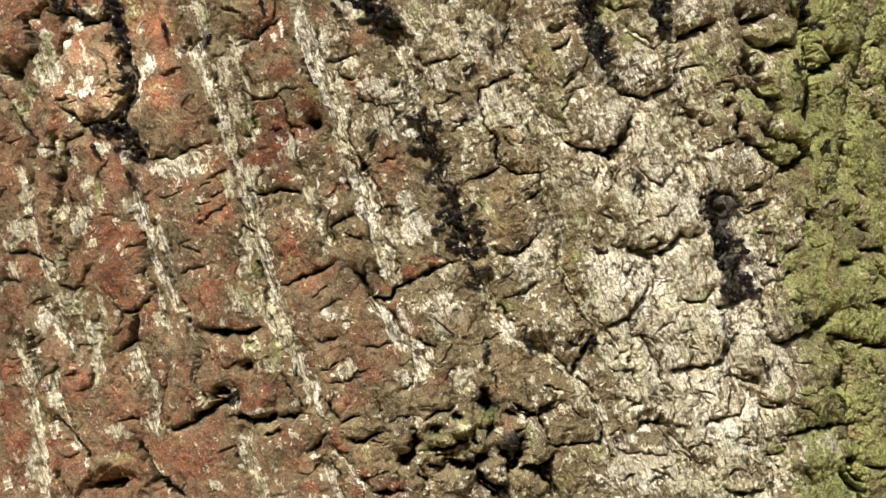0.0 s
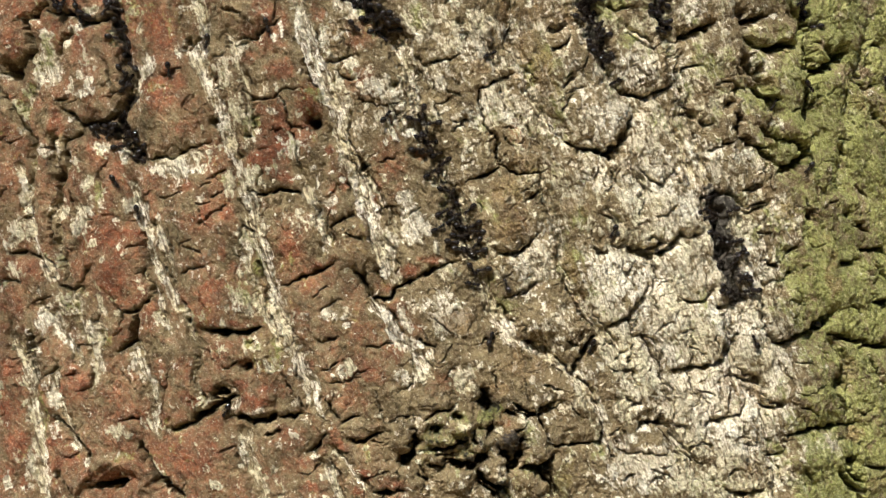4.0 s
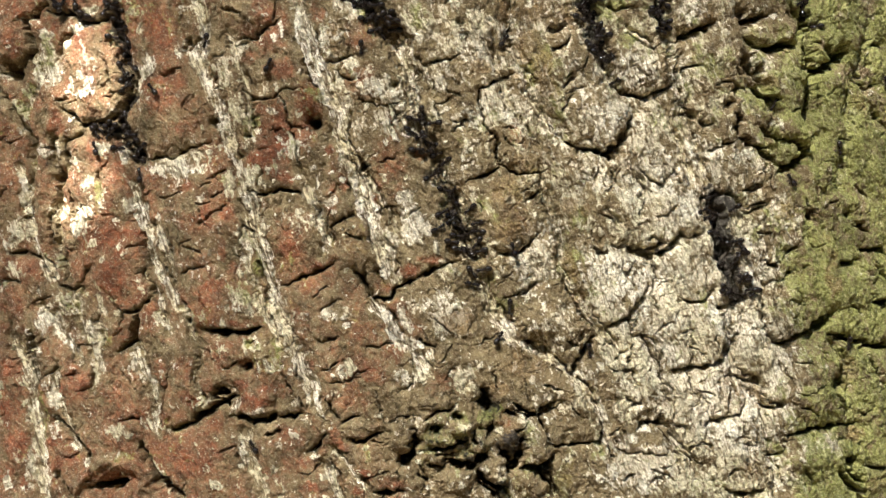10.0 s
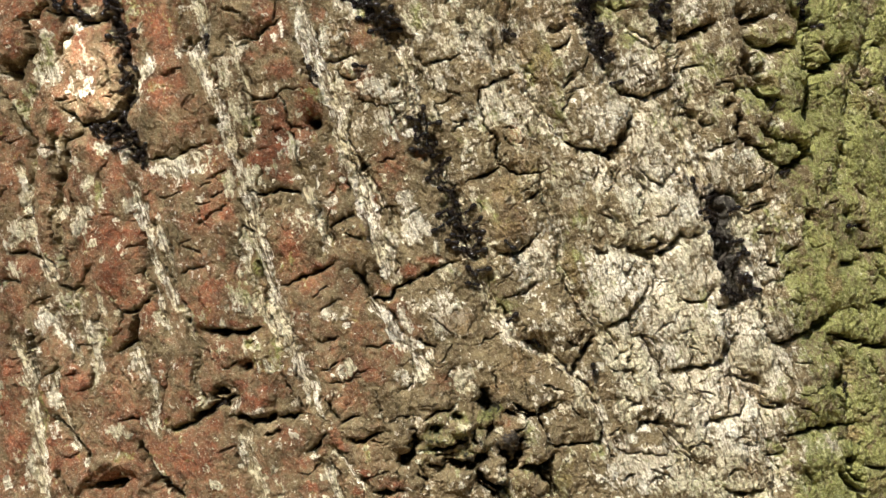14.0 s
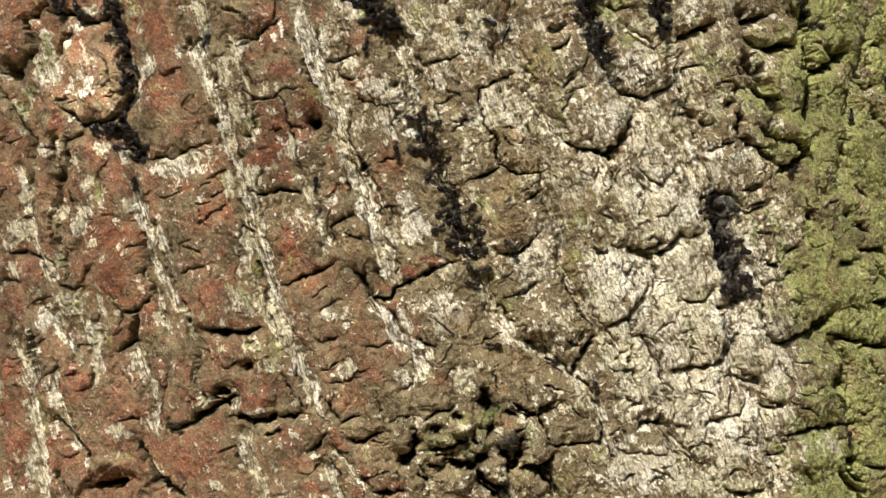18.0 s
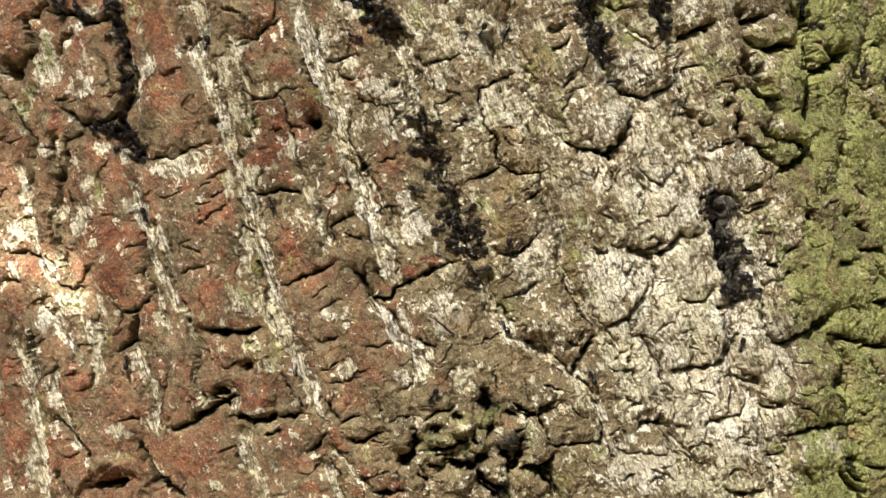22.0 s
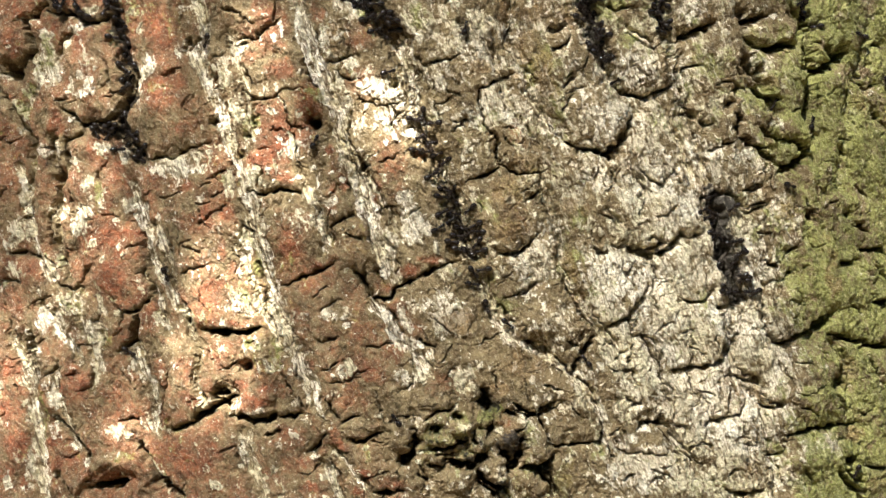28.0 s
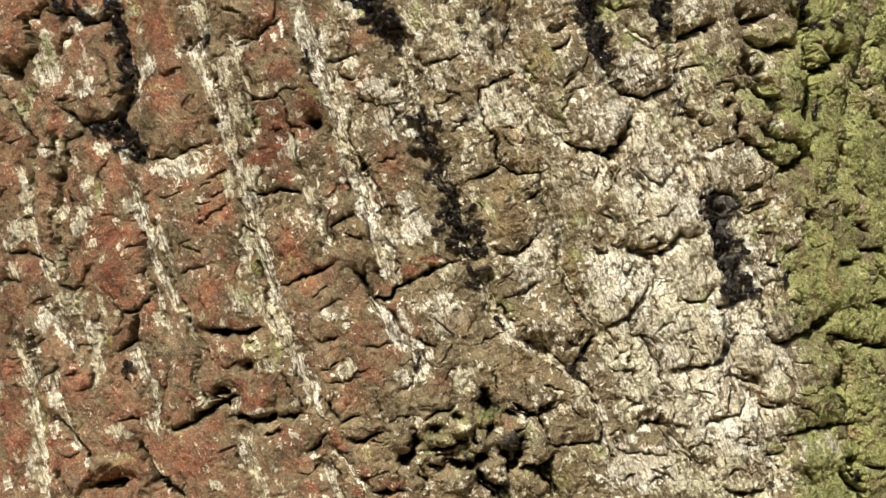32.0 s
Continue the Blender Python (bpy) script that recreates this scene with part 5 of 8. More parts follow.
spot(bare, 1, 40.0, -33.5, 11.35, 6.4)
spot(rust, 0.5, 49.8, -48.1, 6.55, 4.8)
spot(bare, 1, 51.4, -51.3, 9.85, 4.8)
spot(bare, 0.8, 53.1, -62.6, 6.6, 6.4)
spot(rust, 0.5, 51.4, -64.2, 6.55, 6.4)
spot(lichen, 0.9, 59.7, -46.6, 1.65, 4, 20)
furrow(0.9, 0.3, 1, (53.1, -36.9), (57.2, -41.8), (59.7, -46.6))
spot(lichen, 0.9, 68.0, -25.7, 8.4, 6.4)
spot(lichen, 0.9, 69.7, -40.3, 6.75, 6.4)
spot(lichen, 0.9, 74.8, -32.3, 6.8, 6.5)
spot(lichen, 0.75, 69.7, -54.9, 3.4, 3.5)
spot(algae, 0.3, 69.7, -54.1, 3.4, 3.2)
spot(lichen, 1, 73.1, -51.8, 3.4, 2)
spot(lichen, 0.85, 20.7, -35.0, 4, 2.9)
spot(rust, 0.8, 30.3, -39.9, 4.8, 2.6)
spot(rust, 0.9, 34.3, -50.3, 3.25, 2.6)
spot(lichen, 0.75, 63.0, -66.1, 4.2, 4.1)
spot(lichen, 0.7, 95.7, 42.8, 5.35, 5)
spot(lichen, 0.85, 88.6, 29.6, 8.8, 4.9)
spot(lichen, 0.7, 86.0, 52.4, 4.4, 3.3)
spot(lichen, 0.7, 102.9, 26.5, 5.4, 3.3)
spot(algae, 0.55, 93.9, 54.3, 7.15, 6.5)
spot(lichen, 0.7, 112.1, 54.9, 2.25, 4.1)
spot(lichen, 0.75, 113.9, 37.5, 3.35, 1.7)
spot(lichen, 0.6, 105.6, 51.3, 2.2, 5)
spot(rust, 0.8, 93.0, 66.5, 4.45, 3.3)
spot(rust, 0.6, 113.0, 49.1, 5.6, 2)
spot(lichen, 0.8, 136.2, 69.3, 2.45, 3.4)
spot(lichen, 1, 140.9, 38.2, 1.65, 3.4)
spot(rust, 0.5, 143.4, 44.3, 3.1, 4.2)
spot(rust, 0.5, 137.2, 42.4, 5.05, 2.3)
spot(lichen, 0.95, 83.4, 9.9, 6.95, 8.2)
spot(lichen, 0.95, 85.1, 0.2, 6.95, 6.5)
spot(rust, 0.6, 88.6, -11.3, 3.5, 4.1)
spot(algae, 0.5, 88.6, -9.6, 3.5, 4)
spot(lichen, 0.85, 101.1, 10.0, 3.6, 5)
spot(lichen, 0.85, 106.5, -3.1, 2.55, 4.9)
spot(lichen, 0.7, 115.8, 11.8, 3.75, 6.6)
spot(rust, 0.6, 117.7, 11.8, 5.65, 5)
spot(rust, 0.5, 131.2, 1.8, 5.9, 5.1)
spot(rust, 0.6, 133.2, -6.6, 2.95, 10.1)
spot(rust, 0.5, 143.4, 10.3, 3.1, 10.2)
spot(lichen, 0.8, 106.5, -19.7, 5.5, 3.3)
spot(lichen, 0.8, 85.1, -19.4, 5.25, 3.2)
spot(algae, 0.4, 88.6, -19.5, 3.5, 2.5)
spot(rust, 0.6, 90.4, 18.2, 3.55, 3.2)
spot(rust, 0.6, 85.1, 21.4, 2.6, 3.2)
spot(lichen, 0.9, 112.1, -31.3, 2.6, 3.3)
spot(lichen, 0.6, 108.3, -29.6, 3.7, 2.5)
spot(lichen, 0.85, 116.7, -46.4, 4.7, 3.7)
spot(lichen, 0.7, 108.3, -49.4, 4.6, 6.6)
spot(rust, 0.8, 99.2, -37.7, 3.6, 4.2)
spot(rust, 0.7, 104.7, -41.1, 5.5, 3.3)
spot(rust, 0.7, 108.3, -42.8, 1.85, 6.6, 20)
spot(lichen, 1, 96.6, -54.0, 5.4, 5.7)
spot(lichen, 0.9, 101.1, -59.1, 5.4, 4.9)
spot(rust, 0.8, 107.4, -64.3, 5.5, 4.1)
spot(lichen, 1.2, 132.2, -57.8, 6, 4.2)
spot(lichen, 0.7, 123.4, -60.0, 5.8, 3.4)
spot(rust, 0.6, 139.3, -35.3, 4.1, 6.7)
spot(rust, 0.8, 142.3, -55.7, 4.1, 3.3)
spot(rust, 0.6, 149.7, -71.4, 5.3, 3.4)
spot(lichen, 0.95, 83.4, -29.2, 7.8, 5.7)
spot(lichen, 0.9, 85.1, -40.6, 6.95, 4.9)
spot(lichen, 0.95, 91.2, -45.7, 3.55, 3)
spot(lichen, 0.9, 83.4, -56.9, 6.95, 6.5)
spot(lichen, 0.95, 85.1, -66.7, 6.95, 4.9)
spot(algae, 0.4, 92.1, -39.1, 3.55, 3.2)
spot(algae, 0.7, 101.1, -45.1, 1.85, 2.3)

# the old branch scar, a knot of grey-green lumps with hollows between them, their shade painted in
boss(2.2, 4.0, -52.8, 4.45, 5.1)
boss(2.4, 15.1, -51.3, 7.95, 6.1)
boss(1.2, 19.9, -49.7, 2.9, 2.9)
boss(2.2, 24.7, -53.9, 4, 3.5)
boss(1.8, 11.9, -59.7, 3.2, 2)
boss(1.2, 19.4, -59.6, 3.2, 1.6)
boss(2.4, 30.3, -62.6, 5.45, 4.2)
boss(2.4, 34.3, -53.0, 4.35, 3.8)
boss(2.0, 41.0, -56.3, 5.2, 6.1)
boss(1.6, 27.1, -48.0, 3.85, 2.4)
boss(1.3, 23.1, -42.2, 3.5, 3.2)
boss(1.5, 12.7, -43.3, 4.75, 2.9)
boss(1.2, 15.9, -64.5, 7.2, 3.9)
boss(1.2, 40.0, -66.4, 4.9, 3.5)
crack(3, 6.5, (7.6, -51.3), (7.3, -55.4), (5.4, -58.9), (2.2, -59.7))
crack(1.4, 3.5, (11.5, -56.9), (17.2, -55.6), (21.7, -53.6))
crack(1.2, 3, (12.7, -58.1), (17.5, -57.4))
crack(3.4, 7, (15.6, -59.3), (20.4, -61.1), (24.7, -59.8), (27.4, -57.1))
crack(1.4, 4, (27.4, -53.0), (28.4, -51.1), (29.0, -48.7))
crack(3.6, 7, (31.0, -56.7), (33.4, -59.4), (34.3, -63.6))
crack(2.8, 7, (37.4, -52.7), (36.4, -58.3), (35.1, -62.7))
crack(3.2, 6, (26.0, -39.5), (27.8, -43.4), (28.4, -46.6))
crack(2, 5, (32.4, -46.0), (35.8, -47.3))
crack(3, 6, (24.4, -62.5), (28.1, -66.3), (32.9, -69.0))
crack(1.8, 5, (34.8, -43.6), (39.2, -46.7), (43.2, -45.1), (46.8, -43.6))
crack(1, 2.5, (-0.3, -49.0), (2.4, -47.3), (6.7, -46.9))
crack(1.2, 3.5, (10.3, -48.1), (13.5, -45.8), (18.5, -44.3))
crack(2, 5, (46.2, -59.0), (41.6, -61.8), (37.1, -62.0))
crack(1.4, 4, (41.6, -62.1), (44.2, -65.7), (46.2, -69.3))
crack(1.2, 3, (7.6, -63.4), (10.8, -65.6))
crack(1.2, 3.5, (24.7, -55.8), (23.6, -52.6), (24.2, -50.2))
crack(1.2, 3.5, (10.3, -60.8), (14.3, -61.5), (16.9, -60.2))
pit(1.3, 5, 13.0, -50.6)
pit(0.9, 5, 11.8, -50.5)
pit(1, 5, 19.1, -47.3)
pit(0.8, 4, 18.0, -46.8)
pit(1.4, 5, 3.5, -59.2)
pit(1.6, 6, 27.4, -44.3)
pit(1.8, 6, 34.3, -61.0)
ridge(1.2, 0.9, (8.7, -50.6), (9.9, -47.4), (15.1, -47.0), (17.5, -49.7))
ridge(1.2, 0.9, (18.5, -50.7), (20.7, -51.6), (22.6, -49.7), (21.7, -47.5), (18.8, -45.9))
ridge(1.2, 0.9, (39.7, -48.8), (41.6, -53.6), (42.4, -58.4))
# painted shade in the scar's hollows, on the same layer as the sap
spot(sap_shade, 0.62, 34.3, -54.6, 3.25, 2.8)
spot(sap_shade, 0.66, 27.4, -44.0, 2.55, 3.2)
spot(sap_shade, 0.62, 3.8, -59.7, 2.55, 1.3)
spot(sap_shade, 0.66, 23.3, -59.6, 4.15, 1.4)
spot(sap_shade, 0.5, 17.5, -56.9, 4.5, 1.1)
spot(sap_shade, 0.66, 34.3, -59.9, 2.25, 2.9)
spot(sap_shade, 0.55, 28.7, -67.1, 4, 2)
spot(sap_shade, 0.6, 7.2, -54.9, 0.95, 3.2)
spot(algae, 0.18, 15.1, -52.6, 7.15, 5.6)
spot(algae, 0.3, 25.5, -48.6, 3.5, 2.2)
spot(algae, 0.75, 30.6, -45.3, 2.25, 1.3)
spot(algae, 0.21, 11.9, -59.7, 2.85, 1.9)
spot(algae, 0.19, 40.8, -57.6, 4.55, 4.8)
spot(algae, 0.15, 30.3, -63.1, 4.8, 3.5)
spot(red_bark, 1.2, 32.4, -49.5, 2.25, 1.3)
spot(rust, 1, 32.4, -49.8, 2.9, 1.6)
spot(rust, 0.55, 4.0, -51.7, 2.85, 3.2)
spot(rust, 0.7, 34.3, -52.4, 2.9, 2.3)
spot(lichen, 0.5, 15.1, -50.2, 6.4, 3.2)
spot(lichen, 0.7, 20.7, -50.2, 2.2, 1.6)
spot(lichen, 0.5, 25.5, -54.2, 3.5, 2.9)
spot(lichen, 0.6, 19.9, -59.8, 2.55, 1.3)
spot(lichen, 0.6, 31.9, -62.3, 3.85, 2.6)
spot(lichen, 0.65, 40.8, -59.2, 3.9, 2.2)
spot(lichen, 0.8, 20.7, -39.8, 4, 1.9)
spot(lichen, 0.9, 5.6, -39.0, 1.6, 2.3)
spot(lichen, 0.55, 7.2, -48.5, 2.25, 1.6)

crack(0.9, 2.6, (62.2, 11.5), (64.7, 9.1), (66.3, 7.4))
crack(1, 3, (58.0, 0.2), (59.7, -1.5), (62.2, -0.6))
crack(2.2, 4.5, (68.3, 0.8), (74.8, 0.0), (79.9, 1.8))
crack(1, 3, (73.1, -1.5), (75.6, -3.9))
crack(1.3, 3.5, (74.8, -10.4), (72.2, -14.4), (70.5, -17.7), (67.2, -20.1), (62.2, -22.1))
crack(1, 3, (73.4, -13.8), (71.0, -16.9))
crack(0.8, 2.4, (68.0, -7.4), (69.7, -4.7))
crack(1, 3, (49.8, -9.5), (52.2, -14.3), (54.7, -19.2), (59.7, -23.2))
crack(0.9, 2.6, (37.6, -12.7), (42.4, -9.5))
crack(1, 3, (32.2, -1.3), (36.8, -0.8), (40.0, 2.6), (42.4, 5.0))
crack(1.2, 3, (42.4, 16.5), (39.7, 14.3))
crack(1.3, 3.4, (69.7, -25.8), (72.2, -24.2), (74.8, -28.3), (75.6, -30.7), (77.3, -32.3))
crack(0.9, 2.6, (77.3, -35.6), (79.4, -39.2))
crack(1, 2.8, (69.7, -45.2), (72.4, -43.3))
crack(1.6, 4, (71.9, -51.1), (74.8, -49.8), (80.6, -49.5))
crack(1, 3, (78.2, 17.2), (80.8, 21.0), (83.4, 23.8))
crack(0.9, 2.6, (79.1, 0.0), (83.4, 3.4), (91.2, 4.6))
crack(0.9, 2.6, (84.2, -15.0), (91.2, -15.1), (93.2, -13.8), (94.6, -11.0))
crack(0.9, 2.6, (110.2, 18.4), (106.5, 17.3), (103.4, 17.0))
crack(0.9, 2.6, (101.1, 13.7), (104.7, 10.7), (109.3, 12.2), (112.4, 13.4))
crack(2, 4.5, (95.7, -17.2), (100.5, -16.3))
crack(1.3, 3.5, (81.6, -34.9), (87.0, -35.1))
crack(1.8, 4, (90.4, -34.2), (95.7, -33.1), (97.5, -29.4), (100.3, -26.2))
crack(0.8, 2.4, (87.7, -28.3), (92.1, -31.0))
crack(1.2, 3, (79.9, -49.0), (81.3, -53.6), (83.4, -55.6))
crack(0.9, 2.6, (93.0, -49.3), (97.5, -48.8), (99.2, -45.1), (100.0, -41.0))
crack(1.4, 3.6, (101.1, -36.5), (106.5, -38.8), (110.6, -40.6))
crack(1, 2.8, (86.3, -53.2), (81.6, -50.3))
crack(0.8, 2.4, (94.2, -57.2), (90.4, -55.5))
crack(1, 2.8, (83.4, -58.2), (87.9, -61.3))
crack(0.8, 2.4, (101.4, -63.7), (98.9, -65.9))
crack(0.8, 2.4, (107.4, -58.0), (108.5, -54.1))
crack(0.8, 2.4, (63.8, -32.2), (66.3, -29.8), (68.3, -29.0))
crack(0.7, 2.2, (61.3, -25.7), (64.7, -27.6))
crack(0.8, 2.4, (67.2, -34.6), (71.0, -35.8))
crack(0.8, 2.4, (76.5, -24.2), (79.1, -21.8), (81.6, -21.0))
crack(0.7, 2.2, (84.2, -24.3), (88.6, -23.5))
crack(0.8, 2.4, (66.3, 22.8), (64.7, 18.8), (61.7, 16.3))
crack(0.8, 2.4, (59.7, 22.8), (58.3, 18.7))
crack(0.9, 2.6, (70.5, 21.2), (72.7, 18.0), (72.2, 14.8))
crack(0.8, 2.4, (76.5, 9.1), (79.9, 9.9), (82.5, 12.4))
crack(0.8, 2.2, (64.7, -56.4), (67.2, -58.1), (69.7, -58.6), (74.8, -58.3))
crack(0.8, 2.4, (74.8, -66.4), (78.5, -65.2))
crack(0.8, 2.4, (69.7, -64.6), (66.3, -66.2))
crack(1, 2.6, (49.8, -26.4), (53.1, -27.5))
crack(0.9, 2.8, (49.8, 46.8), (53.1, 49.3))
crack(0.8, 2.4, (49.8, 44.4), (55.5, 46.1))
crack(0.8, 2.6, (45.7, 57.2), (50.6, 58.9), (51.4, 61.0))
crack(1.2, 3, (45.7, 61.7), (49.8, 63.7))
crack(0.8, 2.4, (31.9, 24.2), (29.5, 27.4), (30.6, 30.6))
crack(0.8, 2.4, (31.9, 34.1), (34.3, 34.4))
crack(0.8, 2.4, (17.5, 36.1), (22.3, 36.6))
crack(1, 3, (68.0, 64.1), (72.2, 61.0), (75.6, 59.5))
crack(0.9, 2.6, (69.7, 53.6), (72.2, 49.6))
spot(algae, 0.22, 24.7, -55.8, 15.25, 9.9)
# the same hollows painted darker, as shade
spot(sap_shade, 0.85, 27.4, -44.0, 2.25, 2.9)
spot(sap_shade, 0.8, 34.3, -55.9, 2.9, 3.5)
spot(sap_shade, 0.8, 23.3, -59.8, 3.85, 1.3)
spot(sap_shade, 0.8, 3.8, -59.7, 2.2, 1.1)
spot(rust, 0.45, 11.1, 59.2, 7.15, 7.2)
spot(rust, 0.5, -4.8, 54.4, 5.6, 7.2)
spot(rust, 0.4, 33.5, 46.6, 9.65, 9.6)
spot(rust, 0.4, 15.9, 27.3, 6.4, 8)
spot(rust, 0.4, 43.2, 22.6, 8.15, 9.7)
spot(rust, 0.35, -20.8, -4.6, 9.6, 9.6)
spot(rust, 0.35, 59.7, 55.0, 6.6, 9.7)
spot(rust, 0.45, 25.5, -6.2, 6.4, 6.4)
spot(rust, 0.35, -40.2, 49.9, 6.5, 6.4)

spot(bare, 1, -100.3, -55.8, 18.45, 18.1)
spot(bare, 1, -20.8, 1.8, 19.3, 15.9)
spot(bare, 1, -33.7, -51.1, 21.1, 16)
spot(bare, 1, -63.4, -38.6, 10.15, 12.9)
spot(sap_shade, 0.6, 27.9, -45.4, 2.9, 3.5)
spot(algae, 0.27, 17.5, -51.0, 9.55, 6.4)
spot(algae, 0.24, 34.3, -62.3, 6.45, 4.8)

crack(2.4, 5, (-108.1, -26.0), (-105.1, -33.7), (-105.5, -41.1))
crack(1.6, 4, (-99.0, -48.3), (-93.0, -53.9), (-87.1, -59.9))
crack(3, 5.5, (101.6, 68.5), (104.7, 67.0), (107.6, 67.9))
crack(2.4, 5, (104.1, 62.0), (106.5, 60.3), (109.3, 58.7), (113.2, 59.5), (118.8, 60.1))
crack(3.2, 5.5, (104.1, 55.6), (105.6, 53.0), (107.1, 51.0))
crack(3, 5.5, (106.3, 47.4), (109.3, 45.7), (112.2, 43.9))
crack(1.2, 3, (113.9, 43.3), (115.0, 40.7))
crack(2, 5, (119.6, 71.8), (122.5, 68.6), (123.0, 65.3), (128.5, 65.9))
crack(2, 4.5, (125.4, 55.7), (125.0, 52.7))
crack(3, 5.5, (130.8, 60.0), (134.2, 57.4), (137.6, 57.6))
crack(2, 4.5, (126.9, 51.1), (131.2, 53.1), (134.4, 54.9))
crack(2.6, 5.5, (104.0, 38.8), (102.0, 37.1), (101.6, 34.4))
crack(2.6, 5.5, (104.5, 31.5), (108.3, 30.3), (112.2, 29.7))
crack(1.6, 4, (109.3, 35.7), (112.1, 34.1), (116.9, 32.6))
crack(2, 4.5, (116.9, 32.4), (120.5, 31.7), (123.4, 29.9), (122.5, 26.9), (119.6, 25.0))
crack(2, 4.5, (124.4, 29.2), (125.6, 32.0), (127.5, 33.7))
crack(1.6, 4, (112.1, 27.7), (115.0, 24.9))
crack(1.2, 3, (100.0, 46.1), (103.4, 47.1))
crack(1.5, 3.5, (90.2, 37.1), (93.2, 36.1))
crack(1.6, 4, (137.0, 29.9), (139.5, 27.9))
crack(1.2, 3, (141.3, 54.7), (143.6, 50.9))
crack(1.3, 3.4, (148.2, 61.5), (152.2, 61.7))
crack(2, 4.5, (137.0, -3.9), (141.5, -4.6))
crack(1.8, 4, (144.2, 0.2), (148.6, -0.2), (152.2, 0.5))
crack(1.8, 4, (142.3, 8.0), (144.6, 5.8))
crack(1.2, 3, (118.4, -0.8), (121.7, 1.2))
crack(1.2, 3, (110.2, -3.0), (112.4, -4.8), (115.0, -5.1))
crack(2.6, 5.5, (126.1, -22.8), (129.3, -20.8), (131.4, -19.8))
crack(2.2, 5, (120.4, -25.8), (125.4, -24.6), (127.7, -23.1))
crack(2, 4.5, (111.7, -24.7), (114.9, -27.2), (117.9, -28.1))
crack(1.8, 4, (149.5, -16.4), (153.7, -16.9))
crack(2.2, 4.5, (144.2, -29.7), (149.7, -29.1), (153.7, -28.6))
crack(1.8, 4, (135.0, -26.8), (139.3, -26.9), (143.6, -28.0))
crack(2, 4, (109.3, -45.2), (113.9, -46.5), (117.9, -45.9))
crack(1.4, 3.6, (137.0, -34.9), (138.3, -38.7), (139.3, -43.8), (138.3, -50.8))
crack(3, 5.5, (139.1, -63.4), (142.6, -62.4))
crack(2.4, 5.5, (136.8, -66.3), (141.3, -70.9), (145.7, -73.0))
crack(1.2, 3, (146.3, -65.3), (150.9, -66.5))
crack(1.6, 4, (112.8, -60.5), (116.9, -60.0))
spot(lichen, 0.9, 74.8, -63.2, 13.65, 8.2)
spot(lichen, 0.9, 101.1, -52.5, 9.05, 9.9)
spot(lichen, 0.85, 64.7, -19.2, 10.05, 4.8)
spot(bare, 1, -98.4, -29.4, 12.85, 6.6)
spot(rust, 0.35, -105.8, -32.9, 11.2, 10)
spot(rust, 0.5, 102.9, 62.8, 7.25, 9.9)
spot(rust, 0.4, 112.1, 68.1, 4.65, 4.2)
spot(algae, 0.55, 110.2, 63.1, 11.15, 6.6)
spot(algae, 0.6, 119.6, 40.1, 9.55, 8.4)
spot(algae, 0.45, 99.2, 62.6, 7.2, 5)
spot(algae, 0.6, 119.6, 55.1, 7.6, 5)
pit(1.5, 4.5, 136.2, -40.3)

# wider painted shade round the scar's hollows
spot(sap_shade, 0.72, 33.9, -55.6, 5.5, 6.1)
spot(sap_shade, 0.72, 27.4, -43.4, 3.2, 3.9)
spot(sap_shade, 0.62, 16.7, -57.2, 6.4, 1.6)
spot(sap_shade, 0.66, 29.5, -66.7, 4.8, 2.2)
spot(algae, 0.3, 39.2, -56.0, 6.5, 8)
spot(bare, 0.8, 38.4, -57.6, 9.7, 9.7)
spot(lichen, 0.8, 106.5, -67.5, 11, 4.9)
spot(lichen, 0.92, 73.1, -4.7, 10.2, 13)

spot(sap_shade, 0.85, 96.4, 11.3, 3.6, 4.3)
spot(sap_shade, 0.7, 98.3, -1.5, 3.25, 6.6)
spot(lichen, 0.45, 43.2, 61.2, 9.8, 8)

# broad painted darkening over the whole scar
spot(sap_shade, 0.57, 19.9, -55.0, 16, 7.7)
spot(algae, 0.36, 19.9, -54.2, 14.35, 7.2)

spot(sap_shade, 0.9, 99.1, 13.6, 2.5, 3.0)
spot(algae, 0.66, 106.9, 14.7, 6.6, 5.0)
spot(algae, 0.66, 105.8, 5.9, 4.8, 5.7)
spot(algae, 0.62, 113.0, 18.4, 4.9, 4.3)
spot(algae, 0.68, 112.4, 7.6, 5.6, 7.3)
spot(sap_shade, 0.72, 85.8, 20.2, 1.7, 3.0)
spot(rust, 0.95, 32.4, -49.0, 3.6, 2.6)
# more shade painted in at the scar's right and top hollows
spot(sap_shade, 0.88, 33.0, -55.0, 5.4, 4.8)
spot(sap_shade, 0.7, 26.6, -42.4, 2.4, 2.4)
spot(algae, 0.6, 28.4, -46.7, 3.9, 2.5)
spot(algae, 0.45, 17.5, -51.0, 7.0, 5.5)
spot(algae, 0.4, 39.2, -53.6, 4.2, 5.5)

# hair cracks: short ones across the plates, rising to the right, and longer ones along the grain
hair = random.Random(77)
for k in range(190):
    s, h = hair.uniform(LOW_S, HIGH_S), hair.uniform(LOW_H, HIGH_H)
    a, size = (radians(hair.gauss(22, 18)), hair.uniform(1.8, 6.0)) if k % 3 else (radians(hair.gauss(108, 9)), hair.uniform(4, 11))
    bend = hair.uniform(-0.5, 0.5)
    crack(hair.uniform(0.15, 0.5), hair.uniform(0.8, 2.2), (s, h), (s + math.cos(a + bend) * size / 2, h + math.sin(a + bend) * size / 2),
          (s + math.cos(a) * size, h + math.sin(a) * size))

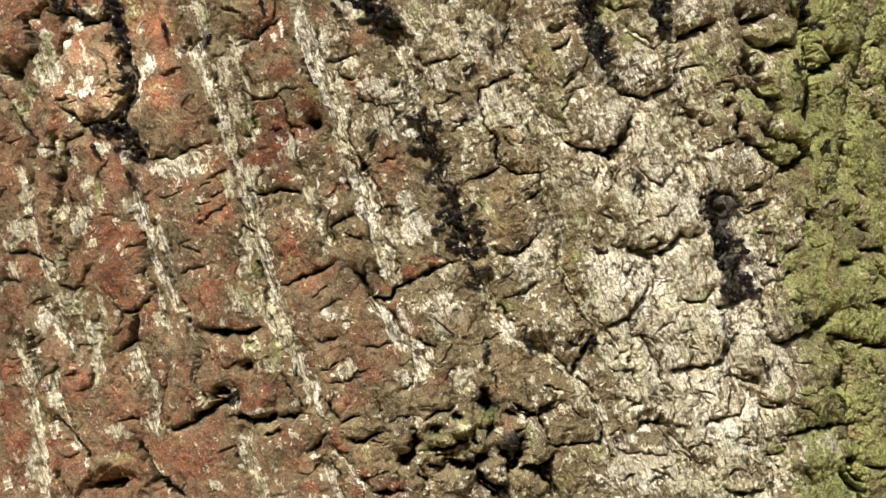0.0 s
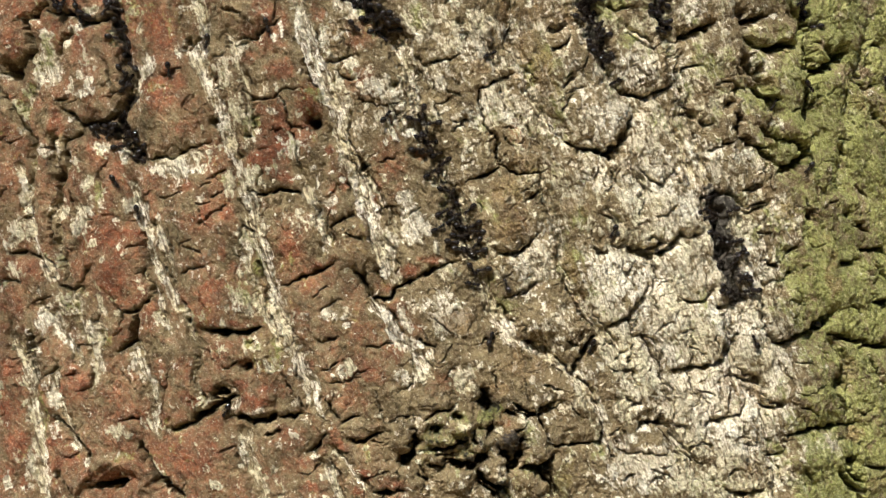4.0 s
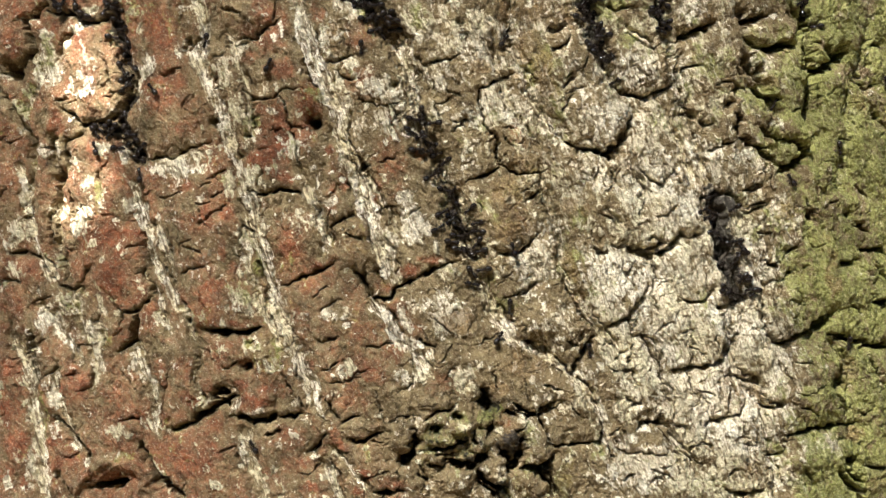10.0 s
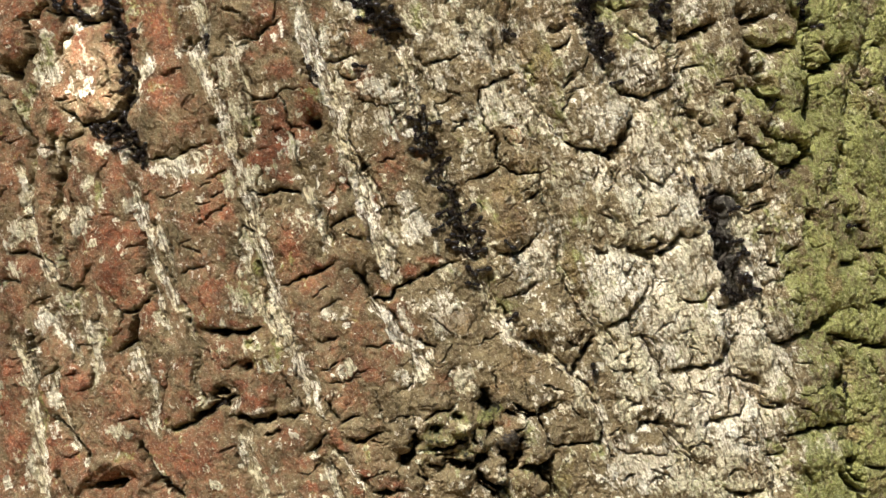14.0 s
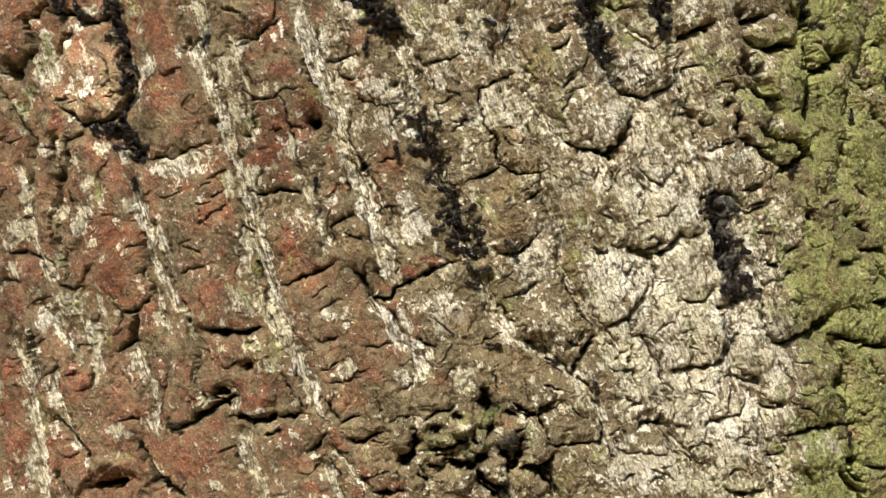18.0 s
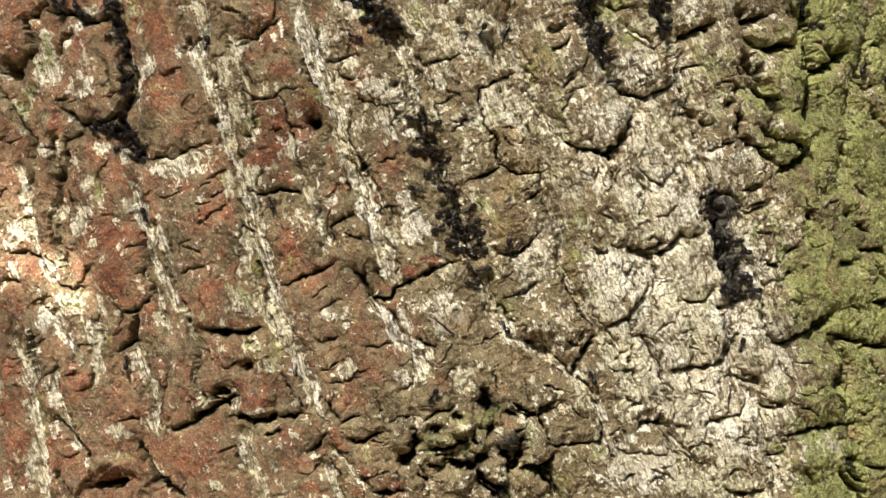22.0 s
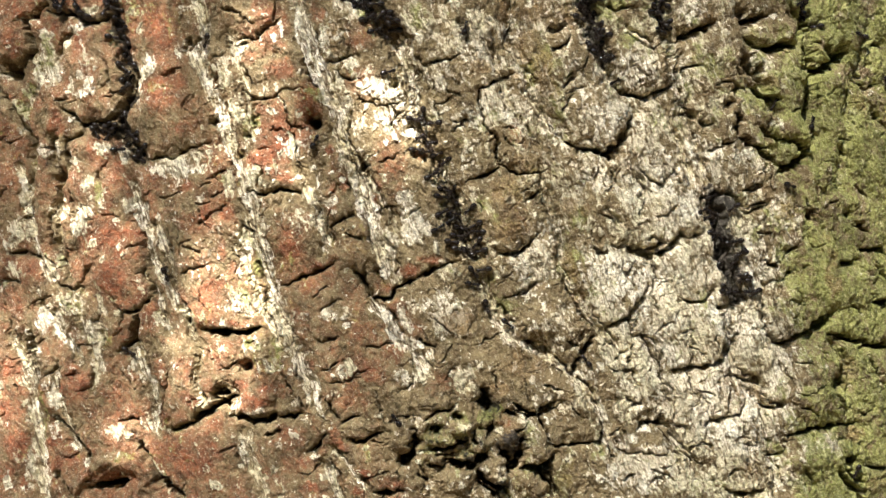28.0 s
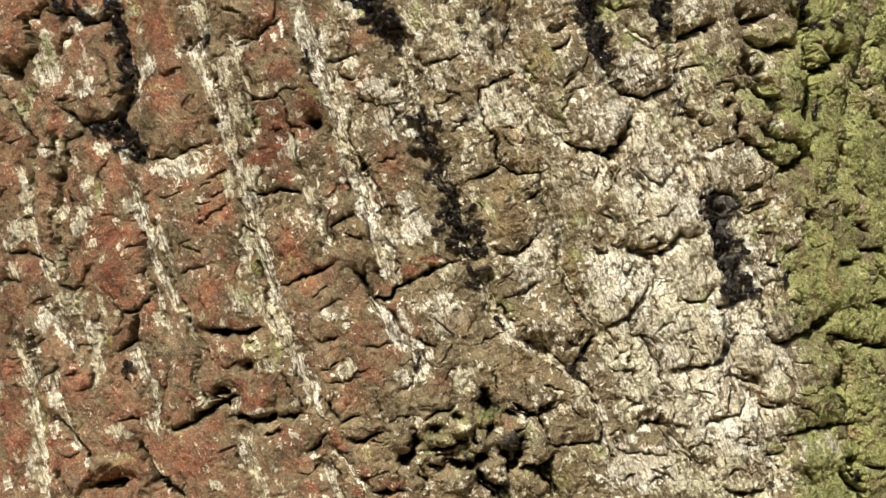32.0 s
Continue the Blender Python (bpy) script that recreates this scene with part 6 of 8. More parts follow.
# broad zones of colour round the trunk, broken up by the bark's own mottling
gap = np.minimum(edge_gap, 9.0)
broad, blotch = layers(S, H, 26, 3, 100), layers(WS + 0.25 * WH, WH * 0.75, 6.0, 4, 110, 0.65)
fleck, thread = layers(S, H, 1.3, 3, 120, 0.7), layers(WS + 0.38 * WH, WH * 0.2, 1.5, 3, 130, 0.65)
red_zone = np.clip(0.54 - (S + 62 + 0.2 * H) / 190, 0.0, 0.54) * np.clip((95 - S) / 60, 0, 1)
red_bark[:] = np.maximum(red_bark * 0.85, red_zone) * np.clip(0.35 + gap / 3, 0, 1) + 0.20 * blotch + 0.14 * broad + 0.12 * fleck
bright = np.exp(-(((S - 90 + 0.20 * H) / 32) ** 2 + ((H + 22) / 66) ** 2) ** 2)
middle = np.clip((S + 15) / 70, 0, 1) * np.clip((125 - S) / 25, 0, 1)
brown = np.exp(-(((S + 8 + 0.1 * H) / 34) ** 2 + ((H + 24) / 36) ** 2) ** 2)
upper = np.exp(-(((S - 66) / 44) ** 2 + ((H - 55) / 55) ** 2) ** 2)
flank = np.exp(-(gap / 2.2) ** 2)
lichen[:] = np.maximum(lichen * (0.98 - 0.14 * brown), 0.80 * bright) - 0.22 * bare
firm = np.clip(lichen * 2 - 0.9, 0, 1)      # old thick crusts are less broken up
lichen[:] = np.maximum(lichen, -0.12 * bare + 0.20 * middle + 0.15 * upper + 0.17 + 0.07 * flank - 0.36 * brown) + 0.34 * (1 - 0.3 * firm) * blotch + 0.18 * fleck
lichen += np.clip(lichen * 1.4 - 0.15, 0.12, 0.75) * 0.5 * thread
for size, reach, share, seed in ((3.0, 0.20, 0.72, 140), (6.5, 0.18, 0.70, 141), (2.0, 0.2, 0.80, 142)):
    first, second, value = cells(WS + 0.4 * fleck, WH, size, seed)
    lichen += 0.75 * np.clip((reach - first) / 0.06, 0, 1) * (value > share) * np.clip(0.9 - bright, 0, 1) * np.clip((S + 90) / 70, 0.45, 1)
torn = np.clip(bast, 0, 1)     # torn fibres that run along the furrows
fibre = wave((WS + 0.36 * H) / 0.75, H / 9, 150) + 0.7 * wave((WS + 0.36 * H) / 0.42, H / 5, 151)
bast += 0.22 * torn * fibre
green_zone = np.clip((S - 105 + 0.03 * H) / 34, 0, 0.66) + 0.16 * np.clip((S - 10) / 80, 0, 1) + 0.12 * upper
algae[:] = np.maximum(algae - 0.3 * np.clip(lichen - 0.5, 0, 1), green_zone) + 0.26 * broad + 0.40 * blotch + 0.22 * fleck - 0.18 * bright
rust[:] = rust * (0.9 + 0.6 * blotch) + 0.25 * fleck * rust
sap_shade[:] = sap_shade * (0.94 + 0.5 * blotch) + 0.2 * fleck * np.clip(3 * sap_shade, 0.3, 1)
smooth = np.clip((red_bark - 0.2) * 2.5, 0, 1) * np.clip(1 - 1.5 * (lichen - 0.35), 0, 1)      # plates of clean red bark


def relief():
    """The height of the bark over the trunk's radius."""
    z = 0.9 * layers(S, H, 34, 2, 30) + 2.1 * (1 - np.exp(-gap / 2.4)) + lift
    z += 0.6 * layers(WS + 0.34 * WH, WH * 0.22, 8.0, 3, 35)
    flake = layers(WS + 0.3 * WH, WH * 0.5, 9, 4, 40) * 2.4
    level = np.floor(flake)
    z += 0.34 * (level + np.clip((flake - level) * 5 - 2, 0, 1))
    chip = layers(WS + 0.3 * WH, WH * 0.7, 4.2, 3, 45) * 2.2
    level = np.floor(chip)
    z += 0.22 * (1 - 0.5 * smooth) * (level + np.clip((chip - level) * 4 - 1.5, 0, 1))
    some = np.clip(0.5 + layers(S, H, 15, 2, 52), 0, 1)
    first, second, _ = cells(WS * 1.1, WH * 0.95, 6.0, 50)
    z -= 0.5 * np.exp(-((second - first) / 0.05) ** 2) * np.clip(2 * some - 0.8, 0, 1) * (1 - 0.75 * smooth)
    first, second, value = cells(WS + 0.5 * fleck, WH * 1.2, 2.6, 55)
    rough = (1 - 0.75 * smooth) * np.clip(1.35 - 0.7 * algae, 0.65, 1)
    z += 0.2 * rough * (1 - 0.7 * torn) * (value - 0.5)
    z += 0.25 * (0.35 + 0.65 * rough) * layers(S, H * 0.8, 2.6, 4, 60, 0.62)
    z += 0.52 * thread * np.clip(lichen * 1.3, 0.2, 1)
    first, second, value = cells(S, H, 1.5, 80)
    z += 0.34 * torn * fibre
    z += (0.22 * (0.6 - first) * (0.3 + value)) * (1 - 0.8 * torn) * np.clip(0.7 * lichen + 0.9 * algae, 0.25, 1.2)
    knob = np.exp(-(((S - 25.6) / 19) ** 2 + ((H - -56.0) / 13) ** 2) ** 2)
    first, second, value = cells(WS, WH, 7.5, 90)
    z += knob * (1.2 + 1.6 * (0.36 - first ** 2) * (0.7 + 0.6 * value) + 0.7 * layers(S, H, 4, 3, 91))
    return z - carve * 1.12


HEIGHT = relief()


def on_bark(s, h, lift_mm=0.0):
    """The place on the bark at these plan coordinates, in metres, and the direction away from the trunk."""
    i = int(np.clip(round((h - LOW_H) / STEP), 2, len(up) - 3))
    j = int(np.clip(round((s - LOW_S) / STEP), 2, len(across) - 3))
    r = RADIUS + (np.percentile(HEIGHT[max(i - 6, 0):i + 7, max(j - 6, 0):j + 7], 68) + lift_mm) * 0.001
    a = s * 0.001 / RADIUS
    out = Vector((math.sin(a), -math.cos(a), 0))
    return Vector((out.x * r, out.y * r, LEVEL + h * 0.001)), out


def plate_numbers():
    """Which plate of bark each square millimetre belongs to: plates grow from scattered seeds and stop at the cracks."""
    k = max(1, round(1 / STEP))
    deep = carve[::k, ::k]
    rows, cols = deep.shape
    toll = 1 + 14 * np.clip(deep, 0, 4)
    rng = random.Random(5)
    number, queue, count = -np.ones((rows, cols), int), [], 0
    mm = STEP * k
    for a in range(int((HIGH_H - LOW_H) / 15)):
        for b in range(int((HIGH_S - LOW_S) / 12)):
            i, j = int((a + rng.uniform(0.2, 0.8)) * 15 / mm), int((b + rng.uniform(0.2, 0.8)) * 12 / mm)
            if i < rows and j < cols:
                heapq_push(queue, (0.0, i, j, count))
                count += 1
    while queue:
        cost, i, j, c = heapq_pop(queue)
        if number[i, j] >= 0:
            continue
        number[i, j] = c
        for a, b in ((1, 0), (-1, 0), (0, 1), (0, -1)):
            y, x = i + a, j + b
            if 0 <= y < rows and 0 <= x < cols and number[y, x] < 0:
                heapq_push(queue, (cost + toll[y, x] * rng.uniform(0.7, 1.3), y, x, c))
    return number, k, count


def heapq_push(queue, item):
    queue.append(item)
    at = len(queue) - 1
    while at and queue[(at - 1) // 2] > item:
        queue[at] = queue[(at - 1) // 2]
        at = (at - 1) // 2
    queue[at] = item


def heapq_pop(queue):
    top, item = queue[0], queue.pop()
    if queue:
        at, size = 0, len(queue)
        while 2 * at + 1 < size:
            child = 2 * at + 1
            if child + 1 < size and queue[child + 1] < queue[child]:
                child += 1
            if queue[child] >= item:
                break
            queue[at] = queue[child]
            at = child
        queue[at] = item
    return top


def mesh_of(name, verts, faces, material, normals=None, layers_=None):
    me = bpy.data.meshes.new(name)
    me.vertices.add(len(verts))
    me.vertices.foreach_set("co", np.ascontiguousarray(verts, np.float32).ravel())
    me.loops.add(faces.size)
    me.loops.foreach_set("vertex_index", np.ascontiguousarray(faces, np.int32).ravel())
    me.polygons.add(len(faces))
    me.polygons.foreach_set("loop_start", np.arange(0, faces.size, faces.shape[1], dtype=np.int32))
    me.update(calc_edges=True)
    me.shade_smooth()
    for key, values in (layers_ or {}).items():
        me.attributes.new(key, "FLOAT", "POINT").data.foreach_set("value", np.ascontiguousarray(values, np.float32))
    if normals is not None:
        me.normals_split_custom_set_from_vertices(normals)
    me.materials.append(material)
    return me


def part(name, data, parent, label=""):
    ob = new(name, data)
    ob.parent = parent
    return tagged(ob, label)


def sheet(s, h, z):
    a, r = s * 0.001 / RADIUS, RADIUS + z * 0.001
    return np.stack([np.sin(a) * r, -np.cos(a) * r, LEVEL + h * 0.001], -1)


def ring_faces(rows, cols):
    i, j = np.meshgrid(np.arange(rows - 1), np.arange(cols - 1), indexing="ij")
    a = (i * cols + j).ravel()
    return np.stack([a, a + 1, a + cols + 1, a + cols], -1)


# ---------------------------------------------------------------- small mesh helpers, in millimetres
def ball(bm, at, radii, turn=0.0, u=14, v=9):
    m = Matrix.Translation(at) @ Matrix.Rotation(turn, 4, "Y") @ Matrix.Diagonal((*radii, 1))
    bmesh.ops.create_uvsphere(bm, u_segments=u, v_segments=v, radius=1, matrix=m)


def tube(bm, points, radii, sides=5):
    rings = []
    for k, p in enumerate(points):
        way = Vector(points[min(k + 1, len(points) - 1)]) - Vector(points[max(k - 1, 0)])
        q = way.to_track_quat("Z", "Y")
        rings.append([bm.verts.new(Vector(p) + q @ Vector((math.cos(a) * radii[k], math.sin(a) * radii[k], 0)))
                      for a in (2 * math.pi * n / sides for n in range(sides))])
    for a, b in zip(rings, rings[1:]):
        for n in range(sides):
            bm.faces.new((a[n], a[(n + 1) % sides], b[(n + 1) % sides], b[n]))
    bm.faces.new(rings[0][::-1])
    bm.faces.new(rings[-1])


def finish(bm, name, material):
    bmesh.ops.scale(bm, vec=(0.001, 0.001, 0.001), verts=bm.verts)
    me = bpy.data.meshes.new(name)
    bm.to_mesh(me)
    bm.free()
    me.shade_smooth()
    me.materials.append(material)
    return me


# ---------------------------------------------------------------- ground and trunk
def build_ground():
    n = 90
    g = np.linspace(-1, 1, n)
    g = np.sign(g) * (np.abs(g) ** 3) * 400
    x, y = np.meshgrid(g, g)
    far = np.hypot(x, y)
    z = 0.05 * layers(x, y, 1.7, 3, 200) * np.clip(far - 0.3, 0, 1) + 0.14 * np.exp(-far / 0.35)
    me = mesh_of("ground", np.stack([x, y, z], -1).reshape(-1, 3), ring_faces(n, n), SOIL)
    tagged(new("ground", me), "brown forest soil round the foot of the tree", "ground", kind="structure")


def build_trunk():
    trunk = tagged(new("tree_trunk"), "thick trunk with red-brown, pale and green furrowed bark", "tree")
    # the wood under the bark
    turn, tall = np.meshgrid(np.linspace(0, 2 * np.pi, 97), np.linspace(-0.1, 3.6, 40))
    flare = 0.10 * np.exp(-np.clip(tall, 0, 9) / 0.22)
    r = RADIUS - 0.012 + flare
    me = mesh_of("wood", np.stack([np.sin(turn) * r, -np.cos(turn) * r, tall], -1).reshape(-1, 3), ring_faces(40, 97), WOOD)
    part("wood", me, trunk, "brown wood core")
    bm = bmesh.new()
    ball(bm, (0, 0, 3500), (352, 352, 260), 0, 32, 16)
    part("fork", finish(bm, "fork", WOOD), trunk, "rounded fork of the limbs")
    # bark farther round and up the trunk, in a coarser mesh, open where the plates are
    girth = 2 * math.pi * RADIUS * 1000
    left = np.arange(HIGH_S, LOW_S + girth + 3, 6.0)
    left[-1] = LOW_S + girth
    s = np.concatenate([np.linspace(LOW_S, HIGH_S, 58), left[1:]])
    h = np.concatenate([np.arange(-1300, LOW_H - 5, 9.0), np.linspace(LOW_H, HIGH_H, 22), np.arange(HIGH_H + 8, 2300, 9.0)])
    gs, gh = np.meshgrid(s, h)
    turn = gs / (girth / (2 * np.pi))
    cx, cy = np.cos(turn) * 350, np.sin(turn) * 350
    ridge = np.abs(wave(gs / 22 + gh / 90 + 0.4 * wave(cx / 60, gh / 60, 212), gh / 170, 210))
    inside = np.clip(np.maximum(np.maximum(LOW_S - gs, gs - HIGH_S), np.maximum(LOW_H - gh, gh - HIGH_H)) / 30, 0, 1)
    z = 1.0 * (1 - inside) - 2.0 + inside * (9 * np.clip(ridge, 0, 0.6) - 2 + 1.6 * wave(cx / 9, gh / 14, 211) + 2.0 * wave(gs / 30, gh / 24, 213))
    z = z + 100 * np.exp(-np.clip(gh + 1300, 0, 9000) / 220)
    faces = ring_faces(len(h), len(s))
    a, b = faces[:, 0] // len(s), faces[:, 0] % len(s)
    mid_h, mid_s = (h[a] + h[a + 1]) / 2, (s[b] + s[b + 1]) / 2
    faces = faces[~((mid_h > LOW_H) & (mid_h < HIGH_H) & (mid_s < HIGH_S))]
    tone = {"red_bark": np.clip(0.5 + wave(cx / 160, gh / 300, 220) + 0.4 * (gs < LOW_S), 0, 0.9),
            "lichen": np.clip(0.25 + 0.6 * wave(cx / 80, gh / 140, 221), 0, 0.8),
            "algae": np.clip(0.5 - np.cos(turn - 0.9) * -0.4 + 0.3 * wave(cx / 90, gh / 90, 222), 0, 0.8) * (np.abs(turn - 1.2) < 1.2), "sap_shade": gs * 0, "bast": gs * 0, "rust": gs * 0}
    me = mesh_of("outer_bark", sheet(gs, gh, z).reshape(-1, 3), faces, BARK, None, {k: v.ravel() for k, v in tone.items()})
    part("outer_bark", me, trunk)
    return trunk


def build_plates(trunk):
    """Every plate of the bark before the camera as a piece of its own, with sides that go down to the wood."""
    number, k, count = plate_numbers()
    rows, cols = S.shape
    top = sheet(S, H, HEIGHT)
    low = sheet(S, H, HEIGHT * 0 - 11.0).reshape(-1, 3)
    across_way, up_way = np.gradient(top, axis=1), np.gradient(top, axis=0)
    normal = np.cross(across_way, up_way)
    normal = (normal / np.linalg.norm(normal, axis=-1, keepdims=True)).reshape(-1, 3)
    top = top.reshape(-1, 3)
    faces = ring_faces(rows, cols)
    i, j = faces[:, 0] // cols, faces[:, 0] % cols
    mine = number[np.minimum(i // k, number.shape[0] - 1), np.minimum(j // k, number.shape[1] - 1)]
    order = np.argsort(mine, kind="stable")
    ends = np.searchsorted(mine[order], np.arange(count + 1))
    tones = {"red_bark": red_bark.ravel(), "lichen": lichen.ravel(), "algae": algae.ravel(), "sap_shade": sap_shade.ravel(), "bast": bast.ravel(), "rust": rust.ravel()}
    for c in range(count):
        quads = faces[order[ends[c]:ends[c + 1]]]
        if len(quads) < 12:
            continue
        edges = np.concatenate([quads[:, [a, (a + 1) % 4]] for a in range(4)])
        code = np.sort(edges, 1) @ np.array([rows * cols, 1])
        _, first, often = np.unique(code, return_index=True, return_counts=True)
        rim = edges[first[often == 1]]
        used, flat = np.unique(quads, return_inverse=True)
        flat = flat.reshape(quads.shape)
        foot = np.unique(rim)
        here, under = np.searchsorted(used, rim), len(used) + np.searchsorted(foot, rim)
        sides = np.stack([here[:, 1], here[:, 0], under[:, 0], under[:, 1]], -1)
        both = np.concatenate([used, foot])
        me = mesh_of("bark_plate", np.concatenate([top[used], low[foot]]), np.concatenate([flat, sides]), BARK,
                     normal[both], {key: v[both] for key, v in tones.items()})
        part("bark_plate", me, trunk)


def leaf_cloud(centres, size, seed, name, material):
    """Small folded leaves at the given places, turned every way."""
    rng = np.random.RandomState(seed)
    c = np.asarray(centres)
    n = len(c)
    a = rng.normal(size=(n, 3))
    a /= np.linalg.norm(a, axis=1, keepdims=True)
    b = np.cross(a, rng.normal(size=(n, 3)))
    b /= np.linalg.norm(b, axis=1, keepdims=True)
    w = np.cross(a, b)
    k = (size * rng.uniform(0.6, 1.3, n))[:, None]
    v = np.stack([c - a * k, c - b * k * 0.45 + w * k * 0.15, c + a * k, c + b * k * 0.45 + w * k * 0.15], 1)
    quads = np.arange(n)[:, None] * 4 + np.arange(4)[None]
    tris = np.concatenate([quads[:, [0, 1, 2]], quads[:, [0, 2, 3]]])
    return mesh_of(name, v.reshape(-1, 3), tris, material)


def build_sky_blockers(trunk):
    """Unseen leaves overhead and a dark ring that closes the place all round, both added to cut the skylight."""
    rng = np.random.RandomState(31)
    n = 6000
    turn, far = rng.uniform(0, 2 * np.pi, n), 2.3 * np.sqrt(rng.uniform(0, 1, n))
    high = 6.2 + 1.2 * np.sin(3 * turn) * far / 4 + rng.normal(0, 0.5, n) - 0.10 * far ** 2
    # added out of view to hold off skylight from above
    sky_block_crown = part("sky_block_crown", leaf_cloud(np.stack([np.cos(turn) * far, np.sin(turn) * far, high], -1), 0.16, 32, "sky_block_crown", LEAF), trunk, "unseen green leafy crown, added to block the sky overhead")
    for k in range(7):
        a = 2 * math.pi * k / 7 + 0.3
        points = [(0, 0, 3.3), (0.5 * math.cos(a), 0.5 * math.sin(a), 4.1), (1.2 * math.cos(a + 0.2), 1.2 * math.sin(a + 0.2), 5.2), (2.0 * math.cos(a), 2.0 * math.sin(a), 6.1)]
        part("limb", twig_mesh(points, 0.14, "limb"), trunk)
    # a plain ring, added out of view to cut the low sky
    turn, high = np.meshgrid(np.linspace(0, 2 * np.pi, 181), np.linspace(0, 1, 14))
    x, y = np.cos(turn) * 3, np.sin(turn) * 3
    tall = 6.0 + 0.9 * layers(x, y, 1.1, 3, 230)
    r = 7.5 + 0.8 * layers(x * 2, high * tall, 1.3, 3, 231)
    r[:, -1], tall[:, -1] = r[:, 0], tall[:, 0]
    me = mesh_of("backdrop", np.stack([np.cos(turn) * r, np.sin(turn) * r, high * tall - 0.2], -1).reshape(-1, 3), ring_faces(14, 181), LEAF)
    tagged(new("backdrop", me), "unseen dark green ring, added to block the low sky all round", "woods", kind="structure")


def twig_mesh(points, thick, name):
    bm = bmesh.new()
    tube(bm, [tuple(x * 1000 for x in p) for p in points], [thick * 1000 * (1 - 0.7 * k / (len(points) - 1)) for k in range(len(points))], 6)
    return finish(bm, name, WOOD)


build_ground()
tree = build_trunk()


# ---------------------------------------------------------------- ants
def build_ant():
    """A shiny black worker ant about five millimetres long, head towards +x, feet at z = 0."""
    ant = tagged(new("ant"), "shiny black ant with its gaster raised, on bark", "ant", "ants on the bark")
    bm = bmesh.new()
    ball(bm, (-1.62, 0, 1.25), (1.12, 0.84, 0.80), 0.25, 20, 14)
    part("gaster", finish(bm, "gaster", SHELL), ant)
    bm = bmesh.new()
    ball(bm, (0.35, 0, 0.98), (0.55, 0.42, 0.40), 0.1)
    ball(bm, (-0.22, 0, 0.88), (0.42, 0.34, 0.34), -0.2)
    ball(bm, (-0.66, 0, 0.82), (0.16, 0.17, 0.26))
    part("thorax", finish(bm, "thorax", SHELL), ant)
    bm = bmesh.new()
    ball(bm, (1.25, 0, 0.86), (0.58, 0.54, 0.36), 0.35)
    ball(bm, (1.0, 0.26, 0.98), (0.26, 0.26, 0.24))
    ball(bm, (1.0, -0.26, 0.98), (0.26, 0.26, 0.24))
    tube(bm, [(1.62, 0.16, 0.66), (1.86, 0.04, 0.56)], [0.09, 0.03])
    tube(bm, [(1.62, -0.16, 0.66), (1.86, -0.04, 0.56)], [0.09, 0.03])
    head = part("head", finish(bm, "head", SHELL), ant)
    for side in (1, -1):
        bm = bmesh.new()
        tube(bm, [(1.5, 0.2 * side, 0.95), (1.75, 0.75 * side, 1.2), (2.2, 0.95 * side, 0.75), (2.75, 0.8 * side, 0.4)], [0.05, 0.05, 0.06, 0.04])
        part("antenna", finish(bm, "antenna", SHANK), head)
    for side in (1, -1):
        for root, knee, toe in (((0.5, 0.3), (0.85, 0.75), (1.25, 1.25)), ((0.15, 0.32), (0.1, 0.9), (0.0, 1.5)), ((-0.2, 0.3), (-0.7, 0.85), (-1.3, 1.4))):
            bm = bmesh.new()
            tube(bm, [(root[0], root[1] * side, 0.8), (knee[0], knee[1] * side, 1.0), ((knee[0] + toe[0]) / 2, (knee[1] + toe[1]) / 2 * side, 0.5),
                      (toe[0], toe[1] * side, 0.05)], [0.075, 0.07, 0.05, 0.03])
            part("leg", finish(bm, "leg", SHANK), ant)
    return ant


def stand(s, h, heading, size=1.0, lift_mm=-0.1):
    """The pose of an ant on the bark; heading: degrees from the way to the right, counter-clockwise."""
    place, out = on_bark(s, h, lift_mm)
    side = Vector((0, 0, 1)).cross(out).normalized()
    a = radians(heading)
    ahead = side * math.cos(a) + Vector((0, 0, 1)) * math.sin(a)
    m = Matrix((ahead, out.cross(ahead), out)).transposed().to_4x4()
    return Matrix.Translation(place) @ m


build_sky_blockers(tree)
ant_model = build_ant()
ant_model.matrix_basis = stand(9.2, 38.3, -91)
ants = []
ants.append(ant_model)
ants.append(copy_thing(ant_model, stand(7.0, 36.5, -13)))
ants.append(copy_thing(ant_model, stand(12.1, 35.5, -173)))
ants.append(copy_thing(ant_model, stand(8.4, 31.7, 22)))
ants.append(copy_thing(ant_model, stand(7.8, 28.0, -1)))
ants.append(copy_thing(ant_model, stand(10.6, 27.6, 5)))
ants.append(copy_thing(ant_model, stand(12.2, 30.2, 174)))
ants.append(copy_thing(ant_model, stand(13.7, 27.0, 20)))
ants.append(copy_thing(ant_model, stand(15.6, 24.6, -140)))
ants.append(copy_thing(ant_model, stand(11.7, 21.2, 28)))
ants.append(copy_thing(ant_model, stand(13.7, 22.6, 57)))
ants.append(copy_thing(ant_model, stand(15.7, 16.7, -17)))
ants.append(copy_thing(ant_model, stand(17.8, 16.5, -126)))
ants.append(copy_thing(ant_model, stand(18.2, 14.4, 113)))
ants.append(copy_thing(ant_model, stand(22.1, 11.0, -140)))
ants.append(copy_thing(ant_model, stand(18.3, 10.1, 1)))
ants.append(copy_thing(ant_model, stand(15.0, 10.5, 30)))
ants.append(copy_thing(ant_model, stand(17.0, 8.0, 36)))
ants.append(copy_thing(ant_model, stand(20.2, 6.3, -25)))
ants.append(copy_thing(ant_model, stand(13.8, 6.0, 32)))
ants.append(copy_thing(ant_model, stand(19.3, 3.7, -8)))
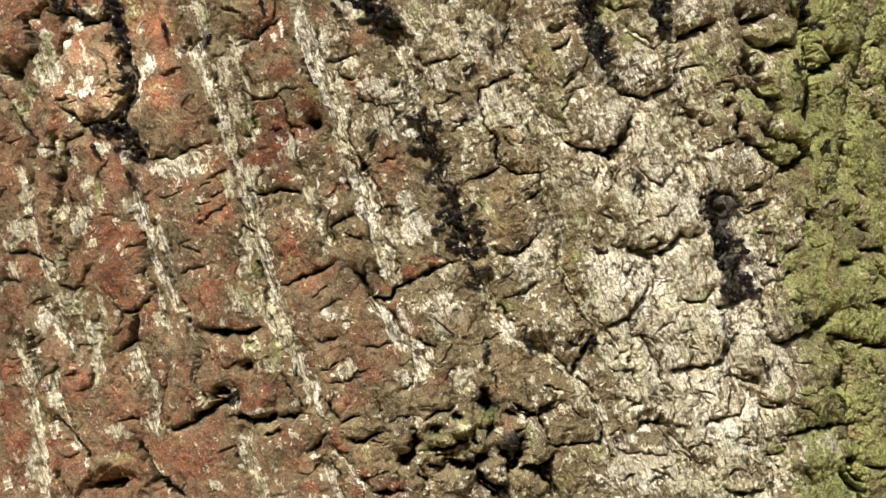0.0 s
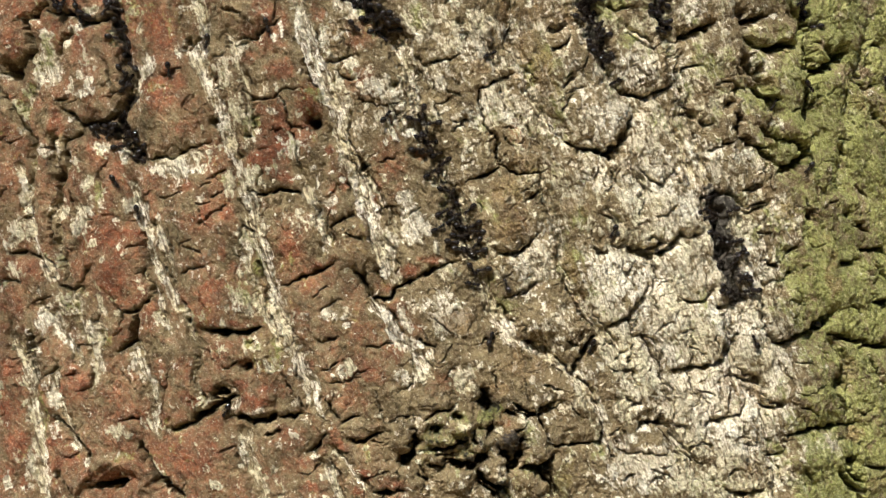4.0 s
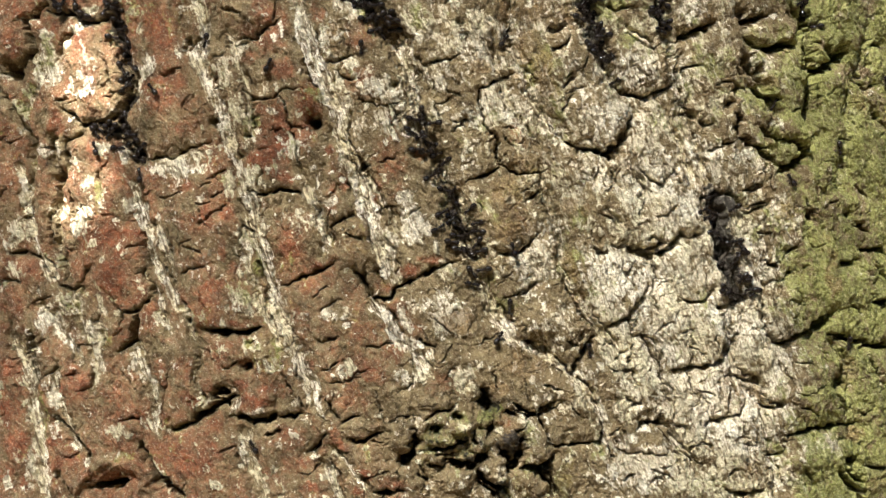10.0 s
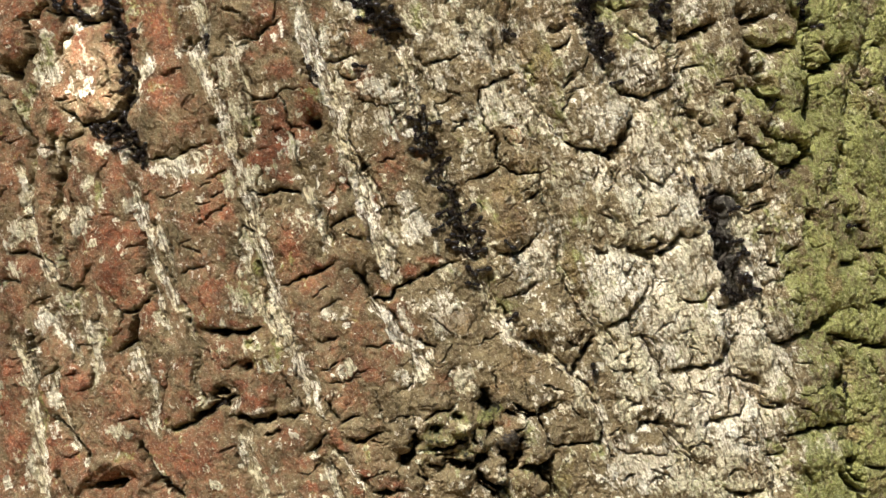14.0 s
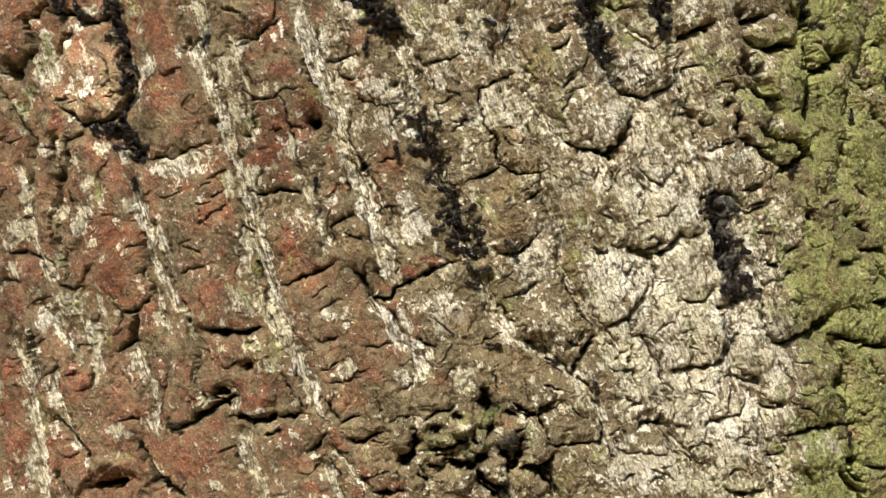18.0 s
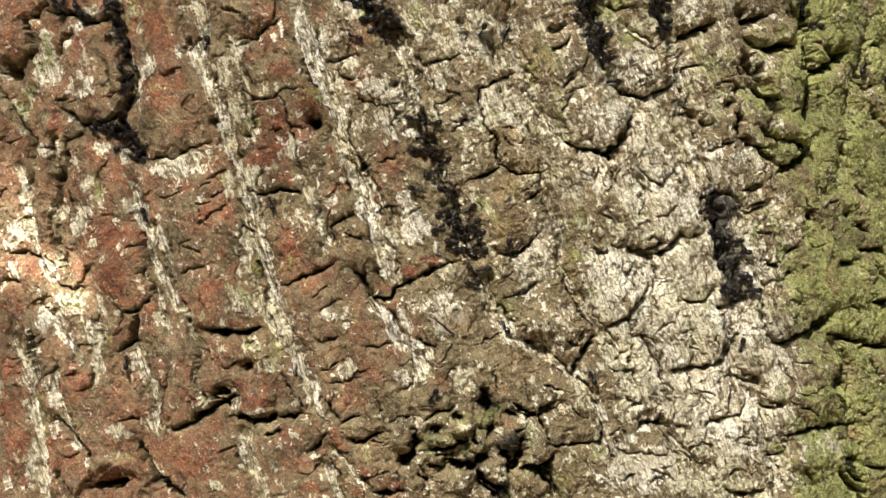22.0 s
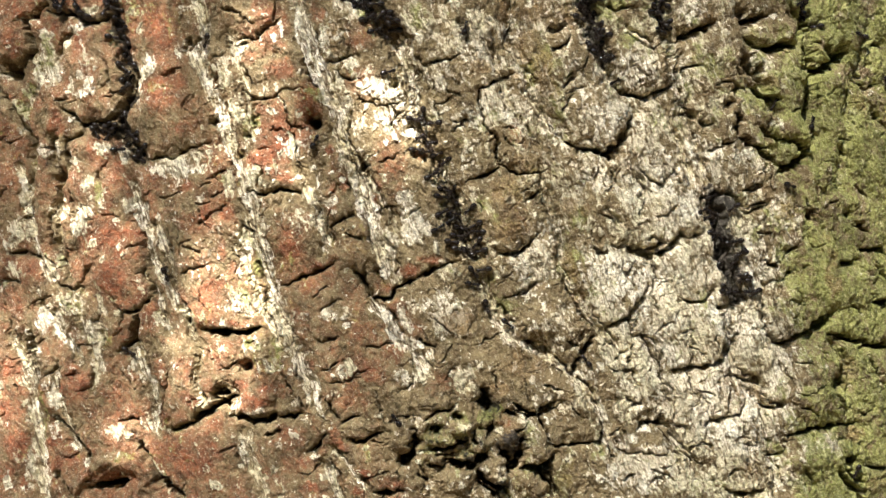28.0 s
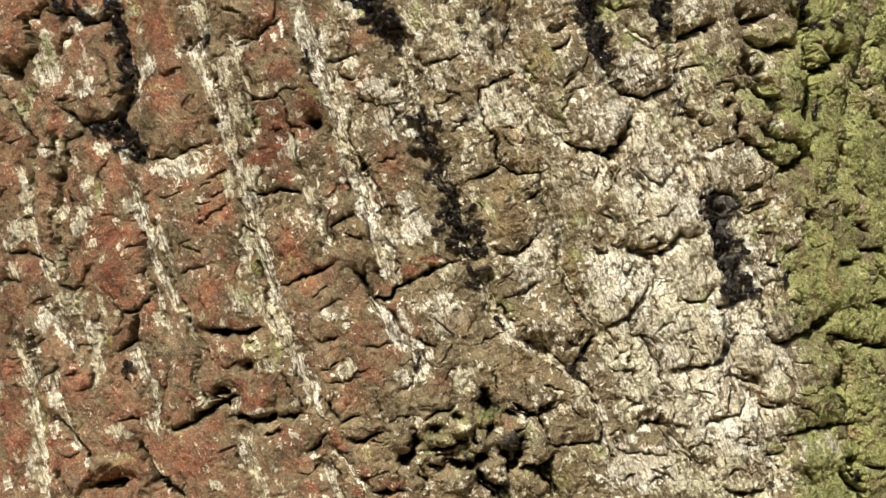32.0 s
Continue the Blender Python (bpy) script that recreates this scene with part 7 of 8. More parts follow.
ants.append(copy_thing(ant_model, stand(24.0, 7.1, -155)))
ants.append(copy_thing(ant_model, stand(24.5, 5.0, 175)))
ants.append(copy_thing(ant_model, stand(17.8, 2.0, -8)))
ants.append(copy_thing(ant_model, stand(21.7, 3.7, 25)))
ants.append(copy_thing(ant_model, stand(25.0, -0.7, -163)))
ants.append(copy_thing(ant_model, stand(22.3, -0.9, -30)))
ants.append(copy_thing(ant_model, stand(23.6, -6.6, -40)))
ants.append(copy_thing(ant_model, stand(23.7, -10.0, -9)))
ants.append(copy_thing(ant_model, stand(26.1, -5.9, -170)))
ants.append(copy_thing(ant_model, stand(10.1, 30.6, -79)))
ants.append(copy_thing(ant_model, stand(24.3, 1.4, -128)))
ants.append(copy_thing(ant_model, stand(19.8, -0.3, -17)))
ants.append(copy_thing(ant_model, stand(-80.7, 71.3, -8)))
ants.append(copy_thing(ant_model, stand(-81.6, 70.1, -34)))
ants.append(copy_thing(ant_model, stand(-80.4, 69.4, 165)))
ants.append(copy_thing(ant_model, stand(-79.0, 65.7, -34)))
ants.append(copy_thing(ant_model, stand(-78.3, 63.4, -169)))
ants.append(copy_thing(ant_model, stand(-80.0, 60.9, -12)))
ants.append(copy_thing(ant_model, stand(-77.7, 60.8, 129)))
ants.append(copy_thing(ant_model, stand(-76.7, 57.7, 133)))
ants.append(copy_thing(ant_model, stand(-77.3, 57.4, 50)))
ants.append(copy_thing(ant_model, stand(-77.5, 51.6, -53)))
ants.append(copy_thing(ant_model, stand(-74.5, 52.5, 143)))
ants.append(copy_thing(ant_model, stand(-76.0, 49.0, 56)))
ants.append(copy_thing(ant_model, stand(-76.9, 49.8, 47)))
ants.append(copy_thing(ant_model, stand(-76.6, 46.7, 34)))
ants.append(copy_thing(ant_model, stand(-77.5, 38.5, -175)))
ants.append(copy_thing(ant_model, stand(-77.4, 36.0, -153)))
ants.append(copy_thing(ant_model, stand(-77.0, 38.3, 115)))
ants.append(copy_thing(ant_model, stand(-76.3, 33.7, 154)))
ants.append(copy_thing(ant_model, stand(-75.5, 33.1, -176)))
ants.append(copy_thing(ant_model, stand(-74.7, 32.2, 147)))
ants.append(copy_thing(ant_model, stand(-78.0, 32.4, 39)))
ants.append(copy_thing(ant_model, stand(-77.5, 29.0, 3)))
ants.append(copy_thing(ant_model, stand(-75.3, 30.9, 31)))
ants.append(copy_thing(ant_model, stand(-73.7, 26.1, -108)))
ants.append(copy_thing(ant_model, stand(-72.0, 28.5, -143)))
ants.append(copy_thing(ant_model, stand(-73.6, 28.1, 63)))
ants.append(copy_thing(ant_model, stand(-72.6, 25.7, -25)))
ants.append(copy_thing(ant_model, stand(-84.0, 34.3, -37)))
ants.append(copy_thing(ant_model, stand(-85.2, 33.3, -55)))
ants.append(copy_thing(ant_model, stand(-81.1, 32.9, -130)))
ants.append(copy_thing(ant_model, stand(-82.0, 34.8, -130)))
ants.append(copy_thing(ant_model, stand(-80.7, 34.4, -132)))
ants.append(copy_thing(ant_model, stand(-81.4, 33.7, -57)))
ants.append(copy_thing(ant_model, stand(-7.6, 71.8, -179)))
ants.append(copy_thing(ant_model, stand(-11.5, 71.6, -16)))
ants.append(copy_thing(ant_model, stand(-7.1, 70.6, -169)))
ants.append(copy_thing(ant_model, stand(-5.7, 71.8, -169)))
ants.append(copy_thing(ant_model, stand(-11.6, 71.1, 23)))
ants.append(copy_thing(ant_model, stand(-6.6, 70.5, 125)))
ants.append(copy_thing(ant_model, stand(-4.6, 68.8, 179)))
ants.append(copy_thing(ant_model, stand(-8.7, 69.2, -18)))
ants.append(copy_thing(ant_model, stand(-8.9, 69.1, 23)))
ants.append(copy_thing(ant_model, stand(-5.9, 68.3, -18)))
ants.append(copy_thing(ant_model, stand(-3.1, 65.6, -138)))
ants.append(copy_thing(ant_model, stand(-6.1, 67.4, 55)))
ants.append(copy_thing(ant_model, stand(-1.1, 66.4, -148)))
ants.append(copy_thing(ant_model, stand(-5.8, 65.6, 39)))
ants.append(copy_thing(ant_model, stand(0.6, 65.2, 153)))
ants.append(copy_thing(ant_model, stand(-6.7, 64.7, 13)))
ants.append(copy_thing(ant_model, stand(-1.4, 65.0, 131)))
ants.append(copy_thing(ant_model, stand(1.0, 62.0, -177)))
ants.append(copy_thing(ant_model, stand(-2.0, 60.2, -55)))
ants.append(copy_thing(ant_model, stand(-3.9, 61.8, 17)))
ants.append(copy_thing(ant_model, stand(57.7, 73.7, 136)))
ants.append(copy_thing(ant_model, stand(56.0, 71.0, -134)))
ants.append(copy_thing(ant_model, stand(57.0, 72.4, 131)))
ants.append(copy_thing(ant_model, stand(58.2, 71.3, 177)))
ants.append(copy_thing(ant_model, stand(55.4, 69.1, 38)))
ants.append(copy_thing(ant_model, stand(55.4, 68.6, -39)))
ants.append(copy_thing(ant_model, stand(54.4, 65.6, -26)))
ants.append(copy_thing(ant_model, stand(57.4, 67.6, 150)))
ants.append(copy_thing(ant_model, stand(58.2, 66.4, -123)))
ants.append(copy_thing(ant_model, stand(57.0, 67.5, 60)))
ants.append(copy_thing(ant_model, stand(59.8, 63.3, -129)))
ants.append(copy_thing(ant_model, stand(59.1, 64.7, 164)))
ants.append(copy_thing(ant_model, stand(59.9, 61.2, -129)))
ants.append(copy_thing(ant_model, stand(59.5, 61.9, 120)))
ants.append(copy_thing(ant_model, stand(61.0, 60.9, -168)))
ants.append(copy_thing(ant_model, stand(59.8, 57.8, -134)))
ants.append(copy_thing(ant_model, stand(57.6, 58.1, -45)))
ants.append(copy_thing(ant_model, stand(58.1, 56.8, -40)))
ants.append(copy_thing(ant_model, stand(61.1, 55.2, -117)))
ants.append(copy_thing(ant_model, stand(62.4, 55.3, -168)))
ants.append(copy_thing(ant_model, stand(59.2, 55.3, -36)))
ants.append(copy_thing(ant_model, stand(62.5, 54.3, -153)))
ants.append(copy_thing(ant_model, stand(76.2, 74.7, 26)))
ants.append(copy_thing(ant_model, stand(78.9, 73.4, 151)))
ants.append(copy_thing(ant_model, stand(78.9, 71.8, -147)))
ants.append(copy_thing(ant_model, stand(76.1, 68.3, -53)))
ants.append(copy_thing(ant_model, stand(79.1, 71.1, 130)))
ants.append(copy_thing(ant_model, stand(76.3, 67.9, -1)))
ants.append(copy_thing(ant_model, stand(77.6, 69.6, 51)))
ants.append(copy_thing(ant_model, stand(79.7, 65.2, -160)))
ants.append(copy_thing(ant_model, stand(79.4, 64.3, 159)))
ants.append(copy_thing(ant_model, stand(78.1, 65.6, 146)))
ants.append(copy_thing(ant_model, stand(78.2, 62.6, -17)))
ants.append(copy_thing(ant_model, stand(94.6, 15.5, 24)))
ants.append(copy_thing(ant_model, stand(99.5, 11.4, -153)))
ants.append(copy_thing(ant_model, stand(95.5, 10.5, -12)))
ants.append(copy_thing(ant_model, stand(91.5, 11.2, 22)))
ants.append(copy_thing(ant_model, stand(95.5, 8.4, 42)))
ants.append(copy_thing(ant_model, stand(92.7, 9.2, 21)))
ants.append(copy_thing(ant_model, stand(94.8, 4.5, -8)))
ants.append(copy_thing(ant_model, stand(95.1, 4.0, 19)))
ants.append(copy_thing(ant_model, stand(100.4, 2.1, -169)))
ants.append(copy_thing(ant_model, stand(97.8, 2.5, 146)))
ants.append(copy_thing(ant_model, stand(102.3, -1.3, -167)))
ants.append(copy_thing(ant_model, stand(101.6, -1.6, -137)))
ants.append(copy_thing(ant_model, stand(100.2, -4.3, -129)))
ants.append(copy_thing(ant_model, stand(96.9, -4.0, 9)))
ants.append(copy_thing(ant_model, stand(98.0, -4.6, 31)))
ants.append(copy_thing(ant_model, stand(102.6, -8.8, -133)))
ants.append(copy_thing(ant_model, stand(103.2, -8.8, 147)))
ants.append(copy_thing(ant_model, stand(103.0, -8.0, 172)))
ants.append(copy_thing(ant_model, stand(98.5, -11.4, -24)))
ants.append(copy_thing(ant_model, stand(105.1, -12.3, -175)))
ants.append(copy_thing(ant_model, stand(98.2, -12.7, -16)))
ants.append(copy_thing(ant_model, stand(106.5, -13.0, -146)))
ants.append(copy_thing(ant_model, stand(102.2, -13.4, -18)))
ants.append(copy_thing(ant_model, stand(122.0, 72.5, -150)))
ants.append(copy_thing(ant_model, stand(124.2, 72.2, -142)))
ants.append(copy_thing(ant_model, stand(123.9, 71.8, 108)))
ants.append(copy_thing(ant_model, stand(124.4, 69.4, 133)))
ants.append(copy_thing(ant_model, stand(-98.4, 71.7, 121)))
ants.append(copy_thing(ant_model, stand(-97.2, 71.5, 134)))
ants.append(copy_thing(ant_model, stand(-95.6, 70.7, 66)))
ants.append(copy_thing(ant_model, stand(-91.7, 71.7, 109)))
ants.append(copy_thing(ant_model, stand(-90.3, 67.4, -65)))
ants.append(copy_thing(ant_model, stand(-88.2, 67.5, -23)))
ants.append(copy_thing(ant_model, stand(-82.6, 68.6, -126)))
ants.append(copy_thing(ant_model, stand(64.4, 47.9, 200)))
ants.append(copy_thing(ant_model, stand(127.6, 65.9, 190)))
ants.append(copy_thing(ant_model, stand(114.0, 42.1, 240)))
ants.append(copy_thing(ant_model, stand(-52.5, 58.8, 250)))
ants.append(copy_thing(ant_model, stand(152.3, 50.5, 100)))
runner_0 = copy_thing(ant_model, stand(38.5, -25.6, 0))
tagged(runner_0, "shiny black ant walking over the bark")
runner_1 = copy_thing(ant_model, stand(-4.8, 32.2, 0))
tagged(runner_1, "shiny black ant walking over the bark")
runner_2 = copy_thing(ant_model, stand(70, 18, 0))
tagged(runner_2, "shiny black ant walking over the bark")
runner_3 = copy_thing(ant_model, stand(120.2, 53.6, 0))
tagged(runner_3, "shiny black ant walking over the bark")
runner_4 = copy_thing(ant_model, stand(-63.7, 61.7, 0))
tagged(runner_4, "shiny black ant walking over the bark")
runner_5 = copy_thing(ant_model, stand(-74.9, 19.7, 0))
tagged(runner_5, "shiny black ant walking over the bark")
runner_6 = copy_thing(ant_model, stand(-35.5, 67.6, 0))
tagged(runner_6, "shiny black ant walking over the bark")
runner_7 = copy_thing(ant_model, stand(-84.6, 28, 0))
tagged(runner_7, "shiny black ant walking over the bark")
runner_8 = copy_thing(ant_model, stand(-44.5, -42.5, 0))
tagged(runner_8, "shiny black ant walking over the bark")
runner_9 = copy_thing(ant_model, stand(27.2, -28.7, 0))
tagged(runner_9, "shiny black ant walking over the bark")
runner_10 = copy_thing(ant_model, stand(108.9, -33, 0))
tagged(runner_10, "shiny black ant walking over the bark")
runner_11 = copy_thing(ant_model, stand(-14.5, 67.4, 0))
tagged(runner_11, "shiny black ant walking over the bark")
runner_12 = copy_thing(ant_model, stand(22.4, 51.4, 0))
tagged(runner_12, "shiny black ant walking over the bark")
runner_13 = copy_thing(ant_model, stand(57.4, -27.3, 0))
tagged(runner_13, "shiny black ant walking over the bark")
runner_14 = copy_thing(ant_model, stand(130, 30.4, 0))
tagged(runner_14, "shiny black ant walking over the bark")
runner_15 = copy_thing(ant_model, stand(124.1, -19.9, 0))
tagged(runner_15, "shiny black ant walking over the bark")


# ---------------------------------------------------------------- an unseen conifer branch, added to dim the sun on the bark
# It hangs between the bark and the sun. Small gaps in it are closed by tufts that flutter in the wind;
# a tuft that turns its edge to the sun lets a fleck of full sunlight through.
MIDDLE = Vector((0.010, -RADIUS, LEVEL))
SPRAY_FAR = 0.75
right_way = Vector((0, 0, 1)).cross(to_sun).normalized()
top_way = to_sun.cross(right_way)
SPRAY = Matrix.Translation(MIDDLE + to_sun * SPRAY_FAR) @ Matrix((right_way, top_way, to_sun)).transposed().to_4x4()


def needle_mesh(rows, long, wide, seed, name):
    """Needles, each a thin three-sided prism, at (x, y, z) and lying at an angle in the branch's plane; metres."""
    rng = np.random.RandomState(seed)
    c = np.asarray(rows)
    n = len(c)
    angle = rng.rand(n) * 2 * np.pi
    tilt = rng.uniform(-0.25, 0.25, n)
    ax = np.stack([np.cos(angle) * np.cos(tilt), np.sin(angle) * np.cos(tilt), np.sin(tilt)], -1)
    ay = np.stack([-np.sin(angle), np.cos(angle), angle * 0], -1)
    az = np.cross(ax, ay)
    half = (long / 2 * rng.uniform(0.8, 1.15, n))[:, None]
    w = wide / 2
    v = np.stack([c + e * ax * half + a * ay * w + b * az * w for e in (-1, 1) for a, b in ((-1, -0.4), (1, -0.4), (0, 0.6))], 1)
    base = np.arange(n)[:, None, None] * 6
    quads = base + np.array([(0, 1, 4, 3), (1, 2, 5, 4), (2, 0, 3, 5)])[None]
    return mesh_of(name, v.reshape(-1, 3), quads.reshape(-1, 4), NEEDLE)


def plane_place(s, h):
    """Where the sunbeam to this place on the bark passes through the branch's plane."""
    p, _ = on_bark(s, h)
    return (p - MIDDLE).dot(right_way), (p - MIDDLE).dot(top_way)


gaps = []       # name, centre across and up in the branch's plane, half sizes


def gap_at(s, h, rs, rh):
    a, b = plane_place(s, h)
    gaps.append((a, b, rs * 0.001 + 0.002, rh * 0.001 * math.cos(radians(SUN_UP)) + 0.002))
    return len(gaps) - 1


gap_at(-69.7, 53.7, 5.8, 17.3)
gap_at(-88.1, 50.9, 8.7, 14.4)
gap_at(-20.6, 48.2, 9.2, 25)
gap_at(-33.9, 48.3, 8.7, 21.1)
gap_at(-29.8, 22.6, 6.2, 8.6)
gap_at(-42, 32.3, 7.9, 14.4)
gap_at(-89.9, 16.6, 7.9, 13.4)
gap_at(-81, 1.8, 7.9, 10.6)
gap_at(-96.3, -9.7, 8.7, 11.1)
gap_at(-112.5, 1.8, 5.8, 15.4)
gap_at(-104.6, -24.6, 7.1, 12.5)
gap_at(-115.6, -34.8, 5, 21.1)
gap_at(-46.2, -11.1, 10.8, 14.4)
gap_at(-0, 36.2, 9.6, 10.6)
gap_at(-52, -34.5, 11.6, 12.5)
gap_at(-74.9, -52.7, 5.8, 5.4)
gap_at(-8, -0.6, 7.5, 6.9)


def build_sun_screen():
    rng = np.random.RandomState(12)
    # added out of view: its needles thin the sunlight evenly
    branch = tagged(new("sun_screen_branch"), "unseen green conifer branch, added before the sun to dim it on the trunk", "branch")
    branch.matrix_world = SPRAY
    dense = 1.35
    corners = [plane_place(s, h) for s in (LOW_S, 0, HIGH_S) for h in (LOW_H, HIGH_H)]
    x0, x1 = min(c[0] for c in corners) - 0.02, max(c[0] for c in corners) + 0.02
    y0, y1 = min(c[1] for c in corners) - 0.02, max(c[1] for c in corners) + 0.02
    pitch = math.sqrt(0.006 * 0.0007 / dense)
    gx, gy = np.meshgrid(np.arange(x0, x1, pitch), np.arange(y0, y1, pitch))
    n = gx.size
    place = np.stack([gx.ravel() + rng.uniform(0, pitch, n), gy.ravel() + rng.uniform(0, pitch, n), rng.uniform(-0.004, 0.004, n)], -1)
    q = np.stack([np.hypot((place[:, 0] - a) / ra, (place[:, 1] - b) / rb) for a, b, ra, rb in gaps], -1)
    owner = np.where(q.min(1) < 1, q.argmin(1), -1)
    ob = part("needles", needle_mesh(place[owner < 0], 0.006, 0.0007, 13, "needles"), branch)
    tagged(ob, kind="stuff")
    m = int(dense * 1.2 * 0.95 / (0.030 * 0.003))
    wide = np.stack([rng.uniform(-0.6, 0.6, m), rng.uniform(-0.45, 0.5, m), rng.normal(0, 0.025, m)], -1)
    wide = wide[np.hypot(wide[:, 0] / 0.6, wide[:, 1] / 0.5) < 0.85 + 0.3 * wave(wide[:, 0] / 0.12, wide[:, 1] / 0.12, 240)]
    wide = wide[(wide[:, 0] < x0 - 0.01) | (wide[:, 0] > x1 + 0.01) | (wide[:, 1] < y0 - 0.01) | (wide[:, 1] > y1 + 0.01)]
    tagged(part("needles", needle_mesh(wide, 0.030, 0.003, 14, "needles"), branch), kind="stuff")
    part("stem", twig_mesh([(-0.62, y1 + 0.3, 0.04), (-0.2, y1 + 0.09, 0.03), (0.25, y1 + 0.07, 0.025), (0.6, y1 + 0.12, 0.02)], 0.006, "stem"), branch)
    # an unseen bough, added to join the branch to the trunk higher up
    bough = [(-0.29, -0.15, 2.62), (-0.42, -0.22, 2.64), (-0.54, -0.29, 2.52), (-0.62, -0.34, 2.32)]
    tip = Vector((-0.62, y1 + 0.3, 0.04))
    bough = [SPRAY.inverted() @ Vector(p) for p in bough] + [tip]
    part("bough", twig_mesh([tuple(p) for p in bough], 0.022, "bough"), branch)
    tufts = []
    for k, (a, b, ra, rb) in enumerate(gaps):
        # unseen shutters for the sun flecks, shaped as needle tufts
        tuft = tagged(new("needle_tuft"), "small unseen fluttering tuft of green conifer needles, added to let sun flecks through", "needle tuft", "tufts on the branch")
        tuft.matrix_world = SPRAY @ Matrix.Translation((a, b, 0))
        mine = place[owner == k] - np.array([a, b, 0])
        mine[:, 2] *= 0.1
        count = max(2, round(2 * rb / 0.007))
        sprigs = []
        for i in range(count):
            y = rb * (2 * (i + 0.5) / count - 1)
            some = mine[np.clip(((mine[:, 1] / rb + 1) / 2 * count).astype(int), 0, count - 1) == i] - np.array([0, y, 0])
            sprig = part("sprig", needle_mesh(some, 0.006, 0.0007, 20 + 9 * k + i, "sprig"), tuft)
            sprig.location = (0, y, 0)
            reach = ra * math.sqrt(max(0.1, 1 - (y / rb) ** 2))
            part("twig", twig_mesh([(-reach, 0, 0), (0, 0, 0), (reach, 0, 0)], 0.0004, "twig"), sprig)
            sprigs.append((sprig, y))
        part("stalk", twig_mesh([(0, -rb, -0.001), (0, 0, -0.0012), (0, rb, -0.001)], 0.0005, "stalk"), tuft)
        tufts.append(sprigs)
    return tufts


tufts = build_sun_screen()
build_plates(tree)


def flutter(which, *keys):
    """Turns the edges of a tuft's sprigs to the sun: rows of seconds and how far it opens, from 0 to 1."""
    rows = {0.0: 0.0, 32.0: 0.0}
    for t, amount in keys:
        rows[t] = amount
    for sprig, y in tufts[which]:
        walk(sprig, [(t, pose(0, y, 0, math.degrees(math.acos(1 - 0.95 * v)))) for t, v in sorted(rows.items())])


def roam(ant, *stops):
    """An ant that runs from stop to stop over the bark: rows of seconds, across and up."""
    rows, last = [], None
    for (t0, s0, h0), (t1, s1, h1) in zip(stops, stops[1:]):
        way = math.degrees(math.atan2(h1 - h0, s1 - s0)) if math.hypot(s1 - s0, h1 - h0) > 0.6 else (last or 0.0)
        if last is not None:
            way = last + max(-165, min(165, (way - last + 180) % 360 - 180))
            rows.append((t0, s0, h0, (way + last) / 2))
        steps = max(1, int(math.hypot(s1 - s0, h1 - h0) / 5))
        pause = min(0.25, (t1 - t0) / 4)
        for k in range(steps + 1):
            f = k / steps
            rows.append((t0 + pause + (t1 - t0 - 2 * pause) * f, s0 + (s1 - s0) * f, h0 + (h1 - h0) * f, way))
        last = way
    rows = [(0.0, *rows[0][1:])] + [r for r in rows if 0.02 < r[0] < 31.98] + [(32.0, *rows[-1][1:])]
    walk(ant, [(t, stand(s, h, way, 1.0, 0.15)) for t, s, h, way in rows])


def fidget(ant, seed):
    """A feeding ant that shifts and turns a little where it stands."""
    rng = random.Random(seed)
    rest, rows, t = ant.matrix_basis.copy(), [], 0.0
    while t < 32.0:
        rows.append((t, rest @ pose(rng.uniform(-0.0006, 0.0006), rng.uniform(-0.0004, 0.0004), 0, 0, rng.uniform(-4, 4), rng.uniform(-16, 16))))
        t += rng.uniform(0.5, 1.1)
        rows.append((t, rows[-1][1]))
        t += rng.uniform(0.3, 0.9)
    rows = [r for r in rows if r[0] < 31.7] + [(32.0, rest)]
    walk(ant, rows)


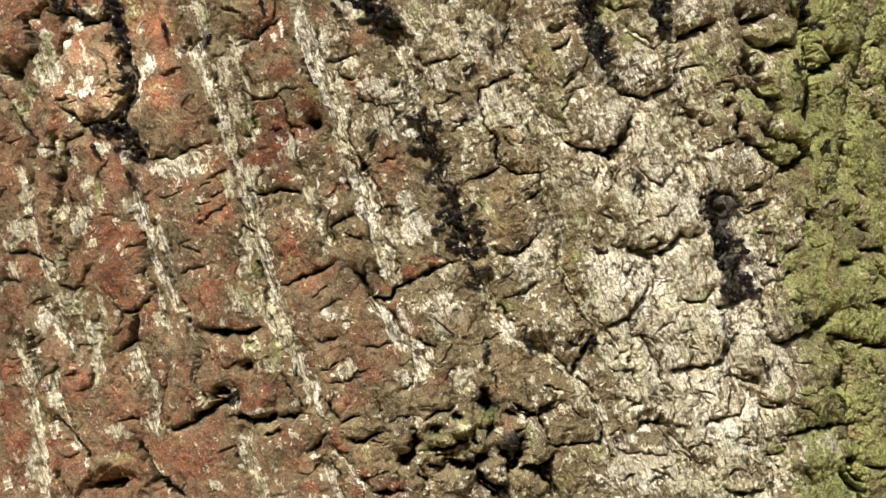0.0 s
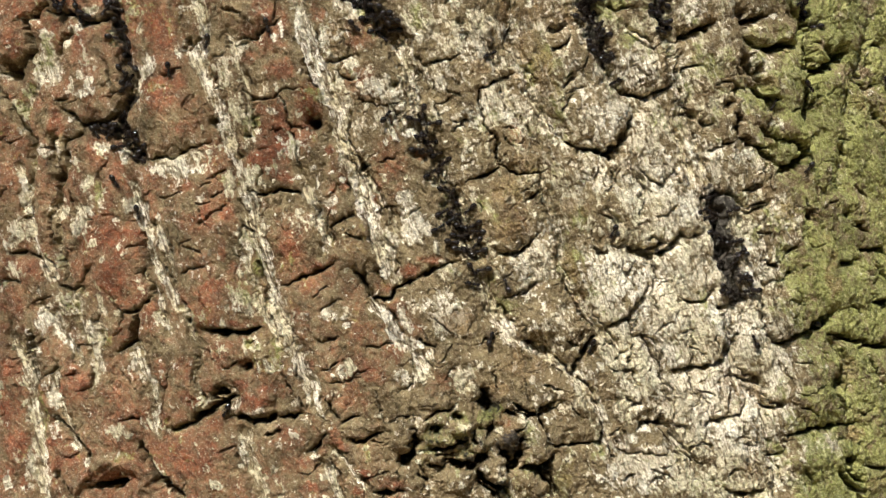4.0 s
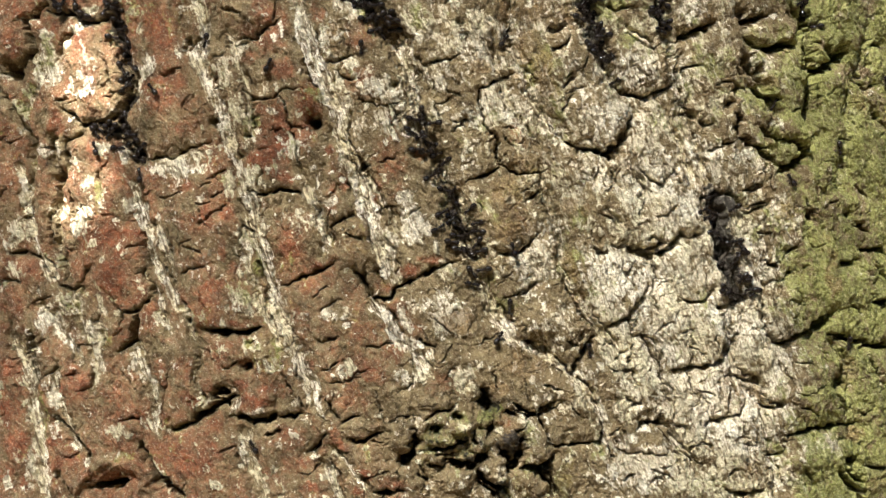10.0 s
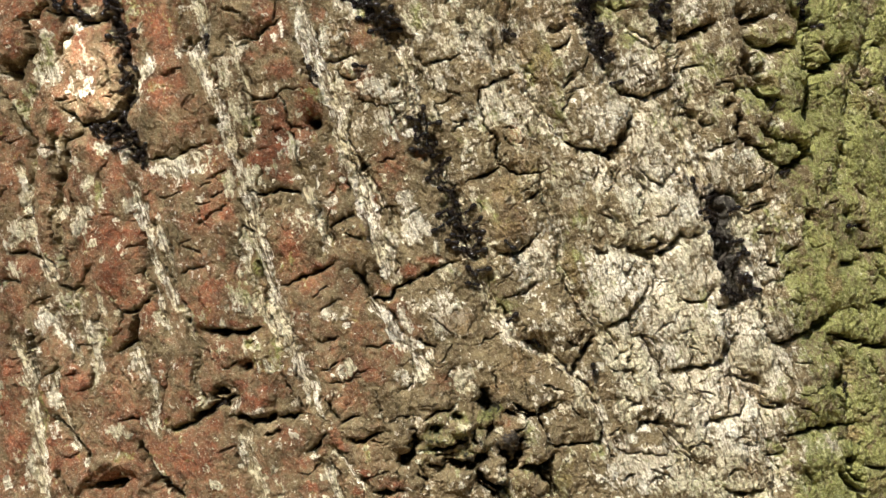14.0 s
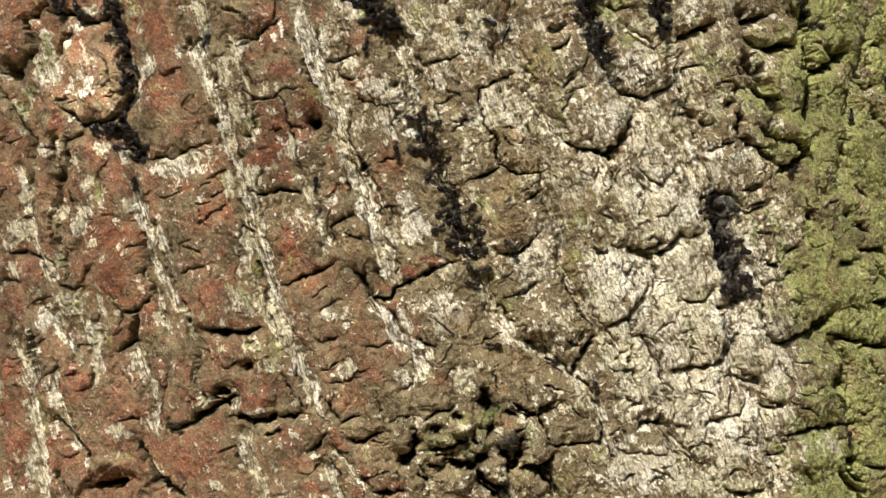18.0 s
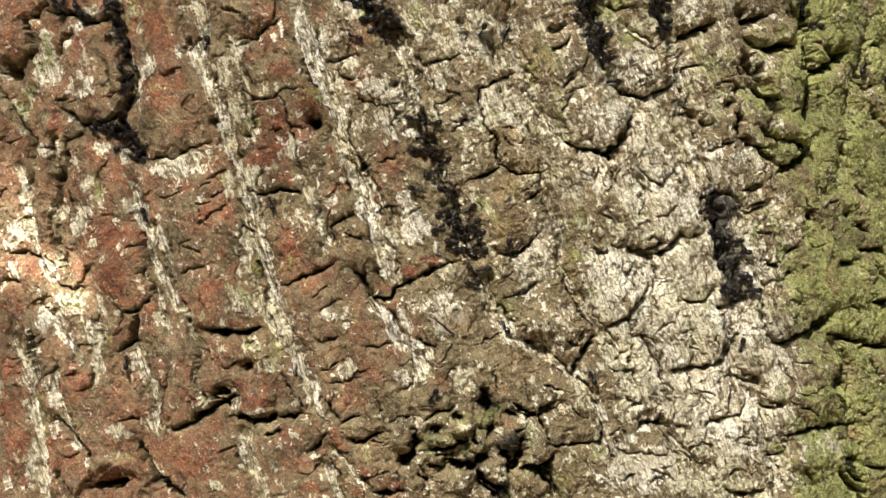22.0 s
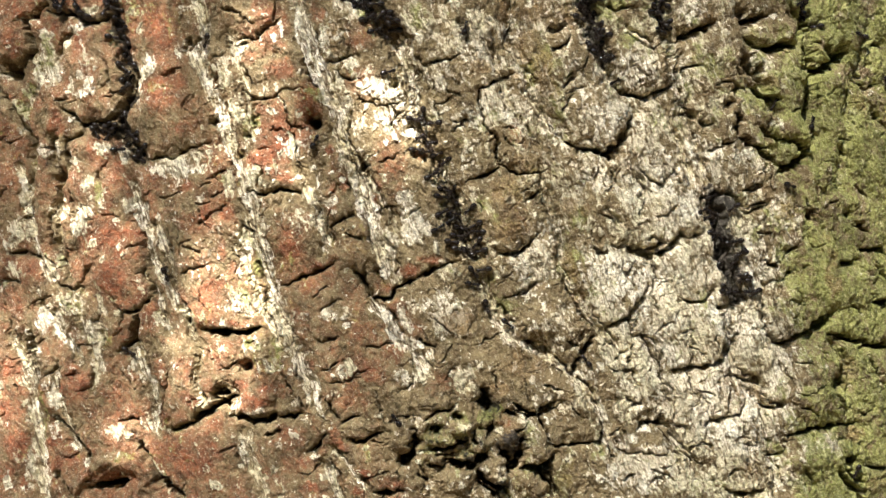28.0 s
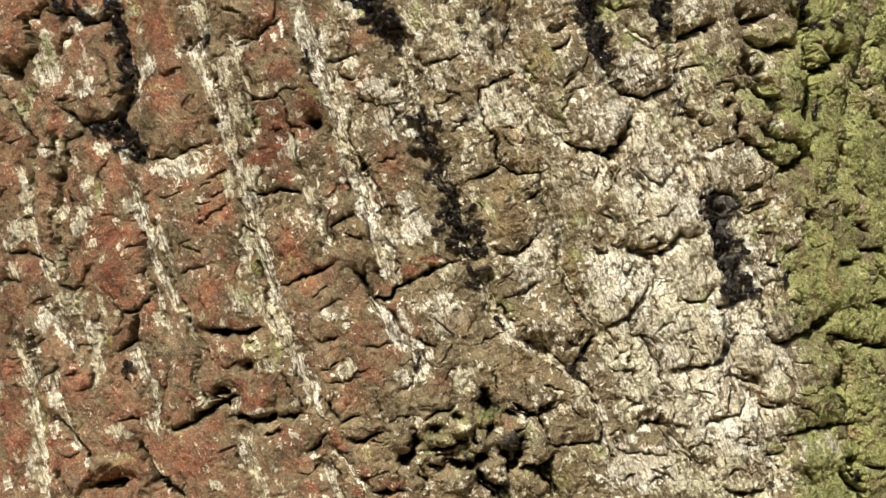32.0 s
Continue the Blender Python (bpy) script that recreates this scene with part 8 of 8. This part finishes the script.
def motions():
    flutter(0, (0, 0.35), (0.5, 0), (1, 0.9), (1.5, 0.4), (2, 0), (12.5, 0), (13, 0.35), (13.5, 0), (14, 0.22), (14.5, 0), (27.5, 0), (27.8, 0.6), (28, 0.35), (28.2, 0.2), (28.5, 0), (32, 0))
    flutter(1, (0, 0.45), (0.5, 0.15), (1, 0.15), (1.5, 0.15), (2, 0), (2.5, 0), (3, 0.45), (3.5, 0.35), (4, 0), (9.5, 0), (10, 0.9), (10.5, 1), (11, 0.35), (11.5, 0), (12, 0), (12.5, 0.8), (13, 0.85), (13.5, 0.5), (14, 0.65), (14.5, 0.8), (15, 0), (16, 0), (16.5, 0.8), (17, 0.7), (17.5, 0.4), (18, 0.4), (18.5, 0), (19, 0.2), (19.5, 0), (27.3, 0), (27.7, 0.8), (28, 0.3), (28.3, 0), (31, 0), (31.5, 0.8), (32, 0))
    flutter(2, (0, 0), (2.5, 0), (3, 1), (3.5, 0.9), (4, 0), (8, 0), (8.5, 0.95), (9, 0.5), (9.5, 0), (32, 0))
    flutter(3, (0, 0), (7, 0), (7.5, 0.5), (8, 0.7), (8.5, 0.85), (9, 0.85), (9.5, 0), (27.5, 0), (27.8, 1), (28, 0.75), (28.2, 0.35), (28.5, 0), (32, 0))
    flutter(4, (0, 0), (8, 0), (8.5, 0.7), (9, 0.4), (9.5, 0), (27, 0), (27.5, 0.3), (27.8, 0.8), (28, 0.8), (28.2, 0.3), (28.5, 0), (32, 0))
    flutter(5, (0, 0), (27, 0), (27.5, 1), (27.8, 0.7), (28, 0.5), (28.2, 0.2), (28.5, 0), (32, 0))
    flutter(6, (0, 0), (9.5, 0), (10, 0.8), (10.5, 0.85), (11, 0), (19, 0), (19.5, 0.35), (20, 0.75), (20.5, 0.5), (21, 0.55), (21.5, 0), (27, 0), (27.5, 1), (27.8, 1), (28, 0.55), (28.2, 0.25), (28.5, 0), (32, 0))
    flutter(7, (0, 0), (19.5, 0), (20, 0.4), (20.5, 0.5), (21, 0.8), (21.5, 0.8), (22, 0), (27, 0), (27.5, 1), (27.8, 0.9), (28, 0.4), (28.2, 0.2), (28.5, 0), (29.5, 0), (30, 0.6), (30.5, 0.3), (31, 0.55), (31.5, 0), (32, 0))
    flutter(8, (0, 0), (21, 0), (21.5, 0.7), (22, 0.8), (22.5, 0.6), (23, 0), (27, 0), (27.5, 0.85), (27.8, 0.7), (28, 0.35), (28.2, 0.15), (28.5, 0), (29.5, 0), (30, 0.8), (30.5, 0.5), (31, 0), (32, 0))
    flutter(9, (0, 0), (21.5, 0), (22, 0.65), (22.5, 0), (31, 0), (31.5, 0.5), (32, 0))
    flutter(10, (0, 0), (22, 0), (22.5, 0.7), (23, 0), (27, 0), (27.5, 0.3), (28, 0.4), (28.5, 0), (29.5, 0), (30, 0.4), (30.5, 0), (32, 0))
    flutter(11, (0, 0), (5, 0), (5.5, 0.7), (6, 0), (6.5, 0.6), (7, 0.6), (7.5, 0), (27.3, 0), (27.8, 0.8), (28, 0.7), (28.3, 0), (32, 0))
    flutter(12, (0, 0), (27.2, 0), (27.5, 0.4), (27.8, 1), (28, 1), (28.2, 0.35), (28.5, 0), (32, 0))
    flutter(13, (0, 0), (27.5, 0), (27.8, 0.8), (28, 1), (28.2, 0.4), (28.5, 0), (32, 0))
    flutter(14, (0, 0), (27, 0), (27.5, 1), (27.8, 0.9), (28, 0.85), (28.2, 0.4), (28.5, 0), (30.5, 0), (31, 0.9), (31.5, 0), (32, 0))
    flutter(15, (0, 0), (27.5, 0), (28, 1), (28.5, 0), (32, 0))
    flutter(16, (0, 0), (27, 0), (27.5, 0.9), (27.8, 0.7), (28, 0), (32, 0))
    roam(runner_0, (0, 38.5, -25.6), (5.5, 30.8, -4.7), (8, 32.4, -6.3), (10, 34.5, 0.2), (12, 33.2, 1.4), (21.5, 33.2, 1.4), (23, 32.1, -3.4), (25, 28.5, -9.5), (28, 27.5, -16.7), (32, 31.2, -21))
    roam(runner_1, (0, -4.8, 32.2), (5.5, -0, 38.6), (6.5, 1.9, 36), (8, 6, 33), (14, 7.2, 32.2), (17, 1.6, 29), (20, 4, 17.8), (24, 11.2, 15.4), (30, 16, 14.6), (32, 16.3, 9.8))
    roam(runner_2, (0, 70, 18), (5.5, 60.8, 0.2), (6.4, 52.5, -4), (7.2, 50, -9.5), (8.4, 42.6, -7.6), (10, 33.7, -16.7), (12, 39.4, -24), (17, 47.5, -32.1), (19, 43.4, -30.7), (21, 33.7, -23.9), (24, 28, -14.3), (28, 33.7, -21.5), (30, 41.8, -27.5), (32, 52.6, -34.7))
    roam(runner_3, (0, 120.2, 53.6), (6.4, 128, 45.2), (7.6, 138, 65.3), (9.2, 135.1, 32.2), (14, 140, 6.9), (19, 140.6, 47.6), (25, 149.4, 61.6), (32, 133.9, 67.3))
    roam(runner_4, (0, -63.7, 61.7), (6, -62.1, 47.1), (9, -61, 38.2), (11, -74, 53.5), (12, -72.3, 58.4), (14, -74.9, 62), (17, -74, 52.2), (19, -78.4, 52.3), (23, -76.6, 44.1), (28, -74, 53.8), (32, -77.5, 53.9))
    roam(runner_5, (0, -74.9, 19.7), (5.5, -72.3, 8.3), (9, -68.9, 1.5), (11, -74.9, 41.5), (11.6, -74, 40.8), (14, -71.4, 24.5), (18, -74, 18.1), (24, -70.2, 6.7), (29, -63.7, -9.6), (32, -76.1, -34))
    roam(runner_6, (0, -35.5, 67.6), (6, -33.9, 61.2), (9, -35.5, 48.3), (11, -32.2, 56.3), (11.4, -31.9, 51.2), (14, -21.5, 49.8), (18, -20.9, 17.8), (19, -26.4, -7.9), (23, -35.5, 19.4), (28, -20.9, 30.6), (32, -23.3, 54.7))
    roam(runner_7, (0, -84.6, 28), (6, -75.8, 14.8), (9, -85.4, 29.3), (11.2, -84.9, 29.3), (13, -80.1, 32), (19, -76.6, 32.7), (25, -82.8, 31.2), (32, -78.4, 35.2))
    roam(runner_8, (0, -44.5, -42.5), (6, -47.3, -47.4), (7, -48.7, -60.3), (9, -34.7, -62.5), (11, -42.9, -48.9), (13, -47, -43.7), (18, -62.1, -50), (19, -73.7, -40.8), (20.5, -75.4, -32.4), (27, -75.4, -29.1), (30, -72, -31), (32, -75.3, -34))
    roam(runner_9, (0, 27.2, -28.7), (6, 28.8, -23.9), (9, 30.4, -25.5), (13, 34.5, -19.1), (18, 28.8, -27.1), (19, 25.3, -22.3), (23, 8, -47), (28, 1.6, -47.8), (32, 8, -31.8))
    roam(runner_10, (0, 108.9, -33), (6, 105.2, -24.6), (9, 107.1, -6.5), (13, 85.5, 24.7), (19, 104.5, -19.7), (24, 101.6, -32.8), (28, 118.3, 18.5), (32, 117.3, -9.8))
    roam(runner_11, (0, -14.5, 67.4), (6, -8, 61), (14, -8, 51.4), (19, -6.4, 58.6), (23, -10.5, 60), (28, -0, 49.8), (32, 2.4, 58.6))
    roam(runner_12, (0, 22.4, 51.4), (6, 30.4, 56.3), (13, 33.7, 61.2), (19, 27.2, 64.3), (25, 24, 57.9), (28, 21.1, 62.6), (32, 27.2, 67.2))
    roam(runner_13, (0, 57.4, -27.3), (9, 56.6, -29.2), (19, 58.3, -40.3), (25, 55.8, -32.1), (32, 54.6, -30.5))
    roam(runner_14, (0, 130, 30.4), (7, 120.2, 18.5), (13, 117.3, 22.7), (18, 120.2, 23.5), (25, 126, 35.4), (32, 128, 41.3))
    roam(runner_15, (0, 124.1, -19.9), (9, 140, -26.9), (14, 138, -42.1), (20, 139, -64.2), (25, 142.1, -66), (32, 141.1, -68.5))
    for k in range(0, len(ants), 3):
        fidget(ants[k], k)


motions()
